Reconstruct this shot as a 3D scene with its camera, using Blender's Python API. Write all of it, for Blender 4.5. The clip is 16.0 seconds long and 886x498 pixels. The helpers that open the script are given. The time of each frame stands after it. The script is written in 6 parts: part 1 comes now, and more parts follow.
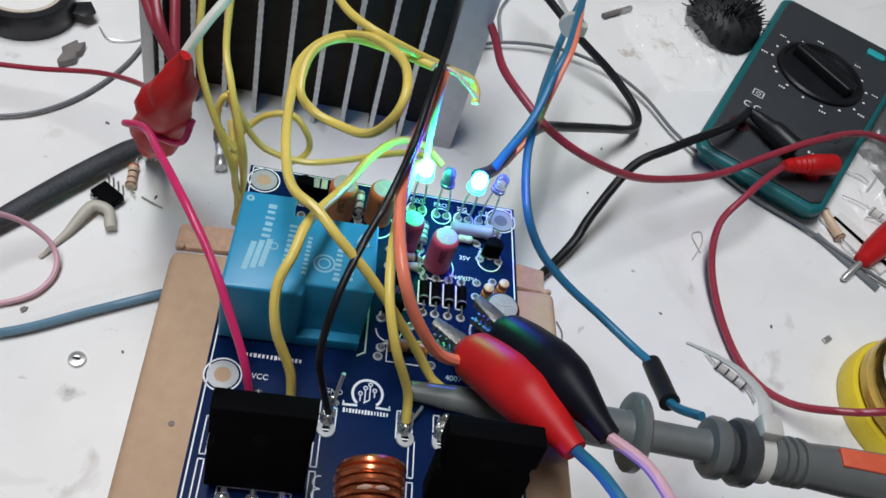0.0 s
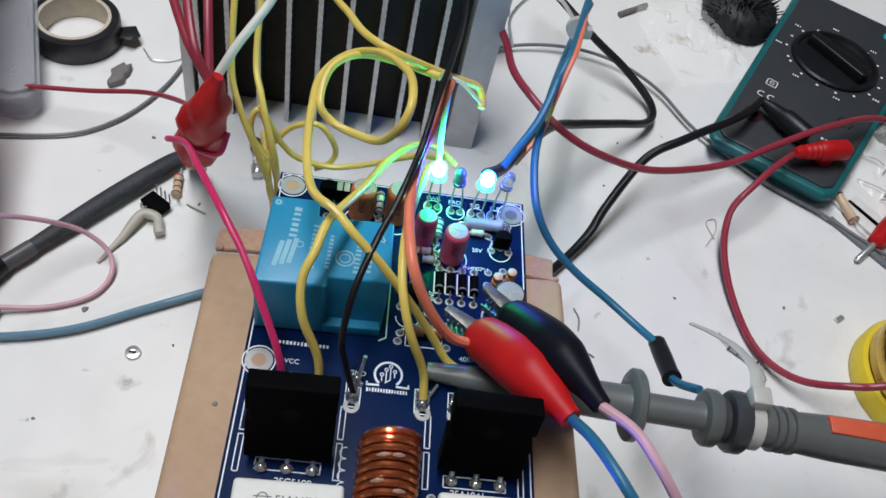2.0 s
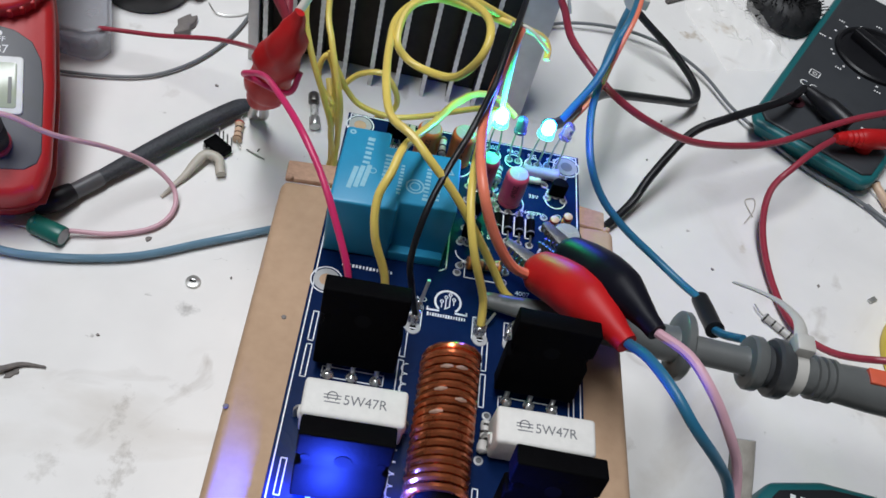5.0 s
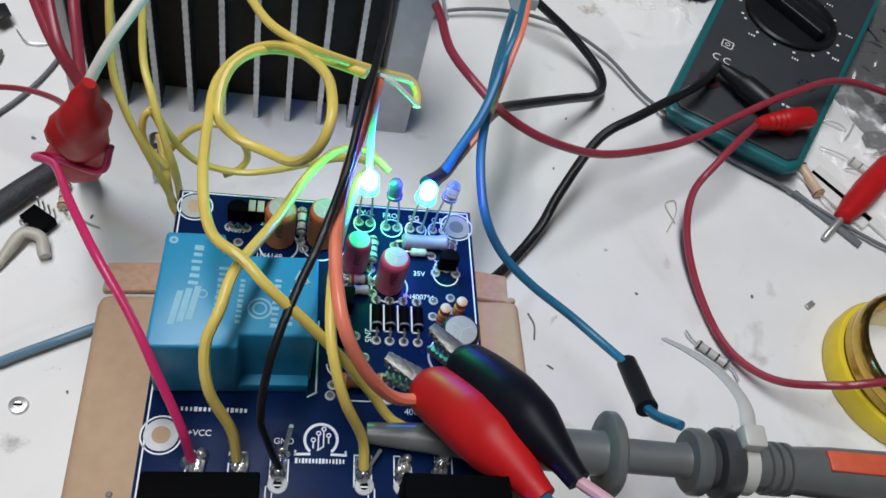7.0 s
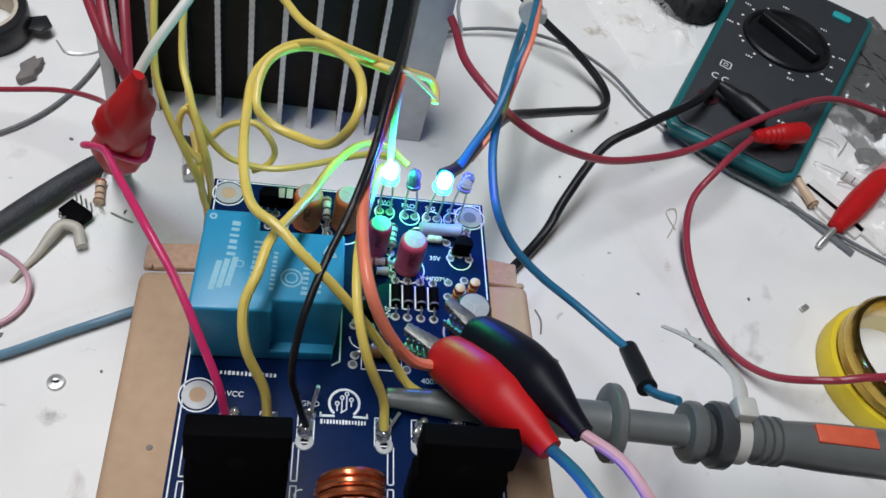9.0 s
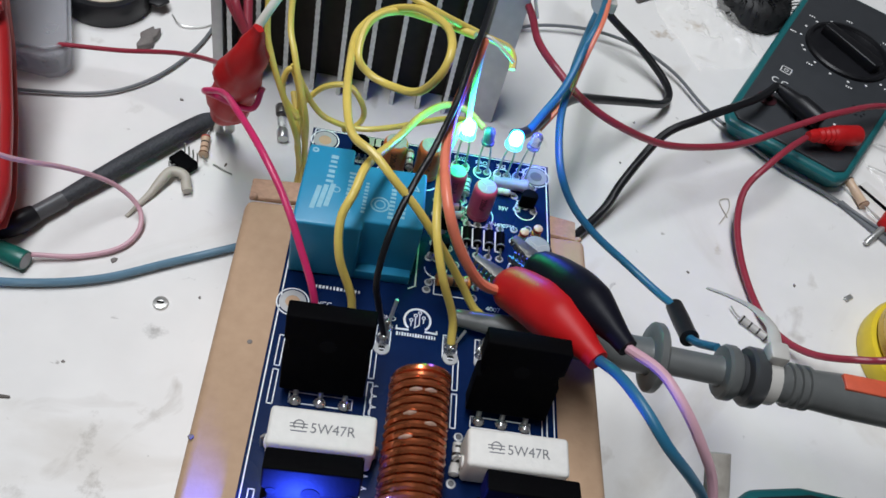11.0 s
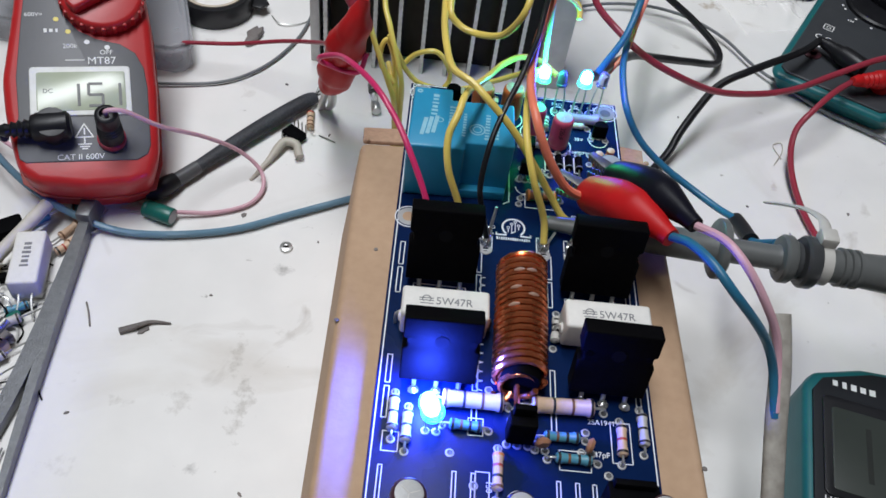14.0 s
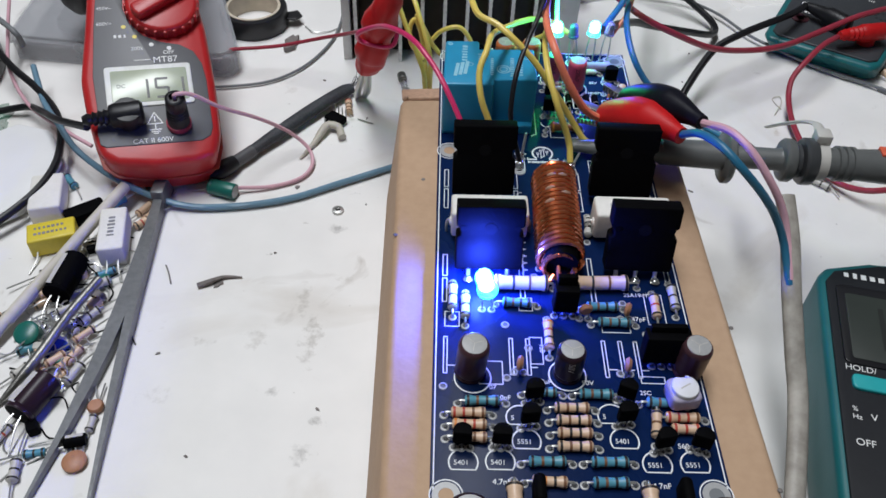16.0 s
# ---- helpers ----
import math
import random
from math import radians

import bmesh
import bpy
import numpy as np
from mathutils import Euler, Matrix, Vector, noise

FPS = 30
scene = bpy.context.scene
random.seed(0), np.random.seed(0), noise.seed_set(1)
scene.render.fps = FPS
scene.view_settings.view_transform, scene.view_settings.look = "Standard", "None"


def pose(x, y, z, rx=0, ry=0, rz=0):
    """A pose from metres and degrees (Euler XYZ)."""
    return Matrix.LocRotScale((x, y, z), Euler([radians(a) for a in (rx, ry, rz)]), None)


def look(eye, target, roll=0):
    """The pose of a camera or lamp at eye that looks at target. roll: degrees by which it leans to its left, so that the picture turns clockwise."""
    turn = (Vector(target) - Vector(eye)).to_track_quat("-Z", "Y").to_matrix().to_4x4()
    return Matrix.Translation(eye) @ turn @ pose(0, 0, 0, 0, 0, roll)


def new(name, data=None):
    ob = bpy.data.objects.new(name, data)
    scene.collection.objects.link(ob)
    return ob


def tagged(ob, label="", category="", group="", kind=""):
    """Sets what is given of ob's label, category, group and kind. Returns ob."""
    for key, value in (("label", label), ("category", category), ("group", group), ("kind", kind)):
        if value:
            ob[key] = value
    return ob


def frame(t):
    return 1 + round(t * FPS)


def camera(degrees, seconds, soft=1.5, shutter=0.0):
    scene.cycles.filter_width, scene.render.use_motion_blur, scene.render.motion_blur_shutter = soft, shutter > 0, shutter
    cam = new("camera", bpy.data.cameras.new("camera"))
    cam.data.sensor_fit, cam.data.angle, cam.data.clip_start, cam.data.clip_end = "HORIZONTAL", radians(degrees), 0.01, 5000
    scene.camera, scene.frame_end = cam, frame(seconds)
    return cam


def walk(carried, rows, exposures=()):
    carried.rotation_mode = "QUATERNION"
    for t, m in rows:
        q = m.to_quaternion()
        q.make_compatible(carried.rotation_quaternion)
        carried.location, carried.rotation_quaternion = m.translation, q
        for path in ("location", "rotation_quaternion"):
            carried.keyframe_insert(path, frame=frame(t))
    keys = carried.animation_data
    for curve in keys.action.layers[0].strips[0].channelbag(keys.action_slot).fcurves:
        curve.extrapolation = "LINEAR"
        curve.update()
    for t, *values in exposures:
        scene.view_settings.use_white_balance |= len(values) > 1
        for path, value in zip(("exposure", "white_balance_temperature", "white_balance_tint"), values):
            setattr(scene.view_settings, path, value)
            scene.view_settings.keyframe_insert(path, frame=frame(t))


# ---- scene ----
# Electronics bench: an amplifier board on a cardboard box, seen by a hand-held camera.
cam = camera(56.1, 16.0, soft=1.6)
PATH = [
    (0.0, -0.0189, -0.1386, 0.2143, 37.64, -13.33, 1.44),
    (0.5, -0.0171, -0.1485, 0.2231, 37.54, -11.47, 2.32),
    (1.0, -0.0138, -0.1441, 0.2245, 36.71, -10.91, 1.89),
    (1.5, 0.0001, -0.1514, 0.2461, 33.60, -5.41, 3.19),
    (2.0, -0.0130, -0.1506, 0.2300, 37.34, -9.62, 2.03),
    (2.5, -0.0129, -0.1490, 0.2292, 36.88, -9.74, 1.87),
    (3.0, -0.0112, -0.1490, 0.2306, 36.53, -9.28, 1.87),
    (3.5, -0.0158, -0.1580, 0.2287, 37.41, -9.92, 2.76),
    (4.0, -0.0235, -0.1716, 0.2253, 37.27, -10.95, 5.33),
    (6.5, -0.0224, -0.1630, 0.2234, 36.41, -11.12, 4.09),
    (7.0, -0.0107, -0.1160, 0.2145, 34.47, -11.54, -2.73),
    (7.5, -0.0143, -0.1249, 0.2146, 35.92, -11.94, -2.35),
    (8.0, -0.0151, -0.1320, 0.2178, 36.64, -11.85, -2.12),
    (10.3, -0.0141, -0.1357, 0.2200, 36.84, -11.43, -1.69),
    (10.5, -0.0136, -0.1436, 0.2250, 36.94, -10.70, -0.53),
    (11.0, -0.0199, -0.1645, 0.2255, 37.30, -10.84, 3.26),
    (11.5, -0.0218, -0.1610, 0.2221, 36.52, -11.33, 3.37),
    (12.0, -0.0220, -0.1579, 0.2205, 36.40, -11.49, 2.93),
    (12.5, -0.0212, -0.1584, 0.2222, 36.05, -11.00, 2.95),
    (13.0, -0.0229, -0.1702, 0.2260, 35.74, -10.20, 4.30),
    (13.5, -0.0276, -0.1940, 0.2290, 36.09, -9.44, 5.38),
    (14.0, -0.0293, -0.2127, 0.2341, 39.35, -5.72, 3.24),
    (14.5, -0.0300, -0.2342, 0.2369, 42.04, -2.16, 1.91),
    (15.0, -0.0324, -0.2704, 0.2343, 44.68, -0.32, 1.69),
    (15.5, -0.0340, -0.2704, 0.2328, 43.87, -0.65, 1.50),
    (16.0, -0.0342, -0.2645, 0.2289, 43.76, -1.63, 0.83),
]
walk(cam, [(t, pose(*p)) for t, *p in PATH], exposures=[(0.0, 0.0), (6.5, 0.0), (7.0, -0.06), (8.0, -0.04), (10.3, 0.0), (16.0, 0.0)])

# ---- light ----
world = bpy.data.worlds.new("room_air")
scene.world = world
world.use_nodes = True
world.node_tree.nodes["Background"].inputs[0].default_value = (0.85, 0.92, 1.0, 1)
world.node_tree.nodes["Background"].inputs[1].default_value = 0.06


def lamp(name, kind, where, target, watts, colour, size=0.1, size_y=None):
    data = bpy.data.lights.new(name, kind)
    data.energy, data.color = watts, colour
    if kind == "AREA":
        data.size = size
        if size_y:
            data.shape, data.size_y = "RECTANGLE", size_y
    else:
        data.shadow_soft_size = size
    ob = new(name, data)
    ob.matrix_world = look(where, target)
    return ob


lamp("ceiling_tube_light", "AREA", (-0.30, 0.06, 1.6), (0, 0.0, 0), 25.8, (0.915, 0.95, 1.0), 1.2, 0.3)

# ---- materials ----
def material(name, colour, rough=0.5, metal=0.0, vary=0.12, scale=400.0, bump=0.0, bscale=900.0, emit=None, power=0.0, trans=0.0, coat=0.0, alpha=1.0, second=None, shine=0.5):
    """Principled surface with two scales of colour variation, roughness variation and fine relief."""
    m = bpy.data.materials.new(name)
    m.use_nodes = True
    nt = m.node_tree
    b = nt.nodes["Principled BSDF"]
    b.inputs["Roughness"].default_value, b.inputs["Metallic"].default_value = rough, metal
    b.inputs["Transmission Weight"].default_value, b.inputs["Coat Weight"].default_value, b.inputs["Alpha"].default_value = trans, coat, alpha
    b.inputs["Specular IOR Level"].default_value = shine
    co = nt.nodes.new("ShaderNodeTexCoord")
    n1, n2 = nt.nodes.new("ShaderNodeTexNoise"), nt.nodes.new("ShaderNodeTexNoise")
    n1.inputs["Scale"].default_value, n2.inputs["Scale"].default_value = scale, scale / 9
    n1.inputs["Detail"].default_value, n2.inputs["Detail"].default_value = 4, 3
    for n in (n1, n2):
        nt.links.new(co.outputs["Object"], n.inputs["Vector"])
    add = nt.nodes.new("ShaderNodeMath")
    add.operation = "ADD"
    nt.links.new(n1.outputs["Fac"], add.inputs[0])
    nt.links.new(n2.outputs["Fac"], add.inputs[1])
    ramp = nt.nodes.new("ShaderNodeMapRange")
    ramp.inputs["From Min"].default_value, ramp.inputs["From Max"].default_value = 0.65, 1.35
    nt.links.new(add.outputs[0], ramp.inputs["Value"])
    mix = nt.nodes.new("ShaderNodeMix")
    mix.data_type = "RGBA"
    lo = second or tuple(c * (1 - vary) for c in colour)
    hi = colour if second else tuple(min(1, c * (1 + vary)) for c in colour)
    mix.inputs["A"].default_value, mix.inputs["B"].default_value = (*lo, 1), (*hi, 1)
    nt.links.new(ramp.outputs[0], mix.inputs["Factor"])
    nt.links.new(mix.outputs["Result"], b.inputs["Base Color"])
    rr = nt.nodes.new("ShaderNodeMapRange")
    rr.inputs["To Min"].default_value, rr.inputs["To Max"].default_value = max(0.02, rough - 0.08), min(1, rough + 0.08)
    nt.links.new(n2.outputs["Fac"], rr.inputs["Value"])
    nt.links.new(rr.outputs[0], b.inputs["Roughness"])
    if bump:
        nb, bp = nt.nodes.new("ShaderNodeTexNoise"), nt.nodes.new("ShaderNodeBump")
        nb.inputs["Scale"].default_value, nb.inputs["Detail"].default_value = bscale, 5
        nt.links.new(co.outputs["Object"], nb.inputs["Vector"])
        bp.inputs["Strength"].default_value, bp.inputs["Distance"].default_value = bump, 0.0004
        nt.links.new(nb.outputs["Fac"], bp.inputs["Height"])
        nt.links.new(bp.outputs["Normal"], b.inputs["Normal"])
    if emit:
        b.inputs["Emission Color"].default_value, b.inputs["Emission Strength"].default_value = (*emit, 1), power
    return m


GRIME, TAN, SOOT = (0.32, 0.29, 0.25), (0.36, 0.27, 0.17), (0.10, 0.09, 0.08)
STAINS = ((-0.0725, -0.0355, 0.007, 0.004, SOOT, 0.6), (-0.0755, -0.090, 0.006, 0.016, GRIME, 0.75), (-0.080, -0.072, 0.004, 0.014, GRIME, 0.6), (-0.094, -0.090, 0.007, 0.008, GRIME, 0.45),
          (0.110, 0.160, 0.014, 0.007, TAN, 0.85), (0.128, 0.172, 0.018, 0.008, TAN, 0.85), (-0.112, -0.092, 0.006, 0.003, GRIME, 0.5), (-0.086, -0.112, 0.005, 0.003, SOOT, 0.5), (-0.070, -0.122, 0.004, 0.004, SOOT, 0.7),
          (-0.073, -0.135, 0.005, 0.007, SOOT, 0.55), (0.100, -0.060, 0.003, 0.005, GRIME, 0.5), (0.118, 0.034, 0.004, 0.006, TAN, 0.5), (-0.122, -0.115, 0.009, 0.005, GRIME, 0.35), (-0.066, -0.062, 0.006, 0.004, GRIME, 0.4), (0.150, -0.030, 0.006, 0.004, GRIME, 0.35), (0.092, 0.086, 0.008, 0.005, GRIME, 0.3))


def table_material():
    """White laminate with grime, brown stains and dark specks."""
    m = material("white_laminate", (0.78, 0.765, 0.745), 0.5, 0, 0.05, 60, 0.08, 500, shine=0.25)
    nt = m.node_tree
    b, mix = nt.nodes["Principled BSDF"], [n for n in nt.nodes if n.type == "MIX"][0]
    co = [n for n in nt.nodes if n.type == "TEX_COORD"][0]
    last = mix.outputs["Result"]
    for scale, lo, hi, colour, amount, warp in ((9, 0.58, 0.75, (0.42, 0.36, 0.28), 0.35, 3), (38, 0.66, 0.76, (0.25, 0.2, 0.15), 0.45, 1), (170, 0.72, 0.78, (0.12, 0.1, 0.08), 0.6, 0.5)):
        n = nt.nodes.new("ShaderNodeTexNoise")
        n.inputs["Scale"].default_value, n.inputs["Detail"].default_value, n.inputs["Distortion"].default_value = scale, 6, warp
        nt.links.new(co.outputs["Object"], n.inputs["Vector"])
        r = nt.nodes.new("ShaderNodeMapRange")
        r.inputs["From Min"].default_value, r.inputs["From Max"].default_value, r.inputs["To Max"].default_value = lo, hi, amount
        nt.links.new(n.outputs["Fac"], r.inputs["Value"])
        k = nt.nodes.new("ShaderNodeMix")
        k.data_type = "RGBA"
        k.inputs["B"].default_value = (*colour, 1)
        nt.links.new(last, k.inputs["A"])
        nt.links.new(r.outputs[0], k.inputs["Factor"])
        last = k.outputs["Result"]
    # blotchy dried stains, each with its centre and reach in metres
    n = nt.nodes.new("ShaderNodeTexNoise")
    n.inputs["Scale"].default_value, n.inputs["Detail"].default_value, n.inputs["Roughness"].default_value = 230, 7, 0.65
    nt.links.new(co.outputs["Object"], n.inputs["Vector"])
    for x, y, w, h, colour, amount in STAINS:
        away, size, dist, rim, fade, k = (nt.nodes.new("ShaderNode" + s) for s in ("VectorMath", "VectorMath", "VectorMath", "Math", "MapRange", "Mix"))
        away.operation, size.operation, dist.operation, rim.operation = "SUBTRACT", "DIVIDE", "LENGTH", "MULTIPLY_ADD"
        away.inputs[1].default_value, size.inputs[1].default_value = (x, y, 0), (w, h, 1)
        nt.links.new(co.outputs["Object"], away.inputs[0])
        nt.links.new(away.outputs[0], size.inputs[0])
        nt.links.new(size.outputs[0], dist.inputs[0])
        nt.links.new(dist.outputs["Value"], rim.inputs[0])
        rim.inputs[1].default_value = -0.3
        nt.links.new(n.outputs["Fac"], rim.inputs[2])
        fade.inputs["From Min"].default_value, fade.inputs["From Max"].default_value, fade.inputs["To Max"].default_value = 0.34, 0.62, amount
        nt.links.new(rim.outputs[0], fade.inputs["Value"])
        k.data_type = "RGBA"
        k.inputs["B"].default_value = (*colour, 1)
        nt.links.new(last, k.inputs["A"])
        nt.links.new(fade.outputs[0], k.inputs["Factor"])
        last = k.outputs["Result"]
    nt.links.new(last, b.inputs["Base Color"])
    return m


LAMINATE = table_material()
WALLPAINT = material("wall_paint", (0.42, 0.42, 0.41), 0.8, 0, 0.04, 8, 0.1, 80)
FLOORING = material("cement_floor", (0.3, 0.29, 0.28), 0.7, 0, 0.15, 20, 0.2, 60)
CARD = material("brown_cardboard", (0.50, 0.335, 0.215), 0.75, 0, 0.10, 350, 0.25, 700, second=(0.43, 0.28, 0.175))
CARDEDGE = material("torn_cardboard", (0.45, 0.28, 0.19), 0.85, 0, 0.2, 600, 0.5, 900)
PCB = material("blue_solder_mask", (0.003, 0.013, 0.058), 0.28, 0, 0.15, 300, 0.05, 1500, shine=0.08)
SILK = material("white_silkscreen", (0.8, 0.82, 0.85), 0.6, 0, 0.05, 900)
SOLDER = material("solder", (0.66, 0.66, 0.65), 0.2, 0.9, 0.2, 900, 0.6, 900)
TIN = material("tinned_lead", (0.58, 0.58, 0.56), 0.34, 0.75, 0.12, 1500)
JAWSTEEL = material("dull_jaw_steel", (0.22, 0.215, 0.20), 0.4, 0.8, 0.3, 500, 0.3, 1200)
STEEL = material("brushed_steel", (0.15, 0.155, 0.155), 0.4, 0.5, 0.2, 500, 0.25, 1500)
RELAY = material("blue_relay_plastic", (0.018, 0.26, 0.46), 0.36, 0, 0.06, 250, 0.05, 1500)
RELAYINK = material("pale_relay_ink", (0.25, 0.5, 0.62), 0.6, 0, 0.1, 900)
BLACK = material("black_epoxy", (0.0025, 0.0025, 0.003), 0.65, 0, 0.2, 500, 0.15, 1500, shine=0.03)
BLACKRUB = material("black_pvc", (0.008, 0.008, 0.010), 0.4, 0, 0.2, 300, 0.1, 900, shine=0.35)
CERAMIC = material("white_cement", (0.74, 0.72, 0.68), 0.6, 0, 0.06, 500, 0.25, 1200)
INK = material("grey_ink", (0.2, 0.2, 0.21), 0.7, 0, 0.3, 1500)
COPPER = material("enamelled_copper", (0.72, 0.20, 0.08), 0.24, 0.85, 0.2, 400, 0.05, 900, coat=0.4)
COPPERWORN = material("scraped_copper", (0.62, 0.40, 0.30), 0.45, 0.4, 0.25, 900)
ORANGECAP = material("orange_sleeve", (0.60, 0.16, 0.045), 0.32, 0, 0.12, 500)
PINKCAP = material("pink_sleeve", (0.62, 0.08, 0.17), 0.32, 0, 0.1, 500)
DARKCAP = material("dark_sleeve", (0.024, 0.012, 0.018), 0.3, 0, 0.2, 500, shine=0.2)
PLUMCAP = material("plum_brown_sleeve", (0.055, 0.024, 0.03), 0.3, 0, 0.15, 500, shine=0.25)
ALU = material("capacitor_aluminium", (0.38, 0.38, 0.38), 0.45, 0.2, 0.1, 900)
BEIGE = material("beige_resistor", (0.64, 0.45, 0.31), 0.4, 0, 0.08, 700)
TEAL = material("blue_resistor", (0.08, 0.27, 0.36), 0.4, 0, 0.08, 700)
GREYRES = material("pale_grey_resistor", (0.5, 0.48, 0.45), 0.42, 0, 0.08, 700)
MAUVE = material("mauve_resistor", (0.30, 0.25, 0.42), 0.42, 0, 0.08, 700)
BROWNBODY = material("brown_resistor", (0.25, 0.1, 0.04), 0.35, 0, 0.15, 700)
BAND_K = material("black_band", (0.02, 0.016, 0.015), 0.45)
BAND_R = material("red_band", (0.42, 0.05, 0.03), 0.45)
BAND_O = material("orange_band", (0.65, 0.22, 0.04), 0.45)
BAND_G = material("brown_band", (0.16, 0.07, 0.03), 0.45)
DISC = material("orange_ceramic", (0.42, 0.2, 0.11), 0.5, 0, 0.15, 700)
BLUEDISC = material("blue_ceramic", (0.02, 0.06, 0.42), 0.4, 0, 0.1, 700)
GREENCAP = material("green_sleeve", (0.01, 0.13, 0.10), 0.35, 0, 0.15, 500)
YELLOWBOX = material("yellow_film_case", (0.66, 0.52, 0.04), 0.42, 0, 0.08, 600)
YELLOW = material("yellow_wire_pvc", (0.76, 0.58, 0.13), 0.36, 0, 0.07, 250, 0.05, 600)
MAGENTA = material("magenta_wire_pvc", (0.60, 0.025, 0.13), 0.34, 0, 0.08, 250)
REDWIRE = material("dark_red_wire_pvc", (0.30, 0.028, 0.05), 0.38, 0, 0.1, 250)
ORANGEWIRE = material("salmon_wire_pvc", (0.82, 0.22, 0.13), 0.36, 0, 0.07, 250)
BLUEWIRE = material("blue_wire_pvc", (0.020, 0.135, 0.235), 0.4, 0, 0.08, 250)
GREYWIRE = material("grey_wire_pvc", (0.16, 0.17, 0.18), 0.45, 0, 0.1, 250)
SLATEWIRE = material("slate_blue_wire_pvc", (0.13, 0.24, 0.33), 0.4, 0, 0.1, 250)
PINKWIRE = material("pale_pink_wire_pvc", (0.62, 0.36, 0.42), 0.42, 0, 0.08, 250)
WHITEWIRE = material("white_wire_pvc", (0.68, 0.66, 0.6), 0.42, 0, 0.08, 250)
DIRTYWHITE = material("grimy_white_pvc", (0.50, 0.47, 0.42), 0.55, 0, 0.2, 260, 0.3, 700, second=(0.24, 0.22, 0.19))
NYLON = material("white_nylon", (0.58, 0.56, 0.52), 0.4, 0, 0.05, 400, trans=0.15)
REDRUB = material("red_boot_vinyl", (0.48, 0.010, 0.012), 0.45, 0, 0.14, 120, 0.12, 300, shine=0.25)
PROBE = material("grey_probe_plastic", (0.115, 0.12, 0.118), 0.3, 0, 0.1, 250, 0.08, 900)
PROBEDARK = material("dark_probe_plastic", (0.05, 0.052, 0.055), 0.3, 0, 0.1, 250)
ORANGEMARK = material("orange_marker", (0.62, 0.10, 0.045), 0.5)
# black anodising; the brown lift is lens haze put into the colour
FINDARK = material("hazed_black_anodised_fin", (0.045, 0.036, 0.028), 0.6, 0.0, 0.25, 200, 0.1, 900, shine=0.25)
FINEDGE = material("sawn_aluminium_edge", (0.62, 0.62, 0.60), 0.42, 0.8, 0.2, 600, 0.5, 1500)
PLATE = material("grey_aluminium_plate", (0.50, 0.49, 0.48), 0.45, 0.5, 0.15, 150, 0.1, 800)
METERRED = material("red_meter_shell", (0.44, 0.016, 0.018), 0.38, 0, 0.06, 200, 0.08, 900)
METERGREY = material("grey_meter_face", (0.082, 0.083, 0.09), 0.45, 0, 0.08, 200, 0.06, 900)
# meter charcoal, lifted to put gloss and haze over the far meter into the colour
METERDARK = material("hazed_charcoal_face", (0.034, 0.037, 0.042), 0.45, 0, 0.1, 200, 0.1, 900)
# the same charcoal with the near meter's weaker light put into the colour
METERSHADE = material("shaded_charcoal_face", (0.014, 0.015, 0.018), 0.5, 0, 0.1, 200, 0.1, 900, shine=0.25)
TEALRUB = material("teal_meter_holster", (0.007, 0.115, 0.125), 0.42, 0, 0.08, 200, 0.08, 900)
TEALKEY = material("turquoise_key", (0.02, 0.36, 0.38), 0.45, 0, 0.06, 300)
LCD = material("grey_green_lcd", (0.40, 0.44, 0.33), 0.2, 0, 0.04, 200)
LCDDARK = material("unlit_lcd", (0.034, 0.04, 0.035), 0.35, 0, 0.06, 200)
LCDINK = material("lcd_segment", (0.02, 0.022, 0.02), 0.4)
WHITEPRINT = material("white_print", (0.75, 0.75, 0.74), 0.55)
FRAMEWHITE = material("white_bezel", (0.7, 0.7, 0.68), 0.4)
PALEKNOB = material("trimmer_white", (0.68, 0.68, 0.72), 0.4, 0, 0.06, 400)
CLEARBOX = material("clear_plastic_box", (0.52, 0.53, 0.56), 0.22, 0, 0.05, 100, 0.1, 300, alpha=0.4)
BAGFILM = material("clear_bag_film", (0.85, 0.83, 0.8), 0.12, 0, 0.03, 100, alpha=0.22)
TAPE = material("black_tape", (0.014, 0.014, 0.016), 0.35, 0, 0.2, 300, 0.15, 600)
TAPECORE = material("tape_core_card", (0.55, 0.48, 0.38), 0.7, 0, 0.15, 300)
BRASS = material("polished_brass", (0.62, 0.42, 0.10), 0.2, 1.0, 0.15, 300)
YELLOWPLASTIC = material("yellow_plastic", (0.75, 0.56, 0.03), 0.4, 0, 0.06, 300)
LENSGLASS = material("thin_clear_lens", (0.8, 0.84, 0.83), 0.05, 0, 0.02, 100, alpha=0.12)
FROST = material("cloudy_mauve_plastic", (0.42, 0.38, 0.5), 0.4, 0, 0.1, 400, alpha=0.85)
GLASS = material("clear_glass", (0.95, 0.97, 0.97), 0.04, 0, 0.01, 100, trans=1.0)
BRAID = material("black_braided_sleeve", (0.036, 0.038, 0.045), 0.6, 0, 0.5, 1100, 0.9, 1100)
TAPEDEND = material("grey_tape_wrap", (0.09, 0.09, 0.095), 0.4, 0, 0.15, 300)
WOODSTICK = material("pale_stick", (0.55, 0.51, 0.45), 0.6, 0, 0.1, 300, 0.2, 700)
WAX = material("cream_putty", (0.5, 0.46, 0.39), 0.5, 0, 0.1, 300, 0.3, 500)
DIRT = material("grey_scrap", (0.18, 0.16, 0.15), 0.7, 0, 0.3, 500, 0.4, 700)
BRISTLE = material("black_bristle", (0.012, 0.012, 0.013), 0.6, 0, 0.3, 500, 0.4, 700)
MAROON = material("maroon_socket_ring", (0.05, 0.012, 0.018), 0.4)
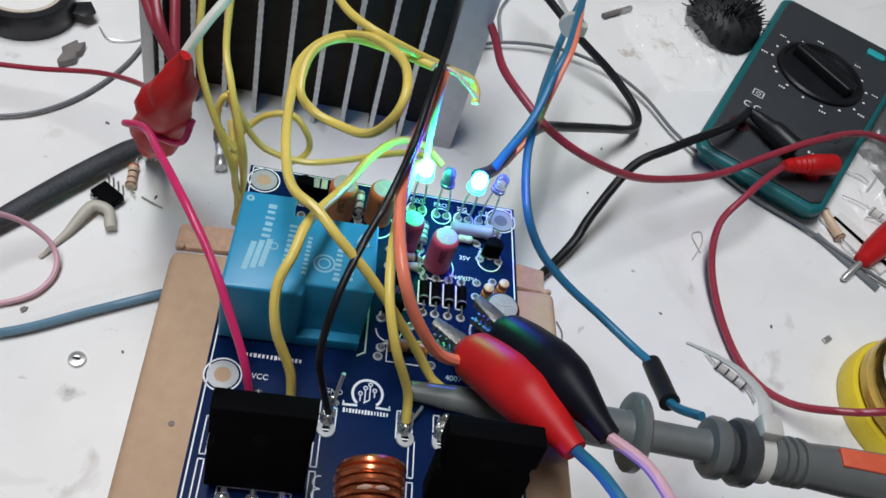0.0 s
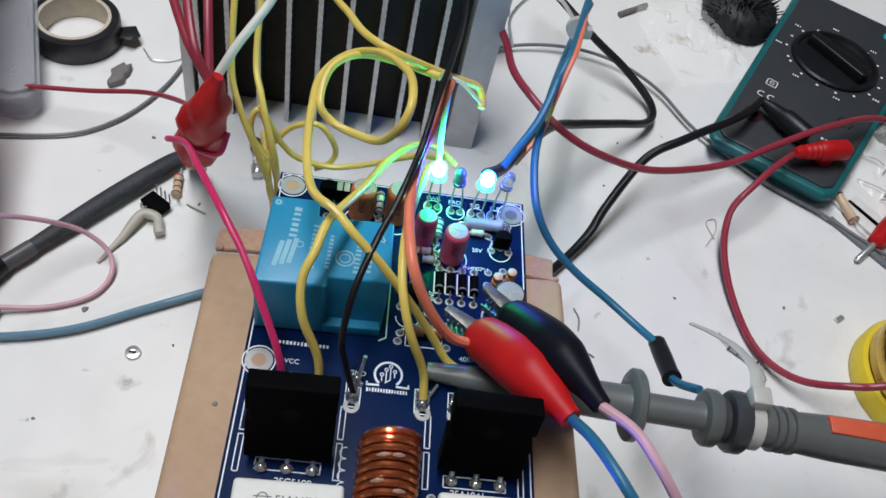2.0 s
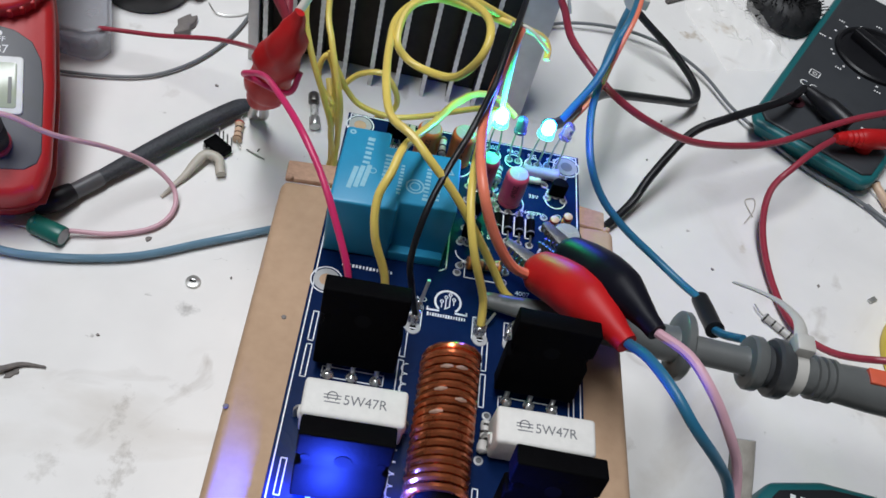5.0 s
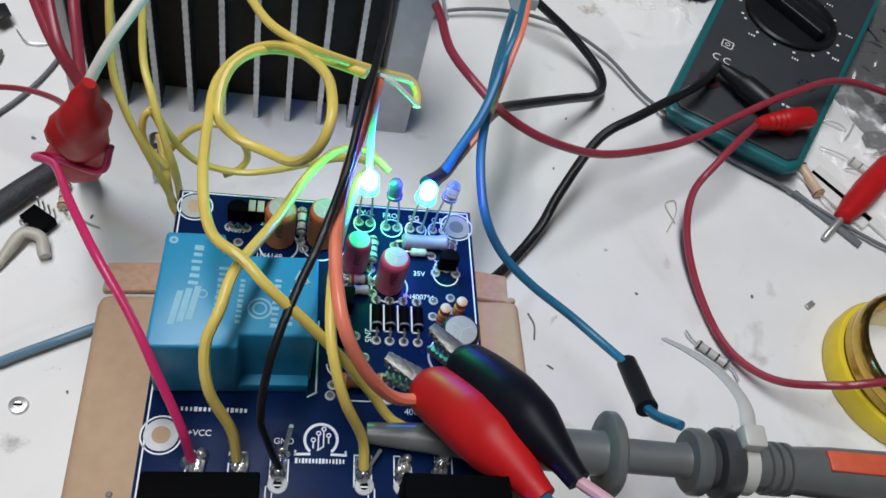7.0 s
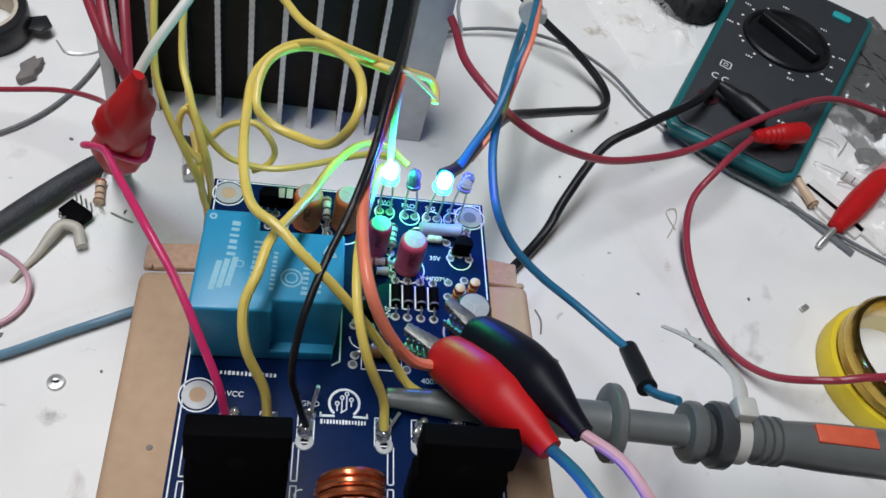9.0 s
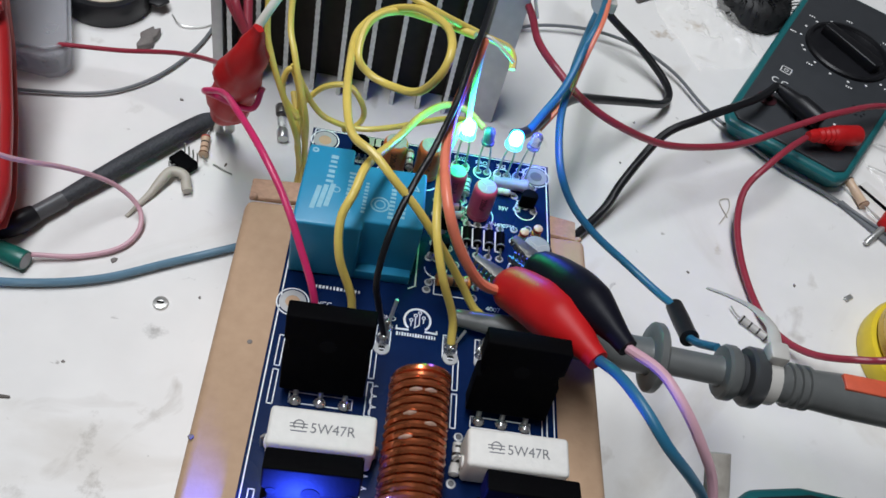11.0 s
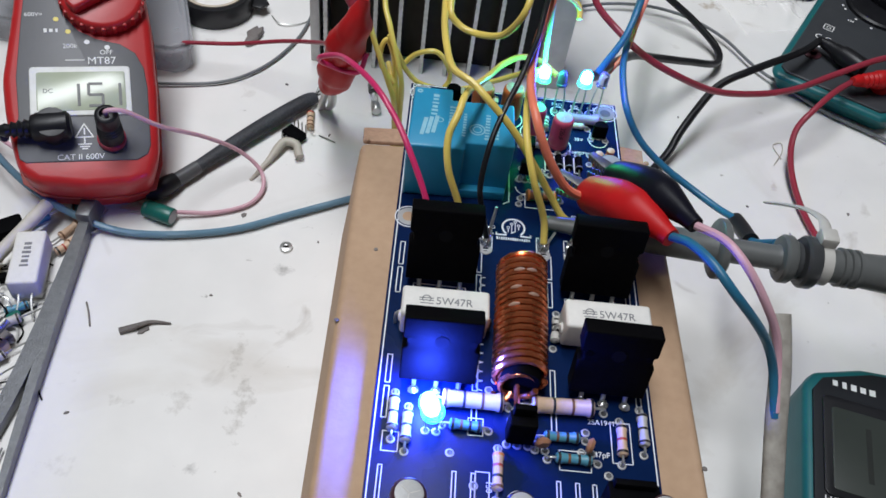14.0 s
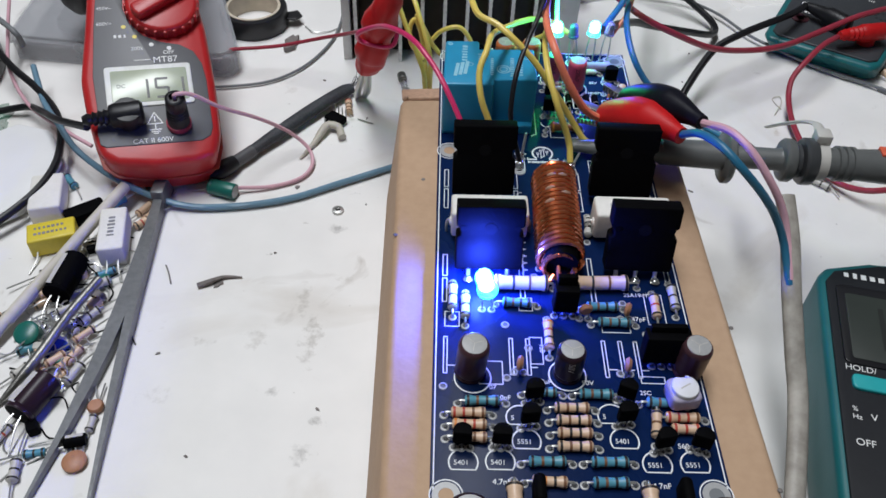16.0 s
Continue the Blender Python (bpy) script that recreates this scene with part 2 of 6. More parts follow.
# shade inside holes as plain colour, on discs with hardly any depth
PIT = material("recess_shade", (0.006, 0.006, 0.007), 0.9, shine=0.05)
LEDBLUE = material("lit_blue_led", (0.1, 0.5, 0.6), 0.3, emit=(0.01, 0.72, 1.0), power=3.4, alpha=0.5)
LEDCORE = material("lit_led_core", (0.2, 0.3, 0.3), 0.3, emit=(0.75, 1.0, 1.0), power=12.0)
LEDGREEN = material("lit_green_led", (0.1, 0.5, 0.3), 0.3, emit=(0.03, 1.0, 0.42), power=3.2, alpha=0.5)
LEDOFF = material("unlit_violet_led", (0.10, 0.075, 0.2), 0.12, 0, 0.05, 300, trans=0.35)
LEDCLEAR = material("unlit_clear_led", (0.7, 0.74, 0.8), 0.1, 0, 0.03, 300, trans=0.92)
DARKFILM = material("dark_antistatic_film", (0.012, 0.013, 0.014), 0.14, 0, 0.3, 100, 0.2, 200, alpha=0.88)
GREENFILM = material("green_film", (0.05, 0.16, 0.10), 0.2, 0, 0.2, 100, alpha=0.6)
BLACKBOOT = material("black_boot_vinyl", (0.006, 0.006, 0.011), 0.42, 0, 0.2, 300, 0.1, 600, shine=0.12)
WHITEPOUCH = material("white_foam_pouch", (0.76, 0.76, 0.77), 0.5, 0, 0.05, 60, 0.3, 90)


# ---- shaping helpers; lengths in millimetres ----
MM = 0.001


def thing(name, x, y, z, label, category, yaw=0, group="", kind="", rx=0, ry=0):
    ob = new(name)
    ob.matrix_world = pose(x * MM, y * MM, z * MM, rx, ry, yaw)
    return tagged(ob, label, category, group, kind)


def finish(name, bm, mat, smooth=40):
    me = bpy.data.meshes.new(name)
    bmesh.ops.recalc_face_normals(bm, faces=bm.faces)
    bmesh.ops.scale(bm, vec=(MM, MM, MM), verts=bm.verts)
    if smooth:
        for f in bm.faces:
            f.smooth = True
        for e in bm.edges:
            if len(e.link_faces) == 2 and e.calc_face_angle(0) > radians(smooth):
                e.smooth = False
    bm.to_mesh(me)
    bm.free()
    for m in mat if isinstance(mat, (list, tuple)) else (mat,):
        me.materials.append(m)
    return me


def part(name, bm, mat, parent=None, label="", at=None, smooth=40):
    ob = new(name, bm if isinstance(bm, bpy.types.Mesh) else finish(name, bm, mat, smooth))
    ob.parent = parent
    if at is not None:
        ob.matrix_local = at
    return tagged(ob, label)


def at(x, y, z, rx=0, ry=0, rz=0):
    return pose(x * MM, y * MM, z * MM, rx, ry, rz)


def box(x, y, z, sx, sy, sz, bevel=0.0, seg=2, bm=None):
    """A box centred on x, y with its underside at z."""
    b = bmesh.new()
    bmesh.ops.create_cube(b, size=1)
    bmesh.ops.scale(b, vec=(sx, sy, sz), verts=b.verts)
    bmesh.ops.translate(b, vec=(x, y, z + sz / 2), verts=b.verts)
    if bevel:
        bmesh.ops.bevel(b, geom=b.edges[:], offset=bevel, segments=seg, affect="EDGES", profile=0.5)
    return merge(bm, b)


def merge(bm, other):
    if bm is None:
        return other
    me = bpy.data.meshes.new("joining")
    other.to_mesh(me)
    other.free()
    bm.from_mesh(me)
    bpy.data.meshes.remove(me)
    return bm


def turn(bm, m):
    bmesh.ops.transform(bm, matrix=m, verts=bm.verts)
    return bm


def axis_matrix(p, q):
    p, q = Vector(p), Vector(q)
    return Matrix.Translation(p) @ (q - p).to_track_quat("Z", "Y").to_matrix().to_4x4()


def lathe(profile, seg=24, p=None, q=None, bm=None, hollow=False):
    """A turned body from (radius, height) pairs about z, or about the line p to q; hollow: an open ring."""
    b = bmesh.new()
    rings = []
    for r, h in profile:
        if r < 1e-6:
            rings.append([b.verts.new((0, 0, h))])
        else:
            rings.append([b.verts.new((r * math.cos(2 * math.pi * i / seg), r * math.sin(2 * math.pi * i / seg), h)) for i in range(seg)])
    for a, c in zip(rings, rings[1:] + rings[:1] if hollow else rings[1:]):
        for i in range(seg):
            j = (i + 1) % seg
            if len(a) == 1 and len(c) > 1:
                b.faces.new((a[0], c[i], c[j]))
            elif len(c) == 1 and len(a) > 1:
                b.faces.new((a[i], a[j], c[0]))
            elif len(a) > 1:
                b.faces.new((a[i], a[j], c[j], c[i]))
    for ring, flip in () if hollow else ((rings[0], True), (rings[-1], False)):
        if len(ring) > 1:
            b.faces.new(ring[::-1] if flip else ring)
    if p is not None:
        turn(b, axis_matrix(p, q))
    return merge(bm, b)


def rod(p, q, r, seg=12, bm=None, r2=None):
    d = (Vector(q) - Vector(p)).length
    return lathe([(r, 0), (r if r2 is None else r2, d)], seg, p, q, bm)


def smooth_line(points, steps=6):
    """A Catmull-Rom line through the points."""
    pts = [Vector(p) for p in points]
    pts = [pts[0] * 2 - pts[1]] + pts + [pts[-1] * 2 - pts[-2]]
    out = []
    for a, b, c, d in zip(pts, pts[1:], pts[2:], pts[3:]):
        for i in range(steps):
            t = i / steps
            out.append(0.5 * (2 * b + (c - a) * t + (2 * a - 5 * b + 4 * c - d) * t * t + (3 * b - a - 3 * c + d) * t ** 3))
    return out + [pts[-2]]


def tube(points, r, seg=10, steps=6, bm=None, radii=None, wobble=0.0, flat=1.0):
    line = smooth_line(points, steps) if steps else [Vector(p) for p in points]
    b = bmesh.new()
    n = len(line)
    side = None
    rings = []
    for i, p in enumerate(line):
        d = (line[min(i + 1, n - 1)] - line[max(i - 1, 0)]).normalized()
        if side is None:
            side = d.orthogonal().normalized() if flat == 1.0 else d.cross(Vector((0, 0, 1))).normalized()
        side = (side - d * side.dot(d)).normalized()
        up = d.cross(side)
        k = r * (radii(i / (n - 1)) if radii else 1.0)
        if wobble:
            p = p + Vector((noise.noise(p * 0.11), noise.noise(p * 0.11 + Vector((9, 0, 0))), 0)) * wobble
        rings.append([b.verts.new(p + side * (k * math.cos(2 * math.pi * j / seg)) + up * (k * flat * math.sin(2 * math.pi * j / seg))) for j in range(seg)])
    for a, c in zip(rings, rings[1:]):
        for j in range(seg):
            b.faces.new((a[j], a[(j + 1) % seg], c[(j + 1) % seg], c[j]))
    b.faces.new(rings[0][::-1])
    b.faces.new(rings[-1])
    return merge(bm, b)


def slab(outline, z0, z1, bevel=0.0, bm=None):
    """A prism over an outline, with rounded edges."""
    b = bmesh.new()
    lo = [b.verts.new((x, y, z0)) for x, y in outline]
    hi = [b.verts.new((x, y, z1)) for x, y in outline]
    n = len(outline)
    b.faces.new(lo[::-1])
    b.faces.new(hi)
    for i in range(n):
        b.faces.new((lo[i], lo[(i + 1) % n], hi[(i + 1) % n], hi[i]))
    bmesh.ops.recalc_face_normals(b, faces=b.faces)
    if bevel:
        bmesh.ops.bevel(b, geom=b.edges[:], offset=bevel, segments=3, affect="EDGES", profile=0.5)
    return merge(bm, b)


def rounded(w, h, r, n=5, cx=0, cy=0):
    out = []
    for sx, sy, a0 in ((1, 1, 0), (-1, 1, 90), (-1, -1, 180), (1, -1, 270)):
        for i in range(n + 1):
            a = radians(a0 + 90 * i / n)
            out.append((cx + sx * (w / 2 - r) + r * math.cos(a), cy + sy * (h / 2 - r) + r * math.sin(a)))
    return out


def ring_flat(x, y, z, r, w, bm, a0=0, a1=360, n=28, h=0.06):
    """A thin printed arc."""
    b = bmesh.new()
    vs = []
    for i in range(n + 1):
        a = radians(a0 + (a1 - a0) * i / n)
        vs.append([b.verts.new((x + k * math.cos(a), y + k * math.sin(a), z + dz)) for k in (r - w / 2, r + w / 2) for dz in (0, h)])
    for p, q in zip(vs, vs[1:]):
        for i, j in ((0, 1), (1, 3), (3, 2), (2, 0)):
            b.faces.new((p[i], p[j], q[j], q[i]))
    return merge(bm, b)


def line_flat(x0, y0, x1, y1, z, w, bm, h=0.06):
    d = math.hypot(x1 - x0, y1 - y0)
    b = box(0, 0, 0, d + w, w, h)
    turn(b, Matrix.Translation(((x0 + x1) / 2, (y0 + y1) / 2, z)) @ Matrix.Rotation(math.atan2(y1 - y0, x1 - x0), 4, "Z"))
    return merge(bm, b)


def frame_flat(x0, y0, x1, y1, z, w, bm):
    for a in ((x0, y0, x1, y0), (x1, y0, x1, y1), (x1, y1, x0, y1), (x0, y1, x0, y0)):
        bm = line_flat(*a, z, w, bm)
    return bm


def letters(text, size, x, y, z, bm=None, rz=0, depth=0.03):
    """Lettering as a mesh in the built-in font, its left foot at x, y."""
    cu = bpy.data.curves.new("lettering", "FONT")
    cu.body, cu.size, cu.extrude = text, size, depth
    ob = new("lettering", cu)
    me = bpy.data.meshes.new_from_object(ob.evaluated_get(bpy.context.evaluated_depsgraph_get()))
    b = bmesh.new()
    b.from_mesh(me)
    bpy.data.objects.remove(ob)
    bpy.data.curves.remove(cu)
    bpy.data.meshes.remove(me)
    turn(b, Matrix.Translation((x, y, z + depth)) @ Matrix.Rotation(radians(rz), 4, "Z"))
    return merge(bm, b)


def bars(x, y, z, w, h, n, bm, rz=0, seed=1):
    """Unreadable print: a row of short bars."""
    rnd = random.Random(seed)
    b = None
    step = w / n
    for i in range(n):
        b = box(i * step + step * 0.4, h / 2, 0, step * rnd.uniform(0.4, 0.75), h * rnd.uniform(0.75, 1), 0.06, bm=b)
    turn(b, Matrix.Translation((x, y, z)) @ Matrix.Rotation(radians(rz), 4, "Z"))
    return merge(bm, b)


# ---- setting ----
tagged(part("table_top", box(0, 150, -30, 1500, 1100, 30, 3), LAMINATE), "white laminate workbench top with brown stains and specks", "table top", kind="structure")
tagged(part("floor", box(0, 0, -770, 4200, 4200, 20), FLOORING), "plain grey cement floor below the bench", "floor", kind="structure")
tagged(part("ceiling", box(0, 0, 1900, 4200, 4200, 40), WALLPAINT), "plain white painted ceiling", "ceiling", kind="structure")
for wname, wx, wy, sx, sy in (("wall_north", 0, 2150, 4200, 100), ("wall_south", 0, -2150, 4200, 100), ("wall_east", 2150, 0, 100, 4200), ("wall_west", -2150, 0, 100, 4200)):
    tagged(part(wname, box(wx, wy, -750, sx, sy, 2650), WALLPAINT), "plain off-white painted wall", "wall", kind="structure")
for k, (lx, ly) in enumerate(((-600, -400), (600, -400), (-600, 600), (600, 600))):
    tagged(part("table_leg", box(lx, ly, -750, 50, 50, 720, 2), STEEL), "square steel leg of the workbench", "table leg", kind="structure")

# ---- cardboard box ----
BOXTOP = 52.5
carton = thing("cardboard_box", 0, -110, 0, "plain brown cardboard box lying flat under the circuit board", "box")
b = bmesh.new()
lo = [(-54, 92), (48.5, 96), (51, -130), (-51, -130)]
hi = [(-47.5, 88), (45.5, 93), (50, -130), (-44, -130)]
vl = [b.verts.new((x, y, 0)) for x, y in lo]
vh = [b.verts.new((x, y, BOXTOP)) for x, y in hi]
b.faces.new(vl[::-1]), b.faces.new(vh)
for i in range(4):
    b.faces.new((vl[i], vl[(i + 1) % 4], vh[(i + 1) % 4], vh[i]))
bmesh.ops.recalc_face_normals(b, faces=b.faces)
bmesh.ops.bevel(b, geom=b.edges[:], offset=2.2, segments=3, affect="EDGES", profile=0.5)
part("carton", b, CARD, carton)
for fx, fy, fw, ft in ((-39, 93.5, 17, 4), (38, 97, 11, -6)):
    f = box(0, 0, 0, fw, 9, 1.6, 0.5)
    for v in f.verts:
        v.co.z += 0.6 * noise.noise(v.co * 0.3 + Vector((fx, 0, 0)))
    turn(f, Matrix.Translation((fx, fy, BOXTOP - 3.2)) @ Matrix.Rotation(radians(ft), 4, "Z") @ Matrix.Rotation(radians(-14), 4, "X"))
    part("flap", f, CARDEDGE, carton, "torn creased flap edge")
    part("tuck", lathe([(0.2, 0), (0.8, 0.3), (0.9, 1.2), (0.6, 1.9), (0.2, 2.1)], 8, (fx + math.copysign(fw * 0.45, fx), fy - 4, BOXTOP - 1.5), (fx + math.copysign(fw * 0.45, fx) + 2, fy - 4.6, BOXTOP + 0.4)), CARDEDGE, carton)
for sx, sy in ((-38.4, 45), (47.4, -12), (-46, 20), (48, -60)):
    part("speck", lathe([(0.7, 0), (0.5, 0.25), (0, 0.3)], 7, (sx, sy, BOXTOP - 0.02), (sx, sy, BOXTOP + 1)), DIRT, carton)

# ---- amplifier board ----
BZ = 56.0
board = thing("amplifier_board", 0, -90, BOXTOP, "dark blue amplifier circuit board crowded with parts, lying on the box", "circuit board")
BY = 90.0            # board coordinates: y = bench y + 90, z from the box top
Z0 = BZ - BOXTOP


def on(x, y, z=0.0):
    return x, y + BY, Z0 + z


pc = slab([(-34.2, 4.4 + BY), (-33.6, -190 + BY), (35.2, -190 + BY), (34.2, 4.8 + BY)], Z0 - 1.6, Z0, 0.15)
part("circuit_panel", pc, PCB, board)
for bx, by in ((-28, -186), (28, -186), (-28, -70), (28, -70), (-20, -4), (22, -4), (0, -120)):
    part("solder_point", lathe([(0.9, 0), (1.2, 1.0), (1.4, 1.9)], 8, on(bx, by, -3.5), on(bx, by, -1.5)), SOLDER, board)
# mounting holes
for hx, hy in ((-30.3, 0), (30.5, 0), (-30.3, -54.5), (31.4, -55), (-29.9, -175.3), (31.5, -173.6)):
    part("mounting_hole", ring_flat(*on(hx, hy, 0.02), 2.5, 1.5, None, h=0.12), ALU, board, "tinned mounting ring")
    part("hole_wall", lathe([(1.75, 0), (1.75, 0.1)], 20, on(hx, hy, 0.01), on(hx, hy, 1)), CARD if hx < 0 else GREYWIRE, board, "mounting hole")
# silkscreen
sk = None
z = Z0 + 0.01
for a in ((-33.4, 3.9, -32.8, -189), (33.4, 4.2, 34.4, -189), (-33.4, 3.9, 33.4, 4.2)):
    sk = line_flat(a[0], a[1] + BY, a[2], a[3] + BY, z, 0.3, sk)
for hx, hy in ((-30.3, 0), (30.5, 0), (-30.3, -54.5), (-29.9, -175.3), (31.5, -173.6)):
    sk = ring_flat(hx, hy + BY, z, 3.8, 0.3, sk)
# transistor outlines: two long brackets and pin frames
for s, x0, x1 in ((1, -31, -9.5), (1, 10, 31.5)):
    for yt in (-64, -101):
        for xx in (x0, x1):
            sk = frame_flat(xx - 0.6, yt + BY, xx + 0.6, yt - 8 + BY, z, 0.25, sk)
            sk = frame_flat(xx - 0.6, yt - 9 + BY, xx + 0.6, yt - 17.5 + BY, z, 0.25, sk)
    sk = frame_flat(x0 + 4, -78 + BY, x1 - 3.5, -80.6 + BY, z, 0.25, sk)
for xx, yy, w in ((-22.5, -83.6, 2.2), (15.5, -82.6, 2.2)):
    sk = letters("2SC5198" if xx < 0 else "2SA1941", w, xx, yy + BY, z, sk)
sk = letters("2SA1941", 1.9, 18.2, -115 + BY, z, sk)
sk = letters("+VCC", 1.75, -25.6, -54.4 + BY, z, sk)
sk = letters("GND", 1.75, -9.2, -55.6 + BY, z, sk)
sk = letters("4007", 1.9, 16.8, -48.6 + BY, z, sk)
sk = letters("1N4007*4", 1.75, 16.8, -20.8 + BY, z, sk)
sk = letters("35V", 1.75, 19.5, -14.6 + BY, z, sk)
sk = letters("2N", 1.75, 24.5, -11.2 + BY, z, sk)
sk = letters("FRO", 1.9, 12.6, 1.2 + BY, z, sk)
sk = letters("SIG", 1.9, 18.8, 1.0 + BY, z, sk)
sk = letters("C P", 1.9, 24.4, 0.9 + BY, z, sk)
sk = letters("PWR", 1.9, 6.4, 1.6 + BY, z, sk)
sk = letters("1N4148", 1.8, -16, -12.6 + BY, z, sk)
sk = letters("N655", 1.7, -22.5, -6.3 + BY, z, sk)
sk = letters("22", 1.9, -15.6, -3.8 + BY, z, sk)
sk = letters("2N5", 1.9, 8.6, -29 + BY, z, sk, rz=-90)
sk = letters("47pF", 2.0, 19.3, -123.5 + BY, z, sk)
sk = letters("220uF", 1.9, -8.5, -144.5 + BY, z, sk)
sk = letters("50V", 1.9, 3.8, -144.5 + BY, z, sk)
sk = letters("4.7nF", 2.0, -19.4, -172.3 + BY, z, sk)
sk = letters("4.7nF", 2.0, 17.2, -172.3 + BY, z, sk)
sk = letters("10pF", 1.8, -17.8, -149.5 + BY, z, sk)
sk = letters("10pF", 1.8, 13.8, -150 + BY, z, sk)
sk = letters("560", 1.9, 24.8, -161.8 + BY, z, sk)
sk = letters("2SC", 1.8, 18, -147 + BY, z, sk)
sk = letters("07", 1.8, -19.5, -146.5 + BY, z, sk)
sk = letters("150", 1.9, -6.1, -132 + BY, z, sk, rz=-90)
sk = frame_flat(-8.6, -130 + BY, -5.4, -138.5 + BY, z, 0.22, sk)
sk = bars(-27.5, -49.5 + BY, z, 13, 1.0, 15, sk, seed=4)
sk = bars(-5, -177.8 + BY, z, 11.2, 1.9, 12, sk, seed=8)      # maker's name
# maker's emblem
ex, ey = 0.0, -54.5 + BY
sk = ring_flat(ex, ey, z, 3.2, 0.55, sk, -50, 230)
for es in (-1, 1):
    sk = line_flat(ex + es * 4.9, ey - 3.1, ex + es * 2.2, ey - 3.0, z, 0.5, sk)
    sk = line_flat(ex + es * 4.9, ey - 3.1, ex + es * 4.9, ey - 2.4, z, 0.35, sk)
for dx, y0, y1 in ((-1.5, -0.6, -1.7), (-0.5, 0.8, -2.0), (0.5, 1.7, -1.3), (1.5, 0.4, -0.6)):
    sk = line_flat(ex + dx, ey + y0, ex + dx, ey + y1, z, 0.28, sk)
    sk = ring_flat(ex + dx, ey + y0 + 0.5, z, 0.4, 0.25, sk, n=10)
sk = line_flat(ex - 0.6, ey - 2.2, ex + 0.5, ey - 1.4, z, 0.28, sk)
sk = bars(ex - 4.9, ey - 4.9, z, 9.8, 1.05, 15, sk, seed=2)
# small transistor outlines
for tx, ty, txt in ((-26, -166.9, "5401"), (-17.4, -166.6, "5401"), (-11, -161, "5551"), (19.2, -166.3, "5551"), (28.1, -166, "5551"), (12.4, -160.2, "5401"), (-12.2, -154.5, "5"), (10.2, -153.5, "5")):
    sk = ring_flat(tx, ty + BY, z, 3.4, 0.35, sk, -35, 215)
    sk = line_flat(tx - 2.8, ty - 1.95 + BY, tx + 2.8, ty - 1.95 + BY, z, 0.3, sk)
    sk = letters(txt, 1.8, tx - 2.3, ty - 0.7 + BY, z, sk)
for tx, ty, r in ((14.7, -1.8, 2.5), (20.5, -1.8, 2.5), (26, -1.6, 2.5), (8.3, -1.0, 2.5), (27.2, -13.9, 2.9), (3.5, -38, 2.9)):
    sk = ring_flat(tx, ty + BY, z, r, 0.28, sk, 180 if r > 2.8 else 0, 360)
for tx, ty, r in ((-11.1, -9, 4.3), (-1.7, -8, 4.3), (6.1, -13.1, 4.0), (14, -18.1, 4.1), (0.4, -141.7, 4.7), (27, -35, 4.6), (-23.6, -143.2, 4.6), (27.5, -35, 5.2)):
    sk = ring_flat(tx, ty + BY, z, r, 0.35, sk)
# brackets of the driver transistors
for x0, x1 in ((-31, -28), (-14, -12.2), (-9.6, -8.4), (10.2, 12), (14.6, 16.3), (18.6, 20)):
    sk = frame_flat(x0, -130.5 + BY, x0 + 0.9, -142 + BY, z, 0.25, sk)
    sk = line_flat(x0 + 0.9, -139.6 + BY, x1 + 1.4, -139.6 + BY, z, 0.25, sk)
for a in ((-22, -138, -16, -145), (19, -141.5, 25, -143.5), (-10.8, -116.5, -7.2, -121), (11, -122.6, 18.5, -127.6), (23.8, -114, 28.6, -124.6), (-30.8, -122, -27, -127)):
    sk = frame_flat(a[0], a[1] + BY, a[2], a[3] + BY, z, 0.22, sk)
sk = frame_flat(3.4, -40.5 + BY, 12.4, -46 + BY, z, 0.25, sk)
sk = line_flat(-1.4, -28 + BY, -1.4, -44.5 + BY, z, 0.35, sk)
sk = line_flat(-1.4, -44.5 + BY, -3, -45.5 + BY, z, 0.35, sk)
for i in range(13):
    sk = ring_flat(-7.9, -75 - 2.7 * i + BY, z, 1.3, 0.22, sk, 80, 280, 12)
for x0 in (11, 13.9, 17, 20.1):
    sk = line_flat(x0 - 1.2, -23 + BY, x0 - 1.2, -29.5 + BY, z, 0.35, sk)
    sk = line_flat(x0 - 1.2, -29.5 + BY, x0 + 0.4, -29.5 + BY, z, 0.35, sk)
part("silkscreen_print", sk, SILK, board, "white printed outlines and part codes", smooth=0)


def pad(x, y):
    return part("solder_pad", pad_mesh, SOLDER, board, at=at(*on(x, y, 0.0)))


pad_bm = lathe([(1.12, 0), (1.05, 0.13), (0.68, 0.2), (0.55, 0.06), (0, 0.05)], 12)
for pf in pad_bm.faces:
    pf.material_index = int(pf.calc_center_median().xy.length < 0.6)
pad_mesh = finish("solder_pad", pad_bm, (ALU, TAPEDEND))
hot_mesh = finish("solder_joint", lathe([(2.0, 0), (1.9, 0.7), (1.3, 1.7), (1.1, 2.6), (0.45, 3.2), (0, 3.3)], 10), SOLDER)

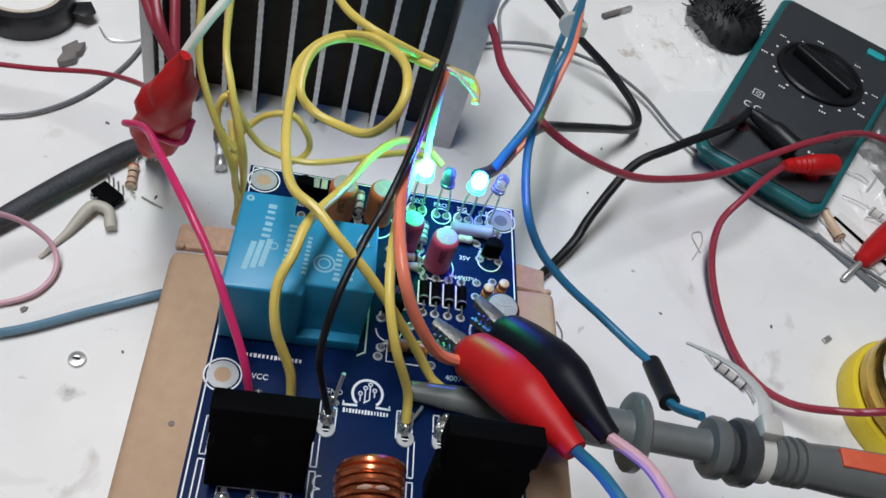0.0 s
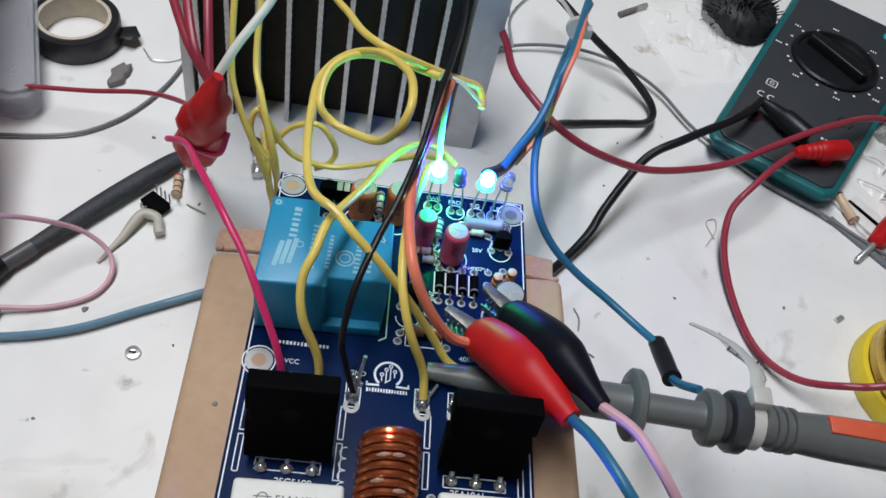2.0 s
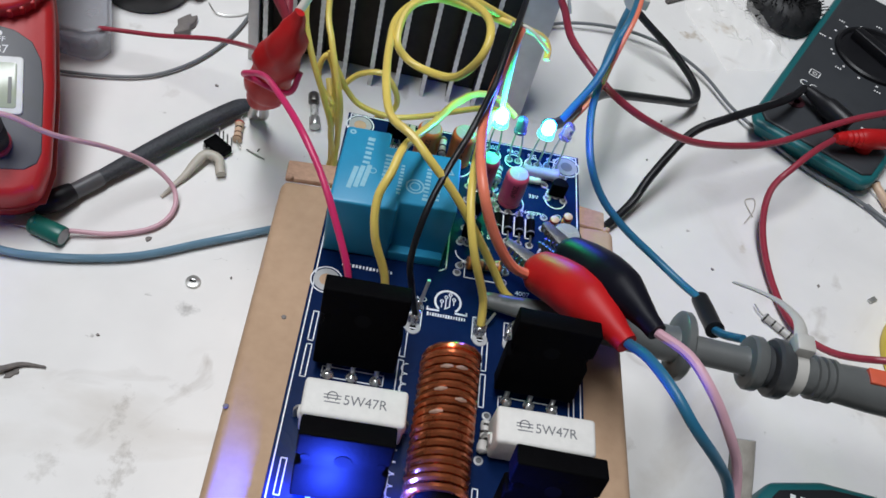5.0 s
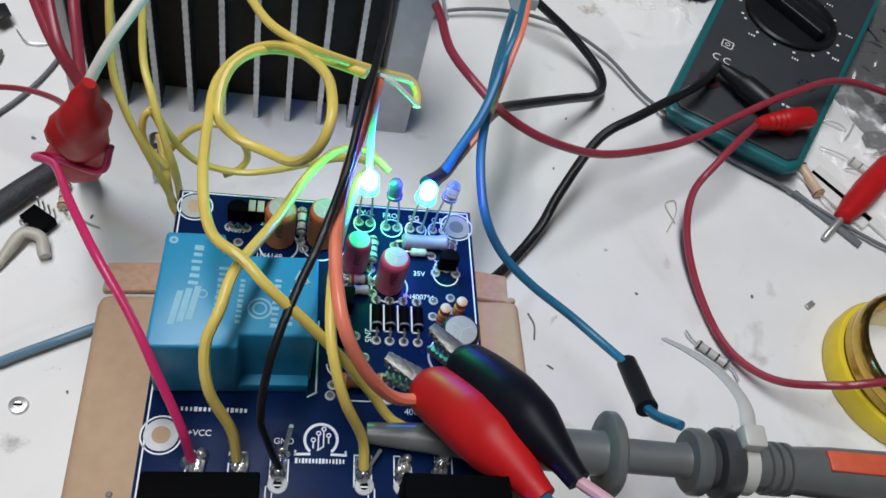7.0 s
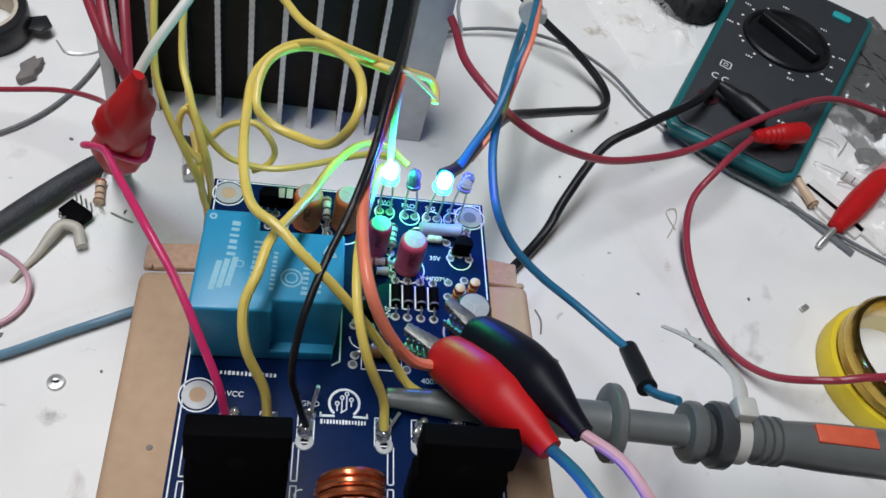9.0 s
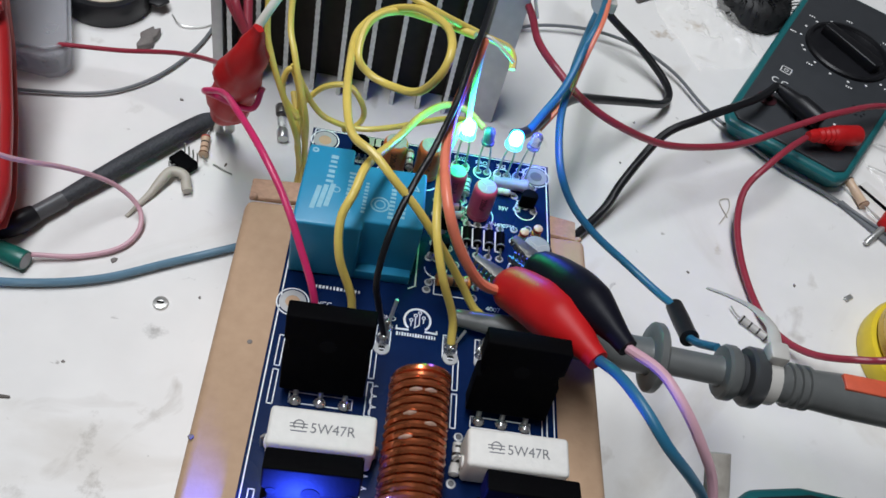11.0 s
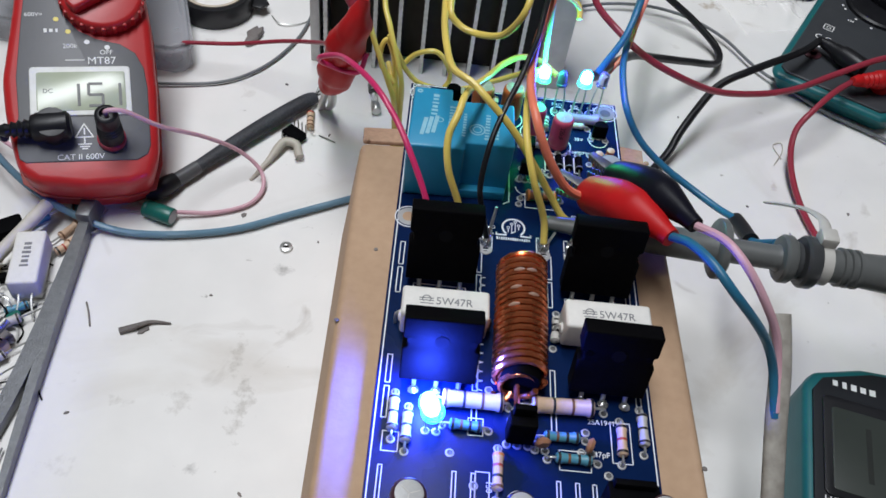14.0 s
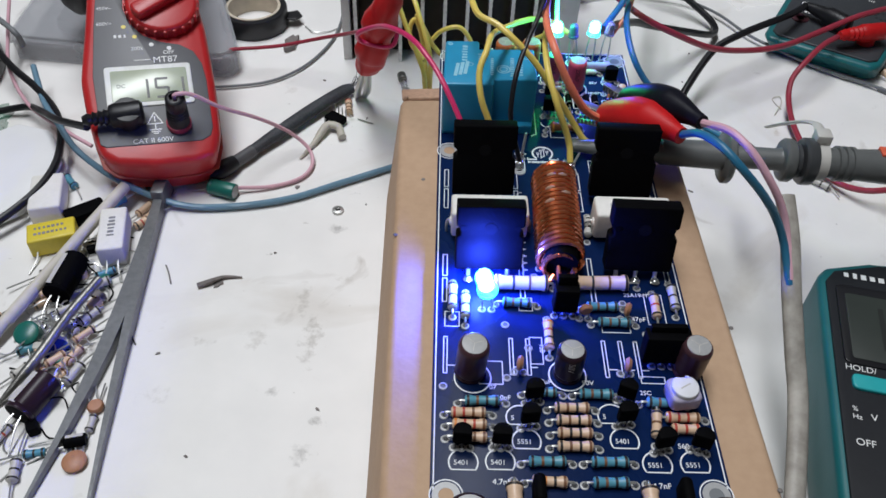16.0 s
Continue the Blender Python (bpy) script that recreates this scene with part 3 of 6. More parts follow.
def resistor(x0, y0, x1, y1, mat, bands, r=1.36, z=None, name="resistor", spread=1.75):
    """Axial resistor: dumb-bell body, colour bands and bent leads, from end to end of the body."""
    L = math.hypot(x1 - x0, y1 - y0) + 0.5
    h = r + 0.15 if z is None else z
    m = at(*on((x0 + x1) / 2, (y0 + y1) / 2, h), 0, 0, math.degrees(math.atan2(y1 - y0, x1 - x0)))
    body = part(name, lathe([(0, -L / 2), (r * 0.7, -L / 2), (r, -L / 2 + 0.35), (r, -L / 2 + 1.4), (r * 0.86, -L / 2 + 2), (r * 0.86, L / 2 - 2), (r, L / 2 - 1.4), (r, L / 2 - 0.35), (r * 0.7, L / 2), (0, L / 2)], 14, (0, 0, 0), (1, 0, 0)), mat, board, at=m)
    for k, c in enumerate(bands):
        px = -L / 2 + 0.75 + (L - 1.5) * k / max(1, len(bands) - 1)
        rr = r if k in (0, len(bands) - 1) else r * 0.86
        part("colour_band", rod((px - 0.32, 0, 0), (px + 0.32, 0, 0), rr * 1.03, 14), c, body)
    e = L / 2 + spread
    part("lead", tube([(-e, 0, -h - 0.2), (-e, 0, -h * 0.4), (-e + 0.5, 0, -0.05), (-L / 2, 0, 0)], 0.32, 6, 3), TIN, body)
    part("lead", tube([(e, 0, -h - 0.2), (e, 0, -h * 0.4), (e - 0.5, 0, -0.05), (L / 2, 0, 0)], 0.32, 6, 3), TIN, body)
    for s in (-1, 1):
        d = math.atan2(y1 - y0, x1 - x0)
        pad((x0 + x1) / 2 + s * e * math.cos(d), (y0 + y1) / 2 + s * e * math.sin(d))
    return body


K, RB, OB, GB = BAND_K, BAND_R, BAND_O, BAND_G
T4 = (K, GB, K, K)
for a, m, bd in (
        ((-28.8, -113.6, -28.8, -122), GREYRES, (K, K, K)), ((-25.3, -117.1, -25.4, -124.8), GREYRES, (K, K, K)),
        ((-15.1, -119.2, -7.9, -119.5), TEAL, T4), ((7.5, -120.1, 15.5, -119.8), TEAL, T4), ((10.1, -125.3, 18.1, -125.3), TEAL, T4),
        ((26.1, -115.6, 25.9, -123), BEIGE, (K, RB, K)), ((31.4, -112, 31.4, -119.9), GREYRES, (K, K, K)),
        ((-3.6, -125.8, -3.8, -134.5), BEIGE, (OB, RB, K, GB)),
        ((-9.6, -148.1, -3.3, -148), TEAL, T4), ((2.9, -148.1, 10.6, -148.1), TEAL, T4), ((-25.4, -151, -17.5, -150.8), TEAL, T4), ((19.2, -150, 27, -150.2), TEAL, T4),
        ((-28.7, -154.4, -20.9, -154.3), BEIGE, (RB, RB, GB, GB)), ((-28.4, -157.7, -20.7, -157.6), BEIGE, (OB, RB, RB, GB)), ((-28.3, -161, -20.7, -161.1), BEIGE, (OB, OB, GB, GB)),
        ((-3.6, -152.3, 4.3, -152.2), BEIGE, (K, GB, K, GB)), ((-3.4, -155.8, 4.5, -155.7), BEIGE, (K, GB, K, GB)), ((-3.4, -159.3, 4.4, -159.2), BEIGE, (GB, K, K, GB)), ((-3.7, -162.9, 4.1, -162.8), BEIGE, (K, GB, K, GB)),
        ((23.1, -154.2, 30.8, -154.2), BEIGE, (RB, RB, RB, GB)), ((24, -157.4, 30.2, -157.4), BEIGE, (RB, RB, RB)), ((20.9, -152.9, 19.8, -159.5), BEIGE, (K, GB, K)),
        ((-10.7, -167.1, -2.6, -166.9), TEAL, T4), ((3.8, -166.8, 11.9, -166.6), TEAL, T4), ((-10.2, -172, -2.7, -172.1), BEIGE, (OB, OB, K, GB)), ((3.6, -172, 11.3, -171.8), TEAL, T4)):
    resistor(*a, m, bd)
for a in ((-17.2, -113.1, -2.9, -113), (4.4, -112.6, 19.1, -112)):
    resistor(*a, BEIGE, (GB, K, GB, K), r=2.3, spread=3.0 if a[0] > 0 else 1.6)
for x, y, m in ((-14.6, -177, BEIGE), (15.8, -177, BEIGE)):
    resistor(x, y + 3.6, x, y - 3.6, m, (K, GB), r=2.0)
resistor(17.1, -6.7, 27.3, -6.2, MAUVE, (), r=1.9, spread=1.6)
resistor(19.1, -8.9, 22.3, -8.9, GREYRES, (), r=1.0, spread=1.5)
resistor(3.6, -42.6, 12.3, -42.2, BROWNBODY, (OB, K, OB), r=1.7, spread=1.4)
resistor(-6.3, -0.2, -6.3, -6.1, GREYRES, (GB, K, K), r=1.1, spread=1.2)
resistor(10.2, -6.5, 9.8, -12.4, GREYRES, (K, K, K, K), r=1.3, spread=1.0)
resistor(5, -17.5, 9, -17.2, BEIGE, (RB, K), r=1.1, spread=0.9)
resistor(5, -20.2, 9, -20, GREYRES, (K,), r=1.1, spread=0.9)
# standing resistors beside the silver capacitor and the coil
for x, y in ((25.3, -26.5), (29.0, -24.6)):
    st = part("resistor", lathe([(0.5, 0), (1.2, 0.4), (1.2, 1.6), (1.0, 2.1), (1.0, 4.2), (1.2, 4.7), (1.2, 6), (0.5, 6.4)], 14, on(x, y, 0.6), on(x, y, 2)), BEIGE, board)
    for k, c in enumerate((RB, OB, RB)):
        part("colour_band", rod(on(x, y, 2.0 + 1.8 * k), on(x, y, 2.7 + 1.8 * k), 1.26, 14), c, st)
    pad(x - 1.6, y + 1.4)
st = part("resistor", lathe([(0.5, 0), (1.2, 0.4), (1.2, 1.8), (1.0, 2.3), (1.0, 5.5), (1.2, 6), (1.2, 7.6), (0.5, 8)], 14, on(11.3, -85.5, 1.6), on(10.6, -92, 1.8)), GREYRES, board)
for k in range(4):
    part("colour_band", rod(on(11.25 - 0.15 * k, -86.6 - 1.7 * k, 1.63), on(11.2 - 0.15 * k, -87.2 - 1.7 * k, 1.63), 1.26, 14), K, st)
pad(10.3, -94.5), pad(11.5, -83.5)


def electrolytic(x, y, r, h, sleeve, top=ALU, lean=(0, 0), text="", ink=BAND_K):
    m = at(*on(x, y, 0.1), lean[0], lean[1], 0)
    can = part("capacitor", lathe([(r * 0.9, 0), (r, 0.4), (r, 1.2), (r * 0.95, 1.6), (r, 2.0), (r, 2.3), (r, h - 1.8), (r, h - 1.3), (r * 0.96, h - 0.7), (r * 0.86, h - 0.15), (r * 0.74, h)], 24), sleeve, board, at=m)
    cap = part("can_top", lathe([(r * 0.8, h - 0.1), (r * 0.79, h + 0.06), (r * 0.7, h + 0.1), (0, h + 0.12)], 24), top, can, "bare scored aluminium top")
    sc = None
    for a in (20, 140, 260):
        sc = line_flat(0, 0, r * 0.6 * math.cos(radians(a)), r * 0.6 * math.sin(radians(a)), h + 0.11, 0.18, sc, 0.05)
    part("vent_score", sc, GREYRES, can, smooth=0)
    if text:
        ink_bm = letters(text, r * 0.62, 0, 0, 0)
        turn(ink_bm, Matrix.Translation((0, 0, h * 0.86)) @ Matrix.Rotation(radians(90), 4, "Y"))
        for v in ink_bm.verts:
            # wrap the lettering round the can
            a = (v.co.y) / r - math.pi / 2 - 0.25
            v.co.x, v.co.y = (r + 0.04) * math.cos(a), (r + 0.04) * math.sin(a)
        part("printed_value", ink_bm, ink, can, smooth=0)
    part("stripe", slab([(r * 1.005 * math.cos(a), r * 1.005 * math.sin(a)) for a in [radians(100 + 6 * i) for i in range(9)]] + [(r * 0.98 * math.cos(a), r * 0.98 * math.sin(a)) for a in [radians(148 - 6 * i) for i in range(9)]], 1, h - 1), ink, can, smooth=0)
    return can


electrolytic(-11.1, -7, 3.4, 11.5, ORANGECAP, text="220uF")
electrolytic(-1.6, -6.3, 3.4, 11.5, ORANGECAP, text="220uF")
electrolytic(6, -13.1, 2.9, 10.5, PINKCAP, text="220uF")
electrolytic(13.8, -17.6, 3.2, 11.5, PINKCAP, text="220uF")
electrolytic(27.6, -33.4, 4.3, 9.5, DARKCAP)
electrolytic(-24.4, -141.6, 3.9, 12.5, PLUMCAP, lean=(2, 3))
electrolytic(0.3, -141.4, 3.6, 10.5, DARKCAP, text="50V", ink=WHITEPRINT)
electrolytic(31, -139.4, 3.8, 11.4, PLUMCAP, lean=(2, 2))
electrolytic(-25, -184, 5.2, 9.5, DARKCAP)
electrolytic(30.3, -183.5, 5.2, 9.5, DARKCAP)
trim = part("trimmer", slab(rounded(7.6, 7.2, 1.6, 4), 0, 4.2, 0.7), FROST, board, "white trimmer potentiometer", at=at(*on(27, -149.6, 2.8), 0, 0, 8))
part("trimmer_dial", slab([(3.3 * math.cos(radians(a)), 3.3 * math.sin(radians(a))) for a in range(120, 450, 15)] + [(1.6, 2.2)], 3.6, 5.4, 0.3), PALEKNOB, trim, "notched white trimmer dial")
part("trimmer_slot", line_flat(-1.2, -0.5, 1.2, 0.5, 5.4, 0.35, None), GREYRES, trim, smooth=0)
for dx in (-2.5, 2.5):
    part("trimmer_leg", rod((dx, 0, -2.8), (dx, 0, 0.2), 0.35, 6), TIN, trim)


def small_transistor(x, y, yaw=0, h=3.2):
    """TO-92 body on three legs."""
    m = at(*on(x, y, h), 0, 0, yaw)
    out = [(2.3 * math.cos(radians(a)), 2.3 * math.sin(radians(a))) for a in range(-25, 206, 15)]
    t = part("transistor", slab(out, 0, 4.6, 0.25), BLACK, board, at=m)
    for dx in (-1.27, 0, 1.27):
        part("leg", tube([(dx * 1.5, 0.2, -h - 0.1), (dx * 1.4, 0.2, -1.6), (dx, 0.2, 0.1)], 0.24, 5, 2), TIN, t)
        d = radians(yaw)
        pad(x + dx * 1.5 * math.cos(d) - 0.2 * math.sin(d), y + dx * 1.5 * math.sin(d))


for x, y, w in ((-8.9, -150.2, 10), (13.6, -149.5, -20), (12.7, -156, 10), (-10.3, -157.2, 10), (-26.4, -163.2, 0), (-17.2, -163, 0), (20.7, -162.8, 15), (29.3, -162.6, -15), (-20.4, -5, 0), (3.4, -35, 0), (4.6, -25.5, 90)):
    small_transistor(x, y, w)
small_transistor(27.3, -12.2, 0, 0.7)
# driver transistor blocks
for x, y in ((24.8, -137.2), (1.0, -121.5)):
    w = 11.5 if x > 20 else 6.5
    blk = part("driver_transistor", slab(rounded(w, 4.4, 0.5, 2), 0, 8.6 if x > 20 else 7.6, 0.3), BLACK, board, at=at(*on(x, y, 2.6), -6, 0, 0))
    part("mounting_tab", box(0, 1.2, 6, w * 0.8, 1.6, 4.4, 0.3), BLACK, blk)
    for dx in (-2.5, 0, 2.5):
        part("leg", rod((dx, 0, -2.7), (dx, 0, 0.2), 0.4, 6), TIN, blk)
        pad(x + dx, y - 1)
# ceramic discs
for x, y, rz in ((17.6, -122.8, 70), (12.2, -180, 20), (-11.9, -141.2, 80), (15.2, -140.8, 80), (6.4, -123.2, 10)):
    dm = part("ceramic_capacitor", lathe([(0, -0.9), (1.4, -0.75), (2.0, 0), (1.4, 0.75), (0, 0.9)], 18, (0, 0, 0), (0, 1, 0)), DISC, board, at=at(*on(x, y, 4.0), 0, 0, rz))
    for dx in (-1.2, 1.2):
        part("leg", tube([(dx, 0, -4.1), (dx, 0, -2), (dx * 0.7, 0, -1.2)], 0.24, 5, 2), TIN, dm)
    pad(x - 1.2, y), pad(x + 1.2, y)
for x, y in ((-9.4, -176), (23.1, -176)):
    fm = part("film_capacitor", box(0, 0, 0, 2.8, 7.0, 6.2, 1.2, 3), BLACK, board, at=at(*on(x, y, 1.0)))
    part("leg", rod((0, -2.5, -1.1), (0, -2.5, 0.3), 0.3, 6), TIN, fm)
fm = part("film_capacitor", box(0, 0, 0, 4.4, 3.4, 4.2, 0.5), BLACK, board, at=at(*on(-16.6, -1.6, 0.1)))
for dx in (-0.95, 0.95):
    part("gold_stripe", box(dx, -0.1, 4.15, 1.5, 3.0, 0.12), WAX, fm, "pale gold marking")
# four diodes
for x in (11, 13.9, 17, 20.1):
    dd = part("diode", lathe([(0.3, -2.6), (1.1, -2.5), (1.15, 2.5), (0.3, 2.6)], 12, (0, 0, 0), (0, 1, 0)), BLACK, board, at=at(*on(x, -26.6, 1.2)))
    part("cathode_band", rod((0, -2.1, 0), (0, -1.7, 0), 1.18, 12), GREYWIRE, dd)
    part("lead", tube([(0, -5.2, -1.3), (0, -5, -0.4), (0, -4.2, 0), (0, 4.2, 0), (0, 5, -0.4), (0, 5.2, -1.3)], 0.26, 6, 2), JAWSTEEL, dd)
    pad(x, -31.8), pad(x, -21.6)
for x, y in ((2.3, -15), (4.2, -15), (2.2, -20), (2.4, -30), (6.5, -31), (2, -34), (8.5, -36), (1.5, -45), (13.5, -45.5), (9.2, -16.5), (24, -21), (28, -20), (29.6, -13.5), (24.8, -13.5), (-20, -9), (-17, -10), (-5.5, -9.5), (29.5, -4.5), (-6, -108.5), (-4.4, -105.5), (3.4, -110), (-27.5, -63), (-9, -133.5), (-14.8, -126), (22.5, -128), (17.6, -117.5), (-31, -146), (-15, -143)):
    pad(x, y)

# relay
rel = part("relay", slab([(-32.4, -21 + BY), (-33.0, -46 + BY), (-16.8, -45.4 + BY), (-16.8, -42.6 + BY), (-2.8, -42.4 + BY), (-3.0, -24.6 + BY), (-21.2, -25.4 + BY), (-21.2, -20.6 + BY)], Z0 + 0.6, Z0 + 20.0, 0.7), RELAY, board, "glossy blue plastic relay")
part("relay_base", slab([(-32.2, -21.3 + BY), (-32.8, -45.6 + BY), (-3.2, -44.6 + BY), (-3.2, -25.0 + BY), (-21.5, -25.6 + BY), (-21.5, -21.0 + BY)], Z0 + 0.1, Z0 + 3.4, 0.3), RELAY, rel)
ik = None
zt = Z0 + 20.0
for k in range(3):
    s = slab([(0, 0), (7.2, 0), (7.2, 1.15), (0, 1.15)], 0, 0.05)
    for v in s.verts:
        v.co.y += v.co.x * -0.10
    turn(s, Matrix.Translation((-28.6 + 1.55 * k, -41.4 + BY + 0.6 * k, zt)) @ Matrix.Rotation(radians(88), 4, "Z"))
    ik = merge(ik, s)
ik = bars(-25.2, -33 + BY, zt, 9.5, 2.0, 6, ik, rz=88, seed=3)         # maker's name
ik = ring_flat(-24.2, -34.6 + BY, zt, 0.8, 0.25, ik)
ik = bars(-20.3, -41 + BY, zt, 13, 1.9, 10, ik, rz=88, seed=5)
ik = ring_flat(-13.6, -37 + BY, zt, 2.1, 0.4, ik)
ik = ring_flat(-13.6, -37 + BY, zt, 1.2, 0.3, ik)
ik = bars(-10.2, -41 + BY, zt, 11, 1.4, 9, ik, rz=88, seed=6)
ik = bars(-16.9, -40.5 + BY, zt, 10, 1.1, 9, ik, rz=88, seed=9)
ik = bars(-7.4, -40.5 + BY, zt, 8.5, 1.2, 6, ik, rz=88, seed=7)
for a in ((-7.5, -30.5, -4.6, -31), (-4.6, -31, -6.4, -27.8), (-6.4, -27.8, -7.5, -30.5)):
    ik = line_flat(a[0], a[1] + BY, a[2], a[3] + BY, zt, 0.35, ik)
ik = ring_flat(-30.8, -23 + BY, zt, 0.6, 0.5, ik, n=12)
part("relay_print", ik, RELAYINK, rel, "pale printed markings", smooth=0)

# power transistors
def power_transistor(x, y, yaw, lean, w=18.4, h=22.5):
    m = at(*on(x, y, 3.4), lean, 0, yaw)
    out = [(-w / 2, 0), (w / 2, 0), (w / 2, h * 0.52), (w / 2 - 1.1, h * 0.55), (w / 2 - 1.1, h * 0.66), (w / 2, h * 0.69), (w / 2, h), (-w / 2, h), (-w / 2, h * 0.69), (-w / 2 + 1.1, h * 0.66), (-w / 2 + 1.1, h * 0.55), (-w / 2, h * 0.52)]
    b = slab(out, -2.4, 2.4, 0.45)
    turn(b, Matrix.Rotation(radians(90), 4, "X"))
    t = part("power_transistor", b, BLACK, board, "flat black power transistor standing on its legs", at=m)
    part("screw_hole", lathe([(1.75, 0), (1.75, 0.1)], 20, (0, -2.38, h * 0.66), (0, -2.5, h * 0.66)), PIT, t)
    for s in (-1, 1):
        part("notch", lathe([(0.9, 0), (0.9, 0.1)], 16, (s * (w / 2 - 1.9), -2.38, h * 0.66), (s * (w / 2 - 1.9), -2.5, h * 0.66)), BLACK, t)
    part("back_plate", box(0, 2.5, 1, w * 0.8, 0.4, h * 0.85, 0.1), TIN, t)
    for dx in (-5.45, 0, 5.45):
        part("leg", tube([(dx, -1.2, -3.6), (dx, -0.8, -2), (dx, 0, 0.5)], 0.6, 6, 3), TIN, t)
        part("solder_joint", lathe([(1.5, 0), (1.3, 0.4), (0.7, 1.0), (0, 1.2)], 10, (dx, -2.2, -3.4), (dx, -2.2, 0)), SOLDER, t)
    return t


power_transistor(-20.2, -77.2, 1, -13)
power_transistor(21.2, -76.4, -1, -12)
power_transistor(-19.2, -107.6, 1, -13, h=20)
power_transistor(22.2, -106.6, -1, -12, h=20.5)

# cement resistors
for x, y, yaw in ((-18.6, -91, 1), (22.6, -90, 0.6)):
    cr = part("cement_resistor", box(0, 0, 0, 22, 8.6, 9.4, 0.9, 3), CERAMIC, board, "white ceramic block resistor", at=at(*on(x, y, 1.6), 0, 0, yaw))
    pt = letters("5W47R", 3.1, 0, 0, 0)
    turn(pt, Matrix.Translation((-2.6, -1.1, 9.45)) @ Matrix.Diagonal((0.95, 1, 1, 1)))
    part("printed_value", pt, INK, cr, "grey printed value", smooth=0)
    lg = None
    lg = ring_flat(-4.9, 0.35, 9.42, 1.05, 0.26, lg, -50, 230, 14)
    for yy in (-0.1, 0.6):
        lg = line_flat(-6.6, yy, -3.2, yy, 9.42, 0.24, lg)
    lg = line_flat(-6.3, -1.0, -3.3, -1.0, 9.42, 0.26, lg)
    part("printed_mark", lg, INK, cr, smooth=0)
    for s in (-1, 1):
        part("lead", tube([(s * 12.2, 0, -1.8), (s * 12.2, 0, 1.5), (s * 11.8, 0, 3), (s * 10.8, 0, 3.4)], 0.4, 6, 3), TIN, cr)
        part("cement_plug", lathe([(1.6, 0), (1.3, 0.5), (0, 0.8)], 10, (s * 10.9, -1.5, 4), (s * 12, -1.5, 4)), CERAMIC, cr)

# choke: two layers of thick enamelled wire
coil = part("choke_coil", lathe([(4.9, 0), (5.0, 0.4), (5.0, 35.2), (4.6, 36)], 20, on(1.2, -73.8, 6.9), on(0.6, -109, 6.9)), BLACK, board, "copper wire choke coil")
TURNS = 18
pts = []
for i in range(TURNS * 14 + 1):
    a = 2 * math.pi * i / 14
    s = i / (TURNS * 14)
    pts.append((1.2 - 0.7 * s + 6.1 * math.cos(a) + 0.25 * noise.noise(Vector((i * 0.07, 0, 0))), -74.0 - 34.6 * s + BY + 0.3 * noise.noise(Vector((i * 0.02, 5, 0))), Z0 + 6.9 + 6.1 * math.sin(a)))
part("winding", tube(pts, 0.88, 8, 0), COPPER, coil, "shiny enamelled copper turns")
pts = []
for i in range(8 * 14 + 1):
    a = 2 * math.pi * i / 14
    s = i / (8 * 14)
    pts.append((0.4 - 0.3 * s + 4.3 * math.cos(a), -94 - 17 * s + BY, Z0 + 6.2 + 4.3 * math.sin(a)))
part("winding", tube(pts, 0.8, 7, 0), COPPER, coil)
for dy, dx in ((-80.2, 2.6), (-85.9, -1.4), (-80.4, -0.6), (-91.2, -1.9), (-87.8, 3.0)):
    part("bare_patch", tube([on(dx + e, dy + 0.1 * e, 6.9 + math.sqrt(48.5 - (dx + e - 0.9) ** 2)) for e in (-1.3, -0.7, 0, 0.7, 1.3)], 0.42, 6, 2, radii=lambda t: 1.3 - 1.6 * abs(t - 0.5)), COPPERWORN, coil)
part("coil_end", tube([on(-1, -110, 2.8), on(-2.6, -112, 1.6), on(-4.5, -111, 0.8), on(-5, -109, 0)], 0.7, 7, 4), COPPER, coil)
part("coil_end", tube([on(0.3, -106, 8), on(0, -110, 5.5), on(0.5, -113.5, 3), on(0.4, -116, 0)], 0.7, 7, 4), COPPER, coil)
part("solder_joint", hot_mesh, SOLDER, board, at=at(*on(0.4, -116.2, 0)))

# terminals with lumpy solder
for x, y in ((-24.6, -59.8), (-22.4, -58.6), (-23.4, -62.6), (-15.8, -59), (-15.5, -62.6), (-7.9, -61.6), (-7.4, -57.6), (8.3, -61.6), (8.2, -59), (16.1, -61.8), (16.8, -58.6), (24.4, -58)):
    part("solder_joint", hot_mesh, SOLDER, board, at=at(*on(x, y, 0), 0, 0, x * 40) @ Matrix.Diagonal((1.1, 1.25, 0.8 + 0.5 * random.random(), 1)) @ Matrix.Scale(0.72, 4))
for x in (-23.0, -15.0, -7.9, 8.6, 16.2, 23.6):
    rp = lathe([(1.95, 0), (1.85, 0.25), (0.95, 0.3), (0.8, 0.05), (0, 0.04)], 18)
    for pf in rp.faces:
        pf.material_index = int(pf.calc_center_median().xy.length < 0.85)
    part("terminal_ring", rp, (ALU, PIT), board, "tinned terminal ring", at=at(*on(x, -63.6, 0.02)))
    for k in range(3):
        part("solder_splash", tube([on(x - 1.2 + k, -60.8 - 0.4 * k, 0.1), on(x - 0.9 + k, -60.2, 0.9), on(x - 0.6 + 0.8 * k, -58.6 + 0.5 * k, 0.3)], 0.55, 6, 4, radii=lambda t: 1.1 - 0.5 * t), SOLDER, board)
part("terminal_pin", rod(on(-7.2, -58, 0), on(-6.2, -55.5, 9), 0.45, 8), TIN, board, "bent tinned pin")
part("terminal_pin", rod(on(9.2, -60.5, 0.5), on(11.4, -57.5, 3.4), 0.35, 8), TIN, board)
tp = None
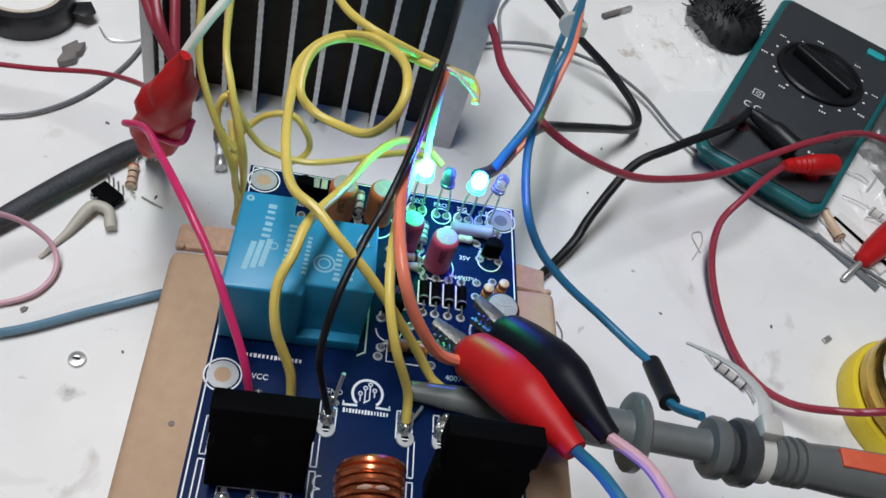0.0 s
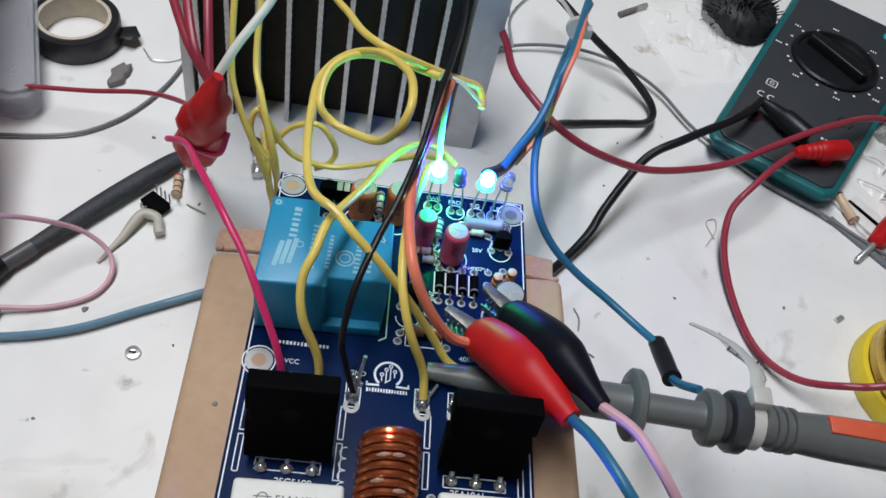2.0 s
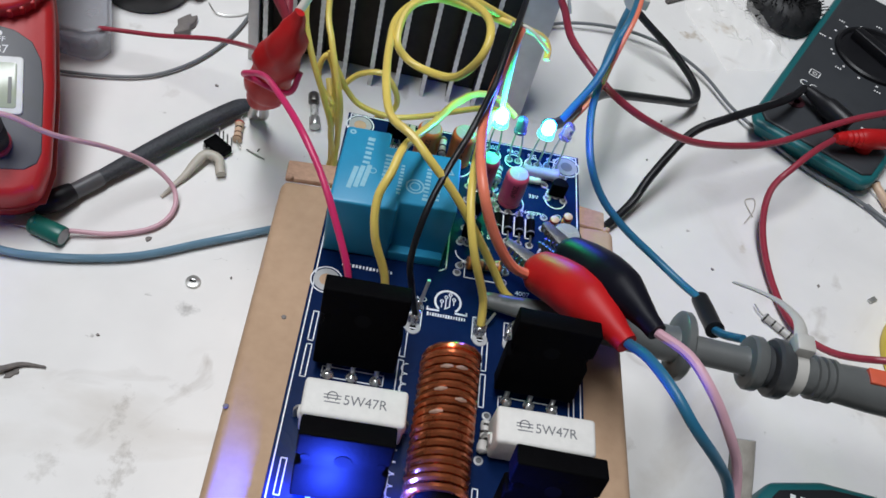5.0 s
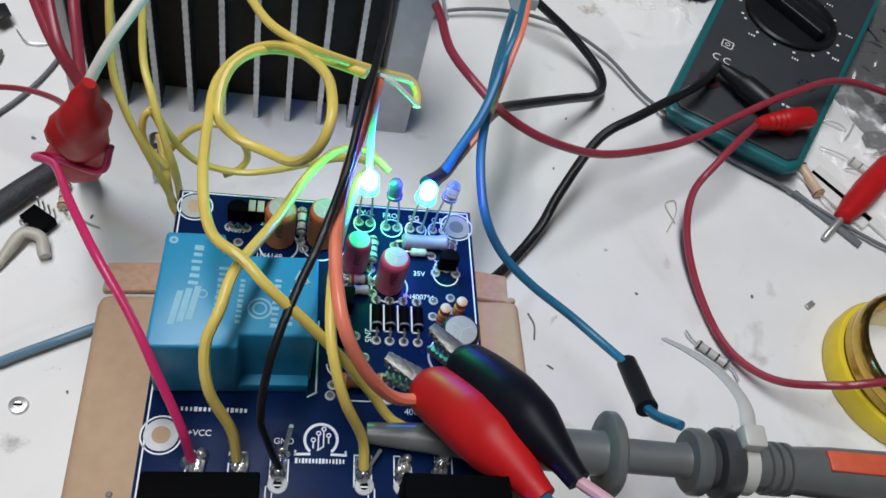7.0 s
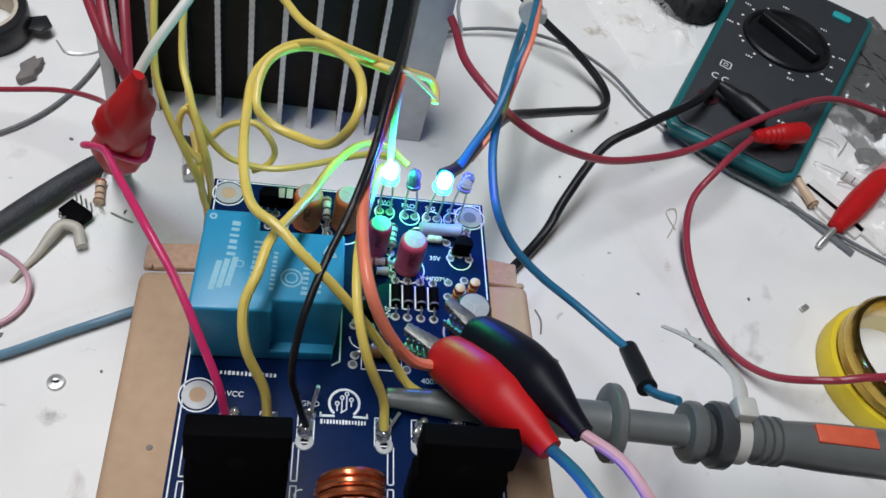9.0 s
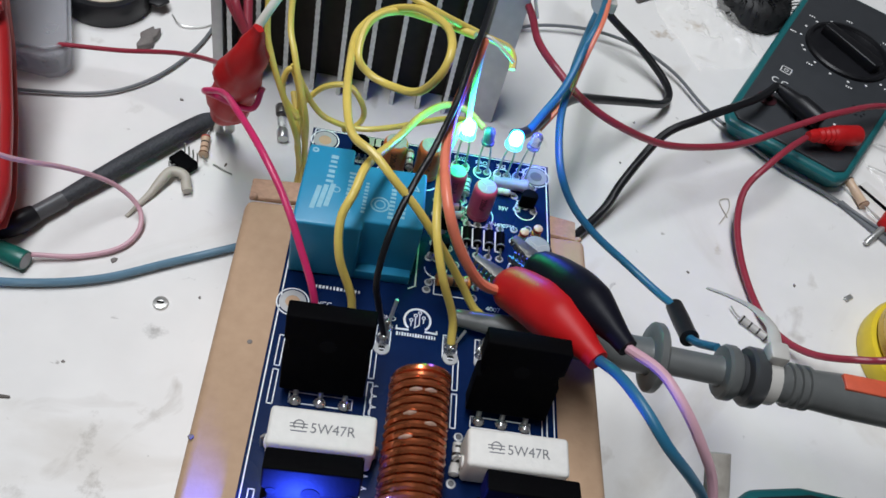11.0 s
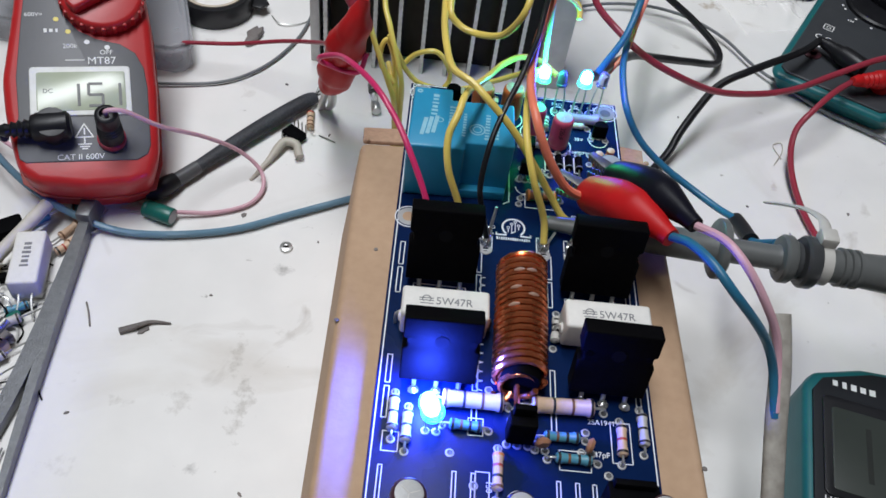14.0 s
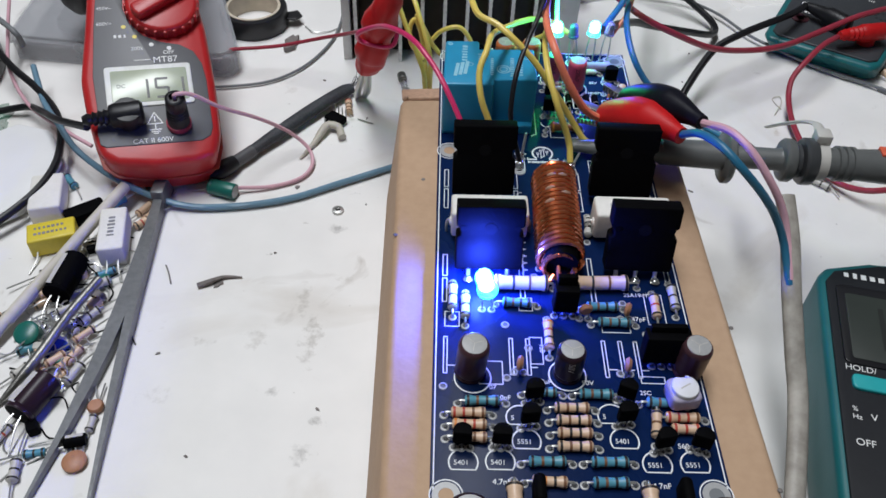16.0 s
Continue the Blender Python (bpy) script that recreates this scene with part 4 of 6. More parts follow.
for x in (-23.4, -15.6, -7.8, 8.3, 16.2, 24.5):
    tp = frame_flat(x - 1.7, -57.5 + BY, x + 1.7, -63.8 + BY, Z0 + 0.01, 0.25, tp)
part("terminal_print", tp, SILK, board, smooth=0)


# LEDs
def led(name, x, y, z, mat, fx, fy, label, r=1.55, h=5.0, tilt=(0, 0)):
    m = at(*on(x, y, z), tilt[0], tilt[1], 0)
    ob = part(name, lathe([(r * 1.15, 0), (r * 1.15, 0.8), (r, 0.9), (r, h - r)] + [(r * math.cos(radians(a)), h - r + r * math.sin(radians(a))) for a in (20, 40, 60, 75)] + [(0, h)], 20), mat, board, label, at=m)
    if mat in (LEDBLUE, LEDGREEN):
        c = r * 0.8
        part("lit_core", lathe([(c * 0.97, h * 0.26), (c, h * 0.3), (c, h - r)] + [(c * math.cos(radians(a)), h - r + c * math.sin(radians(a))) for a in (15, 30, 45, 60, 75)] + [(0, h - r + c)], 20), LEDCORE, ob, "white-hot middle of the lit bulb")
    inv = m.inverted()
    for s in (-1, 1):
        foot = inv @ (Vector(on(fx + s * 1.27, fy, -0.2)) * MM) / MM
        part("leg", tube([foot, foot * 0.4 + Vector((s * 0.9, 0, -0.8)), (s * 0.9, 0, 0.2)], 0.25, 5, 3), TIN, ob)
    for s in (-1, 1):
        pad(fx + s * 1.27, fy)
    return ob


led("indicator_led", 8.0, 1.6, 9.5, LEDGREEN, 8.3, -0.8, "lit green indicator light", 2.1, 5.6, (-8, 0))
led("indicator_led", 14.0, 0.4, 9.5, LEDOFF, 14.7, -1.6, "unlit violet indicator light", 1.6, 5.4, (-6, -4))
led("indicator_led", 20.6, -1.6, 12.0, LEDBLUE, 20.4, -1.6, "lit blue indicator light", 2.1, 5.4, (-6, 4))
led("indicator_led", 26.3, -0.4, 11.5, LEDCLEAR, 25.9, -1.4, "unlit clear indicator light", 1.6, 5.2, (-6, 6))
led("indicator_led", -19.6, -119.0, 5.6, LEDBLUE, -19.6, -121, "bright lit blue indicator light", 2.5, 9.2, (10, -12))
for nm, p, col, w in (("green_led_glow", (8.6, -1.2, 74.5), (0.02, 1.0, 0.28), 0.034), ("blue_led_glow", (22.0, 1.5, 76.0), (0.05, 0.05, 1.0), 0.05), ("board_led_glow", (-21.8, -114.4, 65.0), (0.03, 0.07, 1.0), 0.46)):
    lamp(nm, "POINT", tuple(c * MM for c in p), (0, 0, 0), w, col, 0.004)

# ---- crocodile clips ----
def boot(name, p, q, mat, label, r=6.2, jaw=11, droop=4.0, jaw_dir=None):
    """Vinyl-booted crocodile clip from jaw end p to cable end q."""
    p, q = Vector(p), Vector(q)
    th = thing(name, *p, label, "crocodile clip")
    mid = (q - p) * 0.5 + Vector((0, 0, droop))
    prof = [(0.0, 0.72), (0.06, 0.92), (0.2, 1.0), (0.42, 1.08), (0.6, 1.0), (0.78, 0.66), (0.9, 0.48), (1.0, 0.42)]

    def rad(t):
        for (a, ra), (c, rc) in zip(prof, prof[1:]):
            if t <= c:
                return ra + (rc - ra) * (t - a) / (c - a)
        return 0.42

    part("boot", tube([(0, 0, 0), (q - p) * 0.25 + Vector((0, 0, droop * 0.7)), mid, (q - p) * 0.75 + Vector((0, 0, droop * 0.7)), q - p], r, 20, 8, radii=rad), mat, th)
    d = jaw_dir or (p - q).normalized()
    d = Vector(d).normalized()
    side = d.cross(Vector((0, 0, 1))).normalized()
    up = side.cross(d)
    base = Matrix((( *d, 0), (*side, 0), (*up, 0), (0, 0, 0, 1))).transposed()
    for s, open_a in ((1, 9), (-1, -9)):
        j = slab([(-6, -1.9), (jaw * 0.3, -1.7), (jaw, -1.0), (jaw, 1.0), (jaw * 0.3, 1.7), (-6, 1.9)], 0.9, 1.5, 0.15)
        for k in range(5):
            for e in (-1, 1):
                j = box(jaw * 0.35 + k * jaw * 0.14, e * (1.5 - k * 0.12), -0.5, jaw * 0.08, 0.5, 1.8, bm=j)
        if s < 0:
            turn(j, Matrix.Rotation(math.pi, 4, "X"))
        turn(j, base @ Matrix.Translation((0, 0, 1.1 * s)) @ Matrix.Rotation(radians(-open_a), 4, "Y"))
        part("jaw", j, JAWSTEEL, th, "toothed steel jaw")
    return th


boot("crocodile_clip", (20.0, -46.5, 65), (36.5, -73, 79.5), REDRUB, "red vinyl boot crocodile clip gripping the board's resistor", 6.0, 10, 3.0, (-1, 0.6, -0.12))
boot("crocodile_clip", (26.5, -42.5, 69), (42, -71, 83), BLACKBOOT, "black vinyl boot crocodile clip gripping the board's capacitor", 5.3, 9, 3.0, (-0.8, 0.85, -0.25))
# red clip standing on its jaws behind the box
clip = thing("crocodile_clip", -69, 40, 0, "crumpled red vinyl crocodile clip standing upright with wires twisted on", "crocodile clip")
b = tube([(5, -11, 31), (7, -15, 38), (9, -19, 47), (12, -25, 60), (16, -30, 74), (18, -32, 84)], 6.7, 18, 6, radii=lambda t: 0.66 + 1.1 * t if t < 0.28 else (1.0 + 0.05 * math.sin(9 * t) if t < 0.62 else 1.0 - 2.1 * (t - 0.62)))
for v in b.verts:
    v.co += Vector((noise.noise(v.co * 0.13), noise.noise(v.co * 0.13 + Vector((7, 0, 0))), 0.4 * noise.noise(v.co * 0.2))) * 1.9
part("boot", b, REDRUB, clip)
for s in (-1, 1):
    part("jaw", tube([(5, -12, 34), (1 + 2 * s, 2, 10), (-1 + 1.2 * s, 9, 0.6)], 1.7, 8, 4, flat=0.4), TIN, clip, "bent steel jaw")

# ---- wires ----
def wire(pts, r, mat, label, category="wire"):
    ob = part("wire", tube(pts, r, 9, 6), mat)
    tagged(ob, label, category)
    return ob


wire([(-24, -60, 58), (-26, -56.5, 66), (-31, -49, 74), (-36, -41, 79), (-43, -31, 82), (-51, -16, 77), (-58, -1, 68), (-65, 7, 60), (-64, 14, 52), (-53, 10, 53), (-50, 12, 60)], 0.88, MAGENTA, "magenta insulated wire soldered to the supply terminal")
wire([(-15.8, -59.5, 58), (-17, -57, 66), (-21, -54, 76), (-22, -49, 83), (-20, -44, 87), (-18, -36, 88), (-12, -21, 82), (-6, -1, 72), (1, 13, 65), (8, 16, 62), (14, 12, 60)], 1.02, YELLOW, "yellow insulated wire arching over the blue relay")
wire([(8.3, -60.7, 58), (7.2, -57, 64), (2.5, -54, 75), (-0.5, -47, 82), (-1, -37, 84), (0, -26, 82), (2, -15, 78), (5, 0, 70), (8, 8, 64)], 1.02, YELLOW, "yellow insulated wire soldered to the output terminal")
wire([(17, -52.5, 58), (13, -51, 60), (9, -48.5, 65), (2.5, -46, 74), (-5, -44, 84), (-12, -41, 90), (-17, -36.5, 92), (-22.5, -32, 92.5), (-25, -22, 93), (-26, -6, 90.5), (-25.5, 8, 89), (-20, 15, 91), (-12, 11, 97), (-5, 0, 102), (-3.5, -13, 106), (-5, -18, 102), (-9, -15, 93), (-15, -8, 87), (-21, -5, 87), (-24.5, -2, 90), (-23, 8, 92.5), (-16, 14, 93), (-5, 14, 92), (4, 10, 93)], 1.02, YELLOW, "yellow insulated wire looped in the air above the relay")
wire([(-30, 50, 88), (-25, 36, 92), (-21, 27, 95), (-16, 16, 98), (-9, 11, 98), (0, 12, 94), (9, 15, 89), (14.5, 17.5, 85.5), (16.5, 16, 83.5), (16.6, 13, 82)], 0.98, YELLOW, "yellow insulated wire crossing in front of the heat sink")
wire([(-47, 62, 90), (-47, 41, 65), (-44, 31, 58), (-40, 23, 49), (-38, 21, 40), (-38, 24, 22), (-37, 18, 8), (-30, 12, 3)], 0.98, YELLOW, "yellow insulated wire hanging behind the board")
wire([(-54, 55, 92), (-53, 35, 67), (-50, 27, 58), (-44, 22, 44), (-40.5, 21, 33), (-40, 27, 16), (-38, 22, 4), (-32, 16, 3)], 0.98, YELLOW, "yellow insulated wire sagging beside the red clip")
wire([(-42, 28, 38), (-39, 30, 42), (-34, 31, 47.5), (-27, 31, 49.5), (-22.5, 30, 45), (-21, 30, 39), (-23, 29, 35), (-27, 28, 33)], 0.95, YELLOW, "thin yellow wire curled in a loop")
wire([(-41, 25, 38), (-46, 27, 44), (-46.5, 29, 50), (-44.5, 30, 53), (-42, 29, 47), (-40.5, 28, 36), (-38.5, 27, 25), (-38, 26, 18), (-39.5, 25, 12), (-40, 24, 6)], 0.95, YELLOW, "yellow wire bunched in a narrow hank")
wire([(-44, 29, 56), (-40, 27, 49), (-37, 27, 43), (-32, 27, 38), (-22, 27, 36), (-12, 27, 39), (-2, 26, 45), (5, 22, 52), (10, 16, 58)], 0.95, YELLOW, "thin yellow wire sagging behind the board")
wire([(-44, 34, 40), (-41, 24, 36), (-40, 22, 26), (-38, 24, 14), (-34, 18, 4)], 1.0, YELLOW, "short yellow wire bent down to the bench")
wire([(-7.9, -61, 58), (-10.5, -59, 67), (-12, -57, 74), (-11, -51, 82.5), (-8, -42, 88), (-4, -32, 92), (0, -19, 96), (2.5, -6, 98.5), (6, 12, 97), (9.5, 36, 92), (11, 60, 90)], 0.8, BLACKRUB, "black insulated wire soldered to the ground terminal")
wire([(20, -49.5, 66), (12, -52, 72), (5, -51, 82), (0.5, -46, 90), (-1, -33, 90.5), (0, -19, 91), (3.5, -3, 91), (6.5, 8, 93.5)], 1.25, ORANGEWIRE, "salmon orange insulated wire bowed over the board")
wire([(6.6, 8, 93.3), (6.3, 5, 91), (6.4, 3.6, 84), (7, 4.2, 76), (7.6, 4, 70)], 0.8, WHITEWIRE, "pale thin wire tied to the orange wire, lit green")
wire([(5, 9, 94.5), (9, 8, 94), (15, 6, 90)], 0.5, WHITEWIRE, "bare frayed wire end")
wire([(20, 120, 60), (26, 90, 57), (30, 76, 56), (33, 64, 54), (41, 54, 51), (50, 46, 48), (64, 44, 42), (85, 51, 31), (108, 62, 24), (126, 71, 22), (146, 84, 22), (170, 97, 24), (200, 112, 20), (240, 116, 10)], 1.35, REDWIRE, "dark red test lead running to the multimeter", category="test lead")
wire([(50, 160, 30), (66, 150, 22), (79, 140, 16), (94, 130, 10), (105, 117, 5), (102, 104, 6), (84, 89, 16), (63, 71, 29), (50, 57, 39), (36, 31, 53), (27, 12, 62), (21, 3, 68)], 1.7, BLACKRUB, "thick black cable bent on the bench behind the board", category="cable")
wire([(148, 114, 18), (139, 103, 20.5), (129, 94, 22), (107, 78, 23), (92, 69, 19), (78, 50, 12), (72, 40, 6), (64, 30, 3), (54, 19, 4), (42, 10, 10), (36, 2, 18)], 1.7, BLACKRUB, "thick black test lead from the multimeter to the board", category="test lead")
wire([(66, 120, 46), (56, 92, 50), (46, 59, 56), (40, 35, 60), (37, 19, 60), (38, 5, 56), (44, -1, 48), (53, -6, 42), (64, -12, 38), (72, -20, 38), (76, -27, 41)], 1.2, BLUEWIRE, "blue insulated wire running to the probe")
wire([(62, 112, 66), (52, 75, 73), (46, 52, 75), (42, 42, 72), (37, 29, 67), (30, 17, 64), (25, 8, 64), (21, 1, 68)], 1.2, BLUEWIRE, "blue insulated wire running to the blue indicator light")
wire([(56, 90, 70), (48, 55, 76), (44, 43, 73), (42, 38, 66), (40, 33, 58), (33, 24, 52)], 0.8, ORANGEWIRE, "thin salmon wire beside the blue wires")
wire([(28, 133, 2), (48, 144, 3), (72, 147, 4), (93, 142, 4), (110, 129, 3.5), (122, 110, 3), (134, 97, 3), (152, 82, 2), (172, 70, 2), (196, 52, 2), (220, 38, 2)], 0.75, GREYWIRE, "thin grey cable lying on the bench", category="cable")
wire([(153, 82, 20), (143, 72, 22), (134, 63, 20), (125, 53, 14), (123, 39, 7), (125, 19, 3), (130, 0, 3), (140, -12, 7), (155, -17, 15), (166, -17.5, 19.6), (182, -16, 20), (206, -12, 20), (226, -8, 8)], 1.3, REDWIRE, "dark red test lead curving over the bench", category="test lead")
wire([(-52.5, -0.5, 2), (-73, -11.5, 2), (-93, -22, 2), (-116, -27.5, 2), (-135, -28, 3), (-157, -22, 8), (-179, -6, 9.5), (-191, 8, 12.6), (-202, 23, 11), (-209, 36, 12), (-214, 46, 14)], 1.3, SLATEWIRE, "slate blue cable sagging across the bench", category="cable")
wire([(-132.4, -11.4, 40.5), (-131.6, -12.3, 43.8), (-126, -10.8, 43), (-117, -7.5, 35), (-106, 2, 23), (-96, 8, 12), (-88, 6, 5), (-86, -1, 2), (-90, -9, 1.5), (-101, -14.5, 1.5), (-114, -17.5, 3)], 0.8, PINKWIRE, "pale pink wire curled from the clamp meter")
wire([(-190, 50, 3), (-160, 51, 1.4), (-140, 52, 1.4), (-117, 56.5, 1.4), (-104, 65, 1.4), (-94, 79, 1.4), (-87, 98, 1.4), (-85, 120, 2), (-88, 150, 3)], 0.65, GREYWIRE, "thin grey wire curving over the bench")
wire([(-131.5, 66, 12), (-129, 66, 13), (-109, 65, 16), (-88, 60, 24), (-72, 46, 36), (-64, 30, 48)], 0.85, REDWIRE, "pinkish red wire running to the red clip")
for dx, dy, dz, m in ((0, 0, 0, REDWIRE), (-6, 4, -2, REDWIRE), (4, 10, 4, REDWIRE)):
    wire([(-55, 16, 74), (-60 + dx * 0.5, 22 + dy, 82 + dz), (-66 + dx, 42 + dy, 88 + dz), (-72 + dx, 70 + dy, 92 + dz)], 1.25, m, "dark red wire twisted into the red clip")
wire([(-53, 12, 78), (-48, 18, 86), (-40, 32, 94), (-34, 60, 100)], 1.2, WHITEWIRE, "white wire rising from the red clip")
wire([(36.5, -73, 80), (38.5, -80, 86), (42, -88, 88.5), (47, -94, 86), (55, -96, 78), (61.5, -96, 69), (65.5, -99, 61), (67, -107, 54)], 1.2, BLUEWIRE, "blue wire bending down from the red clip")
wire([(42, -71, 83), (48, -77, 85), (53, -84, 83.5), (59, -89, 77), (64, -92, 69.5), (66.5, -97, 62), (67, -106, 55)], 1.15, PINKWIRE, "pale mauve wire bending down from the black clip")
tw = thing("twin_cable", 0, 0, 0, "grimy white flat twin cable with a cut end", "cable")
part("sheath", tube([(67.4, -84.4, 67.6), (67.8, -91, 63.8), (68, -98, 59.4), (68, -108, 52), (68, -122, 43), (68, -135, 35), (63, -159, 27), (54, -190, 20), (40, -240, 6), (30, -300, 4)], 2.9, 14, 6, flat=0.75), DIRTYWHITE, tw)
wire([(-252, 77, 20), (-226, 47, 16), (-209, 33, 12), (-197, 20, 10), (-190, 6, 9.5), (-186, -12, 9), (-188, -28, 8.5), (-196, -42, 7), (-208, -54, 4), (-224, -66, 2)], 1.6, BLACKRUB, "black cable hanging down beside the clamp meter", category="cable")
wire([(-271, 100, 24), (-255, 87, 22), (-230, 68, 18), (-228, 68, 10)], 1.3, GREYWIRE, "dark grey cable crossing behind the clear box", category="cable")
wire([(-166, -17, 31), (-184, -4, 24), (-198, 13, 14), (-212, 27, 6), (-226, 27, 3), (-236, 22, 3)], 1.5, BLACKRUB, "black test lead plugged into the clamp meter", category="test lead")
wire([(-177, 2, 6), (-191, 10, 8), (-211, 26, 8), (-227, 49, 10), (-235, 71, 13), (-242, 94, 16), (-249, 118, 18)], 0.85, PINKWIRE, "pale pink wire beside the clamp meter")

# black sleeve joining the blue wire to the probe
ob = part("heat_shrink_sleeve", lathe([(1.4, 0), (2.5, 0.4), (2.6, 8), (2.5, 15), (2.7, 17.4), (1.2, 17.6)], 16, (76.6, -25.0, 39.0), (75.9, -43.4, 47.6)), BLACKRUB)
tagged(ob, "black heat-shrink sleeve over the blue wire", "sleeve")
wire([(76.0, -40.5, 46.2), (76.6, -44, 49.5), (78.6, -48.6, 55.5)], 1.2, BLUEWIRE, "short blue wire end twisted to the probe")

# ---- oscilloscope probe ----
pr = thing("oscilloscope_probe", 8.5, -54.2, 59.6, "grey plastic oscilloscope probe with finger rings lying across the board", "probe", yaw=-3.4)


def along(prof, mat, name, label="", seg=24):
    return part(name, lathe([(r, h) for h, r in prof], seg, (0, 0, 0), (1, 0, 0)), mat, pr, label)


b = tube([(0, 0, 0), (10, 0, 0), (22, 0, 0.2), (30, 0, 0.4)], 5, 16, 5, radii=lambda t: 0.42 + 0.5 * t, flat=0.8)
part("hook_tip", b, PROBE, pr, "worn grey tapered tip")
along([(28, 3.2), (29, 4.3), (48, 4.6), (49.5, 5)], PROBE, "front_sleeve")
along([(48.6, 3), (48.7, 8.2), (49.2, 8.8), (50.8, 8.8), (51.4, 8.2), (51.5, 3)], PROBE, "finger_ring")
along([(51, 3.4), (52, 3.6), (66, 3.6), (68, 4.2)], PROBE, "neck")
along([(67, 3), (67.3, 6.4), (68, 7), (70, 7), (70.8, 6.4), (71, 3)], PROBE, "finger_ring")
along([(71, 4.5), (71.5, 5.4), (72.6, 5.4), (73, 4.5)], PROBEDARK, "dark_collar")
along([(73, 3), (73.3, 7.0), (74, 7.6), (76.6, 7.6), (77.4, 7), (77.5, 3)], PROBEDARK, "finger_ring")
for k in range(3):
    along([(84 + 2.2 * k, 4.6), (84.3 + 2.2 * k, 5.7), (85.3 + 2.2 * k, 5.7), (85.6 + 2.2 * k, 4.6)], PROBE, "grip_rib")
along([(76, 4.8), (90, 5.0), (100, 5.6), (150, 6.4), (190, 6.4), (192, 5.5)], PROBE, "handle")
mk = part("marker", slab([(97, -1.6), (112, -1.8), (112, 3.0), (97, 2.8)], 4.4, 6.0, 0.3), ORANGEMARK, pr, "orange-red marker patch")
tie = thing("cable_tie", 87.5, -58.9, 60, "white nylon cable tie round the probe", "cable tie", yaw=-3.4)
part("band", lathe([(5.3, -1.5), (6.1, -1.5), (6.2, 1.5), (5.3, 1.5)], 24, (0, 0, 0), (1, 0, 0)), NYLON, tie)
part("head", box(-0.5, 3, 5.2, 5, 5, 4.2, 0.8), NYLON, tie)
part("tail", tube([(-0.5, 5, 7), (0.5, 12, 5.5), (0.3, 22, -1), (-1.5, 31, -9), (-4, 38, -16)], 1.9, 8, 6, flat=0.4, radii=lambda t: 1 - 0.3 * t - 0.3 * max(0, t - 0.75)), NYLON, tie)

# ---- heat sink ----
hs = thing("heat_sink", -25, 80, 0, "black finned aluminium heat sink with bright sawn fin edges", "heat sink")
part("back_plate", box(0, 15, 0, 108, 10, 105, 0.6), FINDARK, hs)
for k in range(9):
    fx = -49.1 + 10.4 * k
    fin = box(fx, 5.2, 0, 1.5, 10, 105, 0.2)
    f = part("fin", fin, FINDARK, hs)
    e = bmesh.new()
    n = 70
    for i in range(n + 1):
        zz = 105 * i / n
        w = 0.72 + (0.2 if i % 2 else 0)
        e.verts.new((fx - w, -0.35, zz)), e.verts.new((fx + w, -0.35, zz)), e.verts.new((fx - w, 0.4, zz)), e.verts.new((fx + w, 0.4, zz))
    e.verts.ensure_lookup_table()
    for i in range(n):
        a, c = 4 * i, 4 * i + 4
        for p0, p1 in ((0, 1), (1, 3), (3, 2), (2, 0)):
            e.faces.new((e.verts[a + p0], e.verts[a + p1], e.verts[c + p1], e.verts[c + p0]))
    part("fin_edge", e, FINEDGE, f, "bright ridged fin edge", smooth=0)
part("end_plate", box(-53.6, 10, 0, 4, 20, 105, 0.4), PLATE, hs, "bare grey aluminium side")
part("end_plate", box(48.5, 10, 0, 11, 21, 105, 0.4), PLATE, hs, "bare grey aluminium side")

# ---- clamp meter ----
# propped up at its head end; local origin in the middle of the display
cm = thing("clamp_meter", 0, 0, 0, "red and grey digital clamp meter propped face up with leads", "clamp meter")
ux, uy = Vector((0.9505, 0.2998, -0.0819)), Vector((-0.2495, 0.8931, 0.3742))
uz = ux.cross(uy)
cm.matrix_world = Matrix(((ux.x, uy.x, uz.x, -0.1479), (ux.y, uy.y, uz.y, 0.0060), (ux.z, uy.z, uz.z, 0.03405), (0, 0, 0, 1)))


def digit(x, y, w, h, on_segments, bm):
    t = w * 0.22
    seg = {"a": (x, y + h, x + w, y + h), "g": (x, y + h / 2, x + w, y + h / 2), "d": (x, y, x + w, y), "f": (x, y + h, x, y + h / 2), "b": (x + w, y + h, x + w, y + h / 2), "e": (x, y + h / 2, x, y), "c": (x + w, y + h / 2, x + w, y)}
    for s in on_segments:
        x0, y0, x1, y1 = seg[s]
        k = 0.1
        bm = line_flat(x0 + (x1 - x0) * k, y0 + (y1 - y0) * k, x1 - (x1 - x0) * k, y1 - (y1 - y0) * k, 1.2, t, bm, 0.1)
    return bm


b = slab([(-20.5, -28.5), (-15, -33), (0, -35.3), (14, -35), (21.5, -33), (24.2, -24), (25, 1), (24.4, 26), (22.6, 44), (20.7, 54), (20, 80), (16, 98), (-13, 98), (-17, 80), (-19.2, 55), (-22, 30), (-25.2, 6), (-24.4, -7), (-22.4, -20)], -21.3, 0, 3.0)
for v in b.verts:
    if v.co.z < -10:
        v.co.z -= 0.22 * max(0, v.co.y)
        v.co.x *= 0.93
part("shell", b, METERRED, cm, "red plastic shell")
part("seam", slab([(-20.9, -28.8), (-15.2, -33.5), (0, -35.8), (14.2, -35.5), (21.9, -33.4), (24.7, -24), (25.4, 1), (24.8, 26), (23, 44), (-22.4, 30), (-25.6, 6), (-24.8, -7), (-22.8, -20)], -11.6, -10.9, 0.2), BAND_R, cm, "dark red seam")
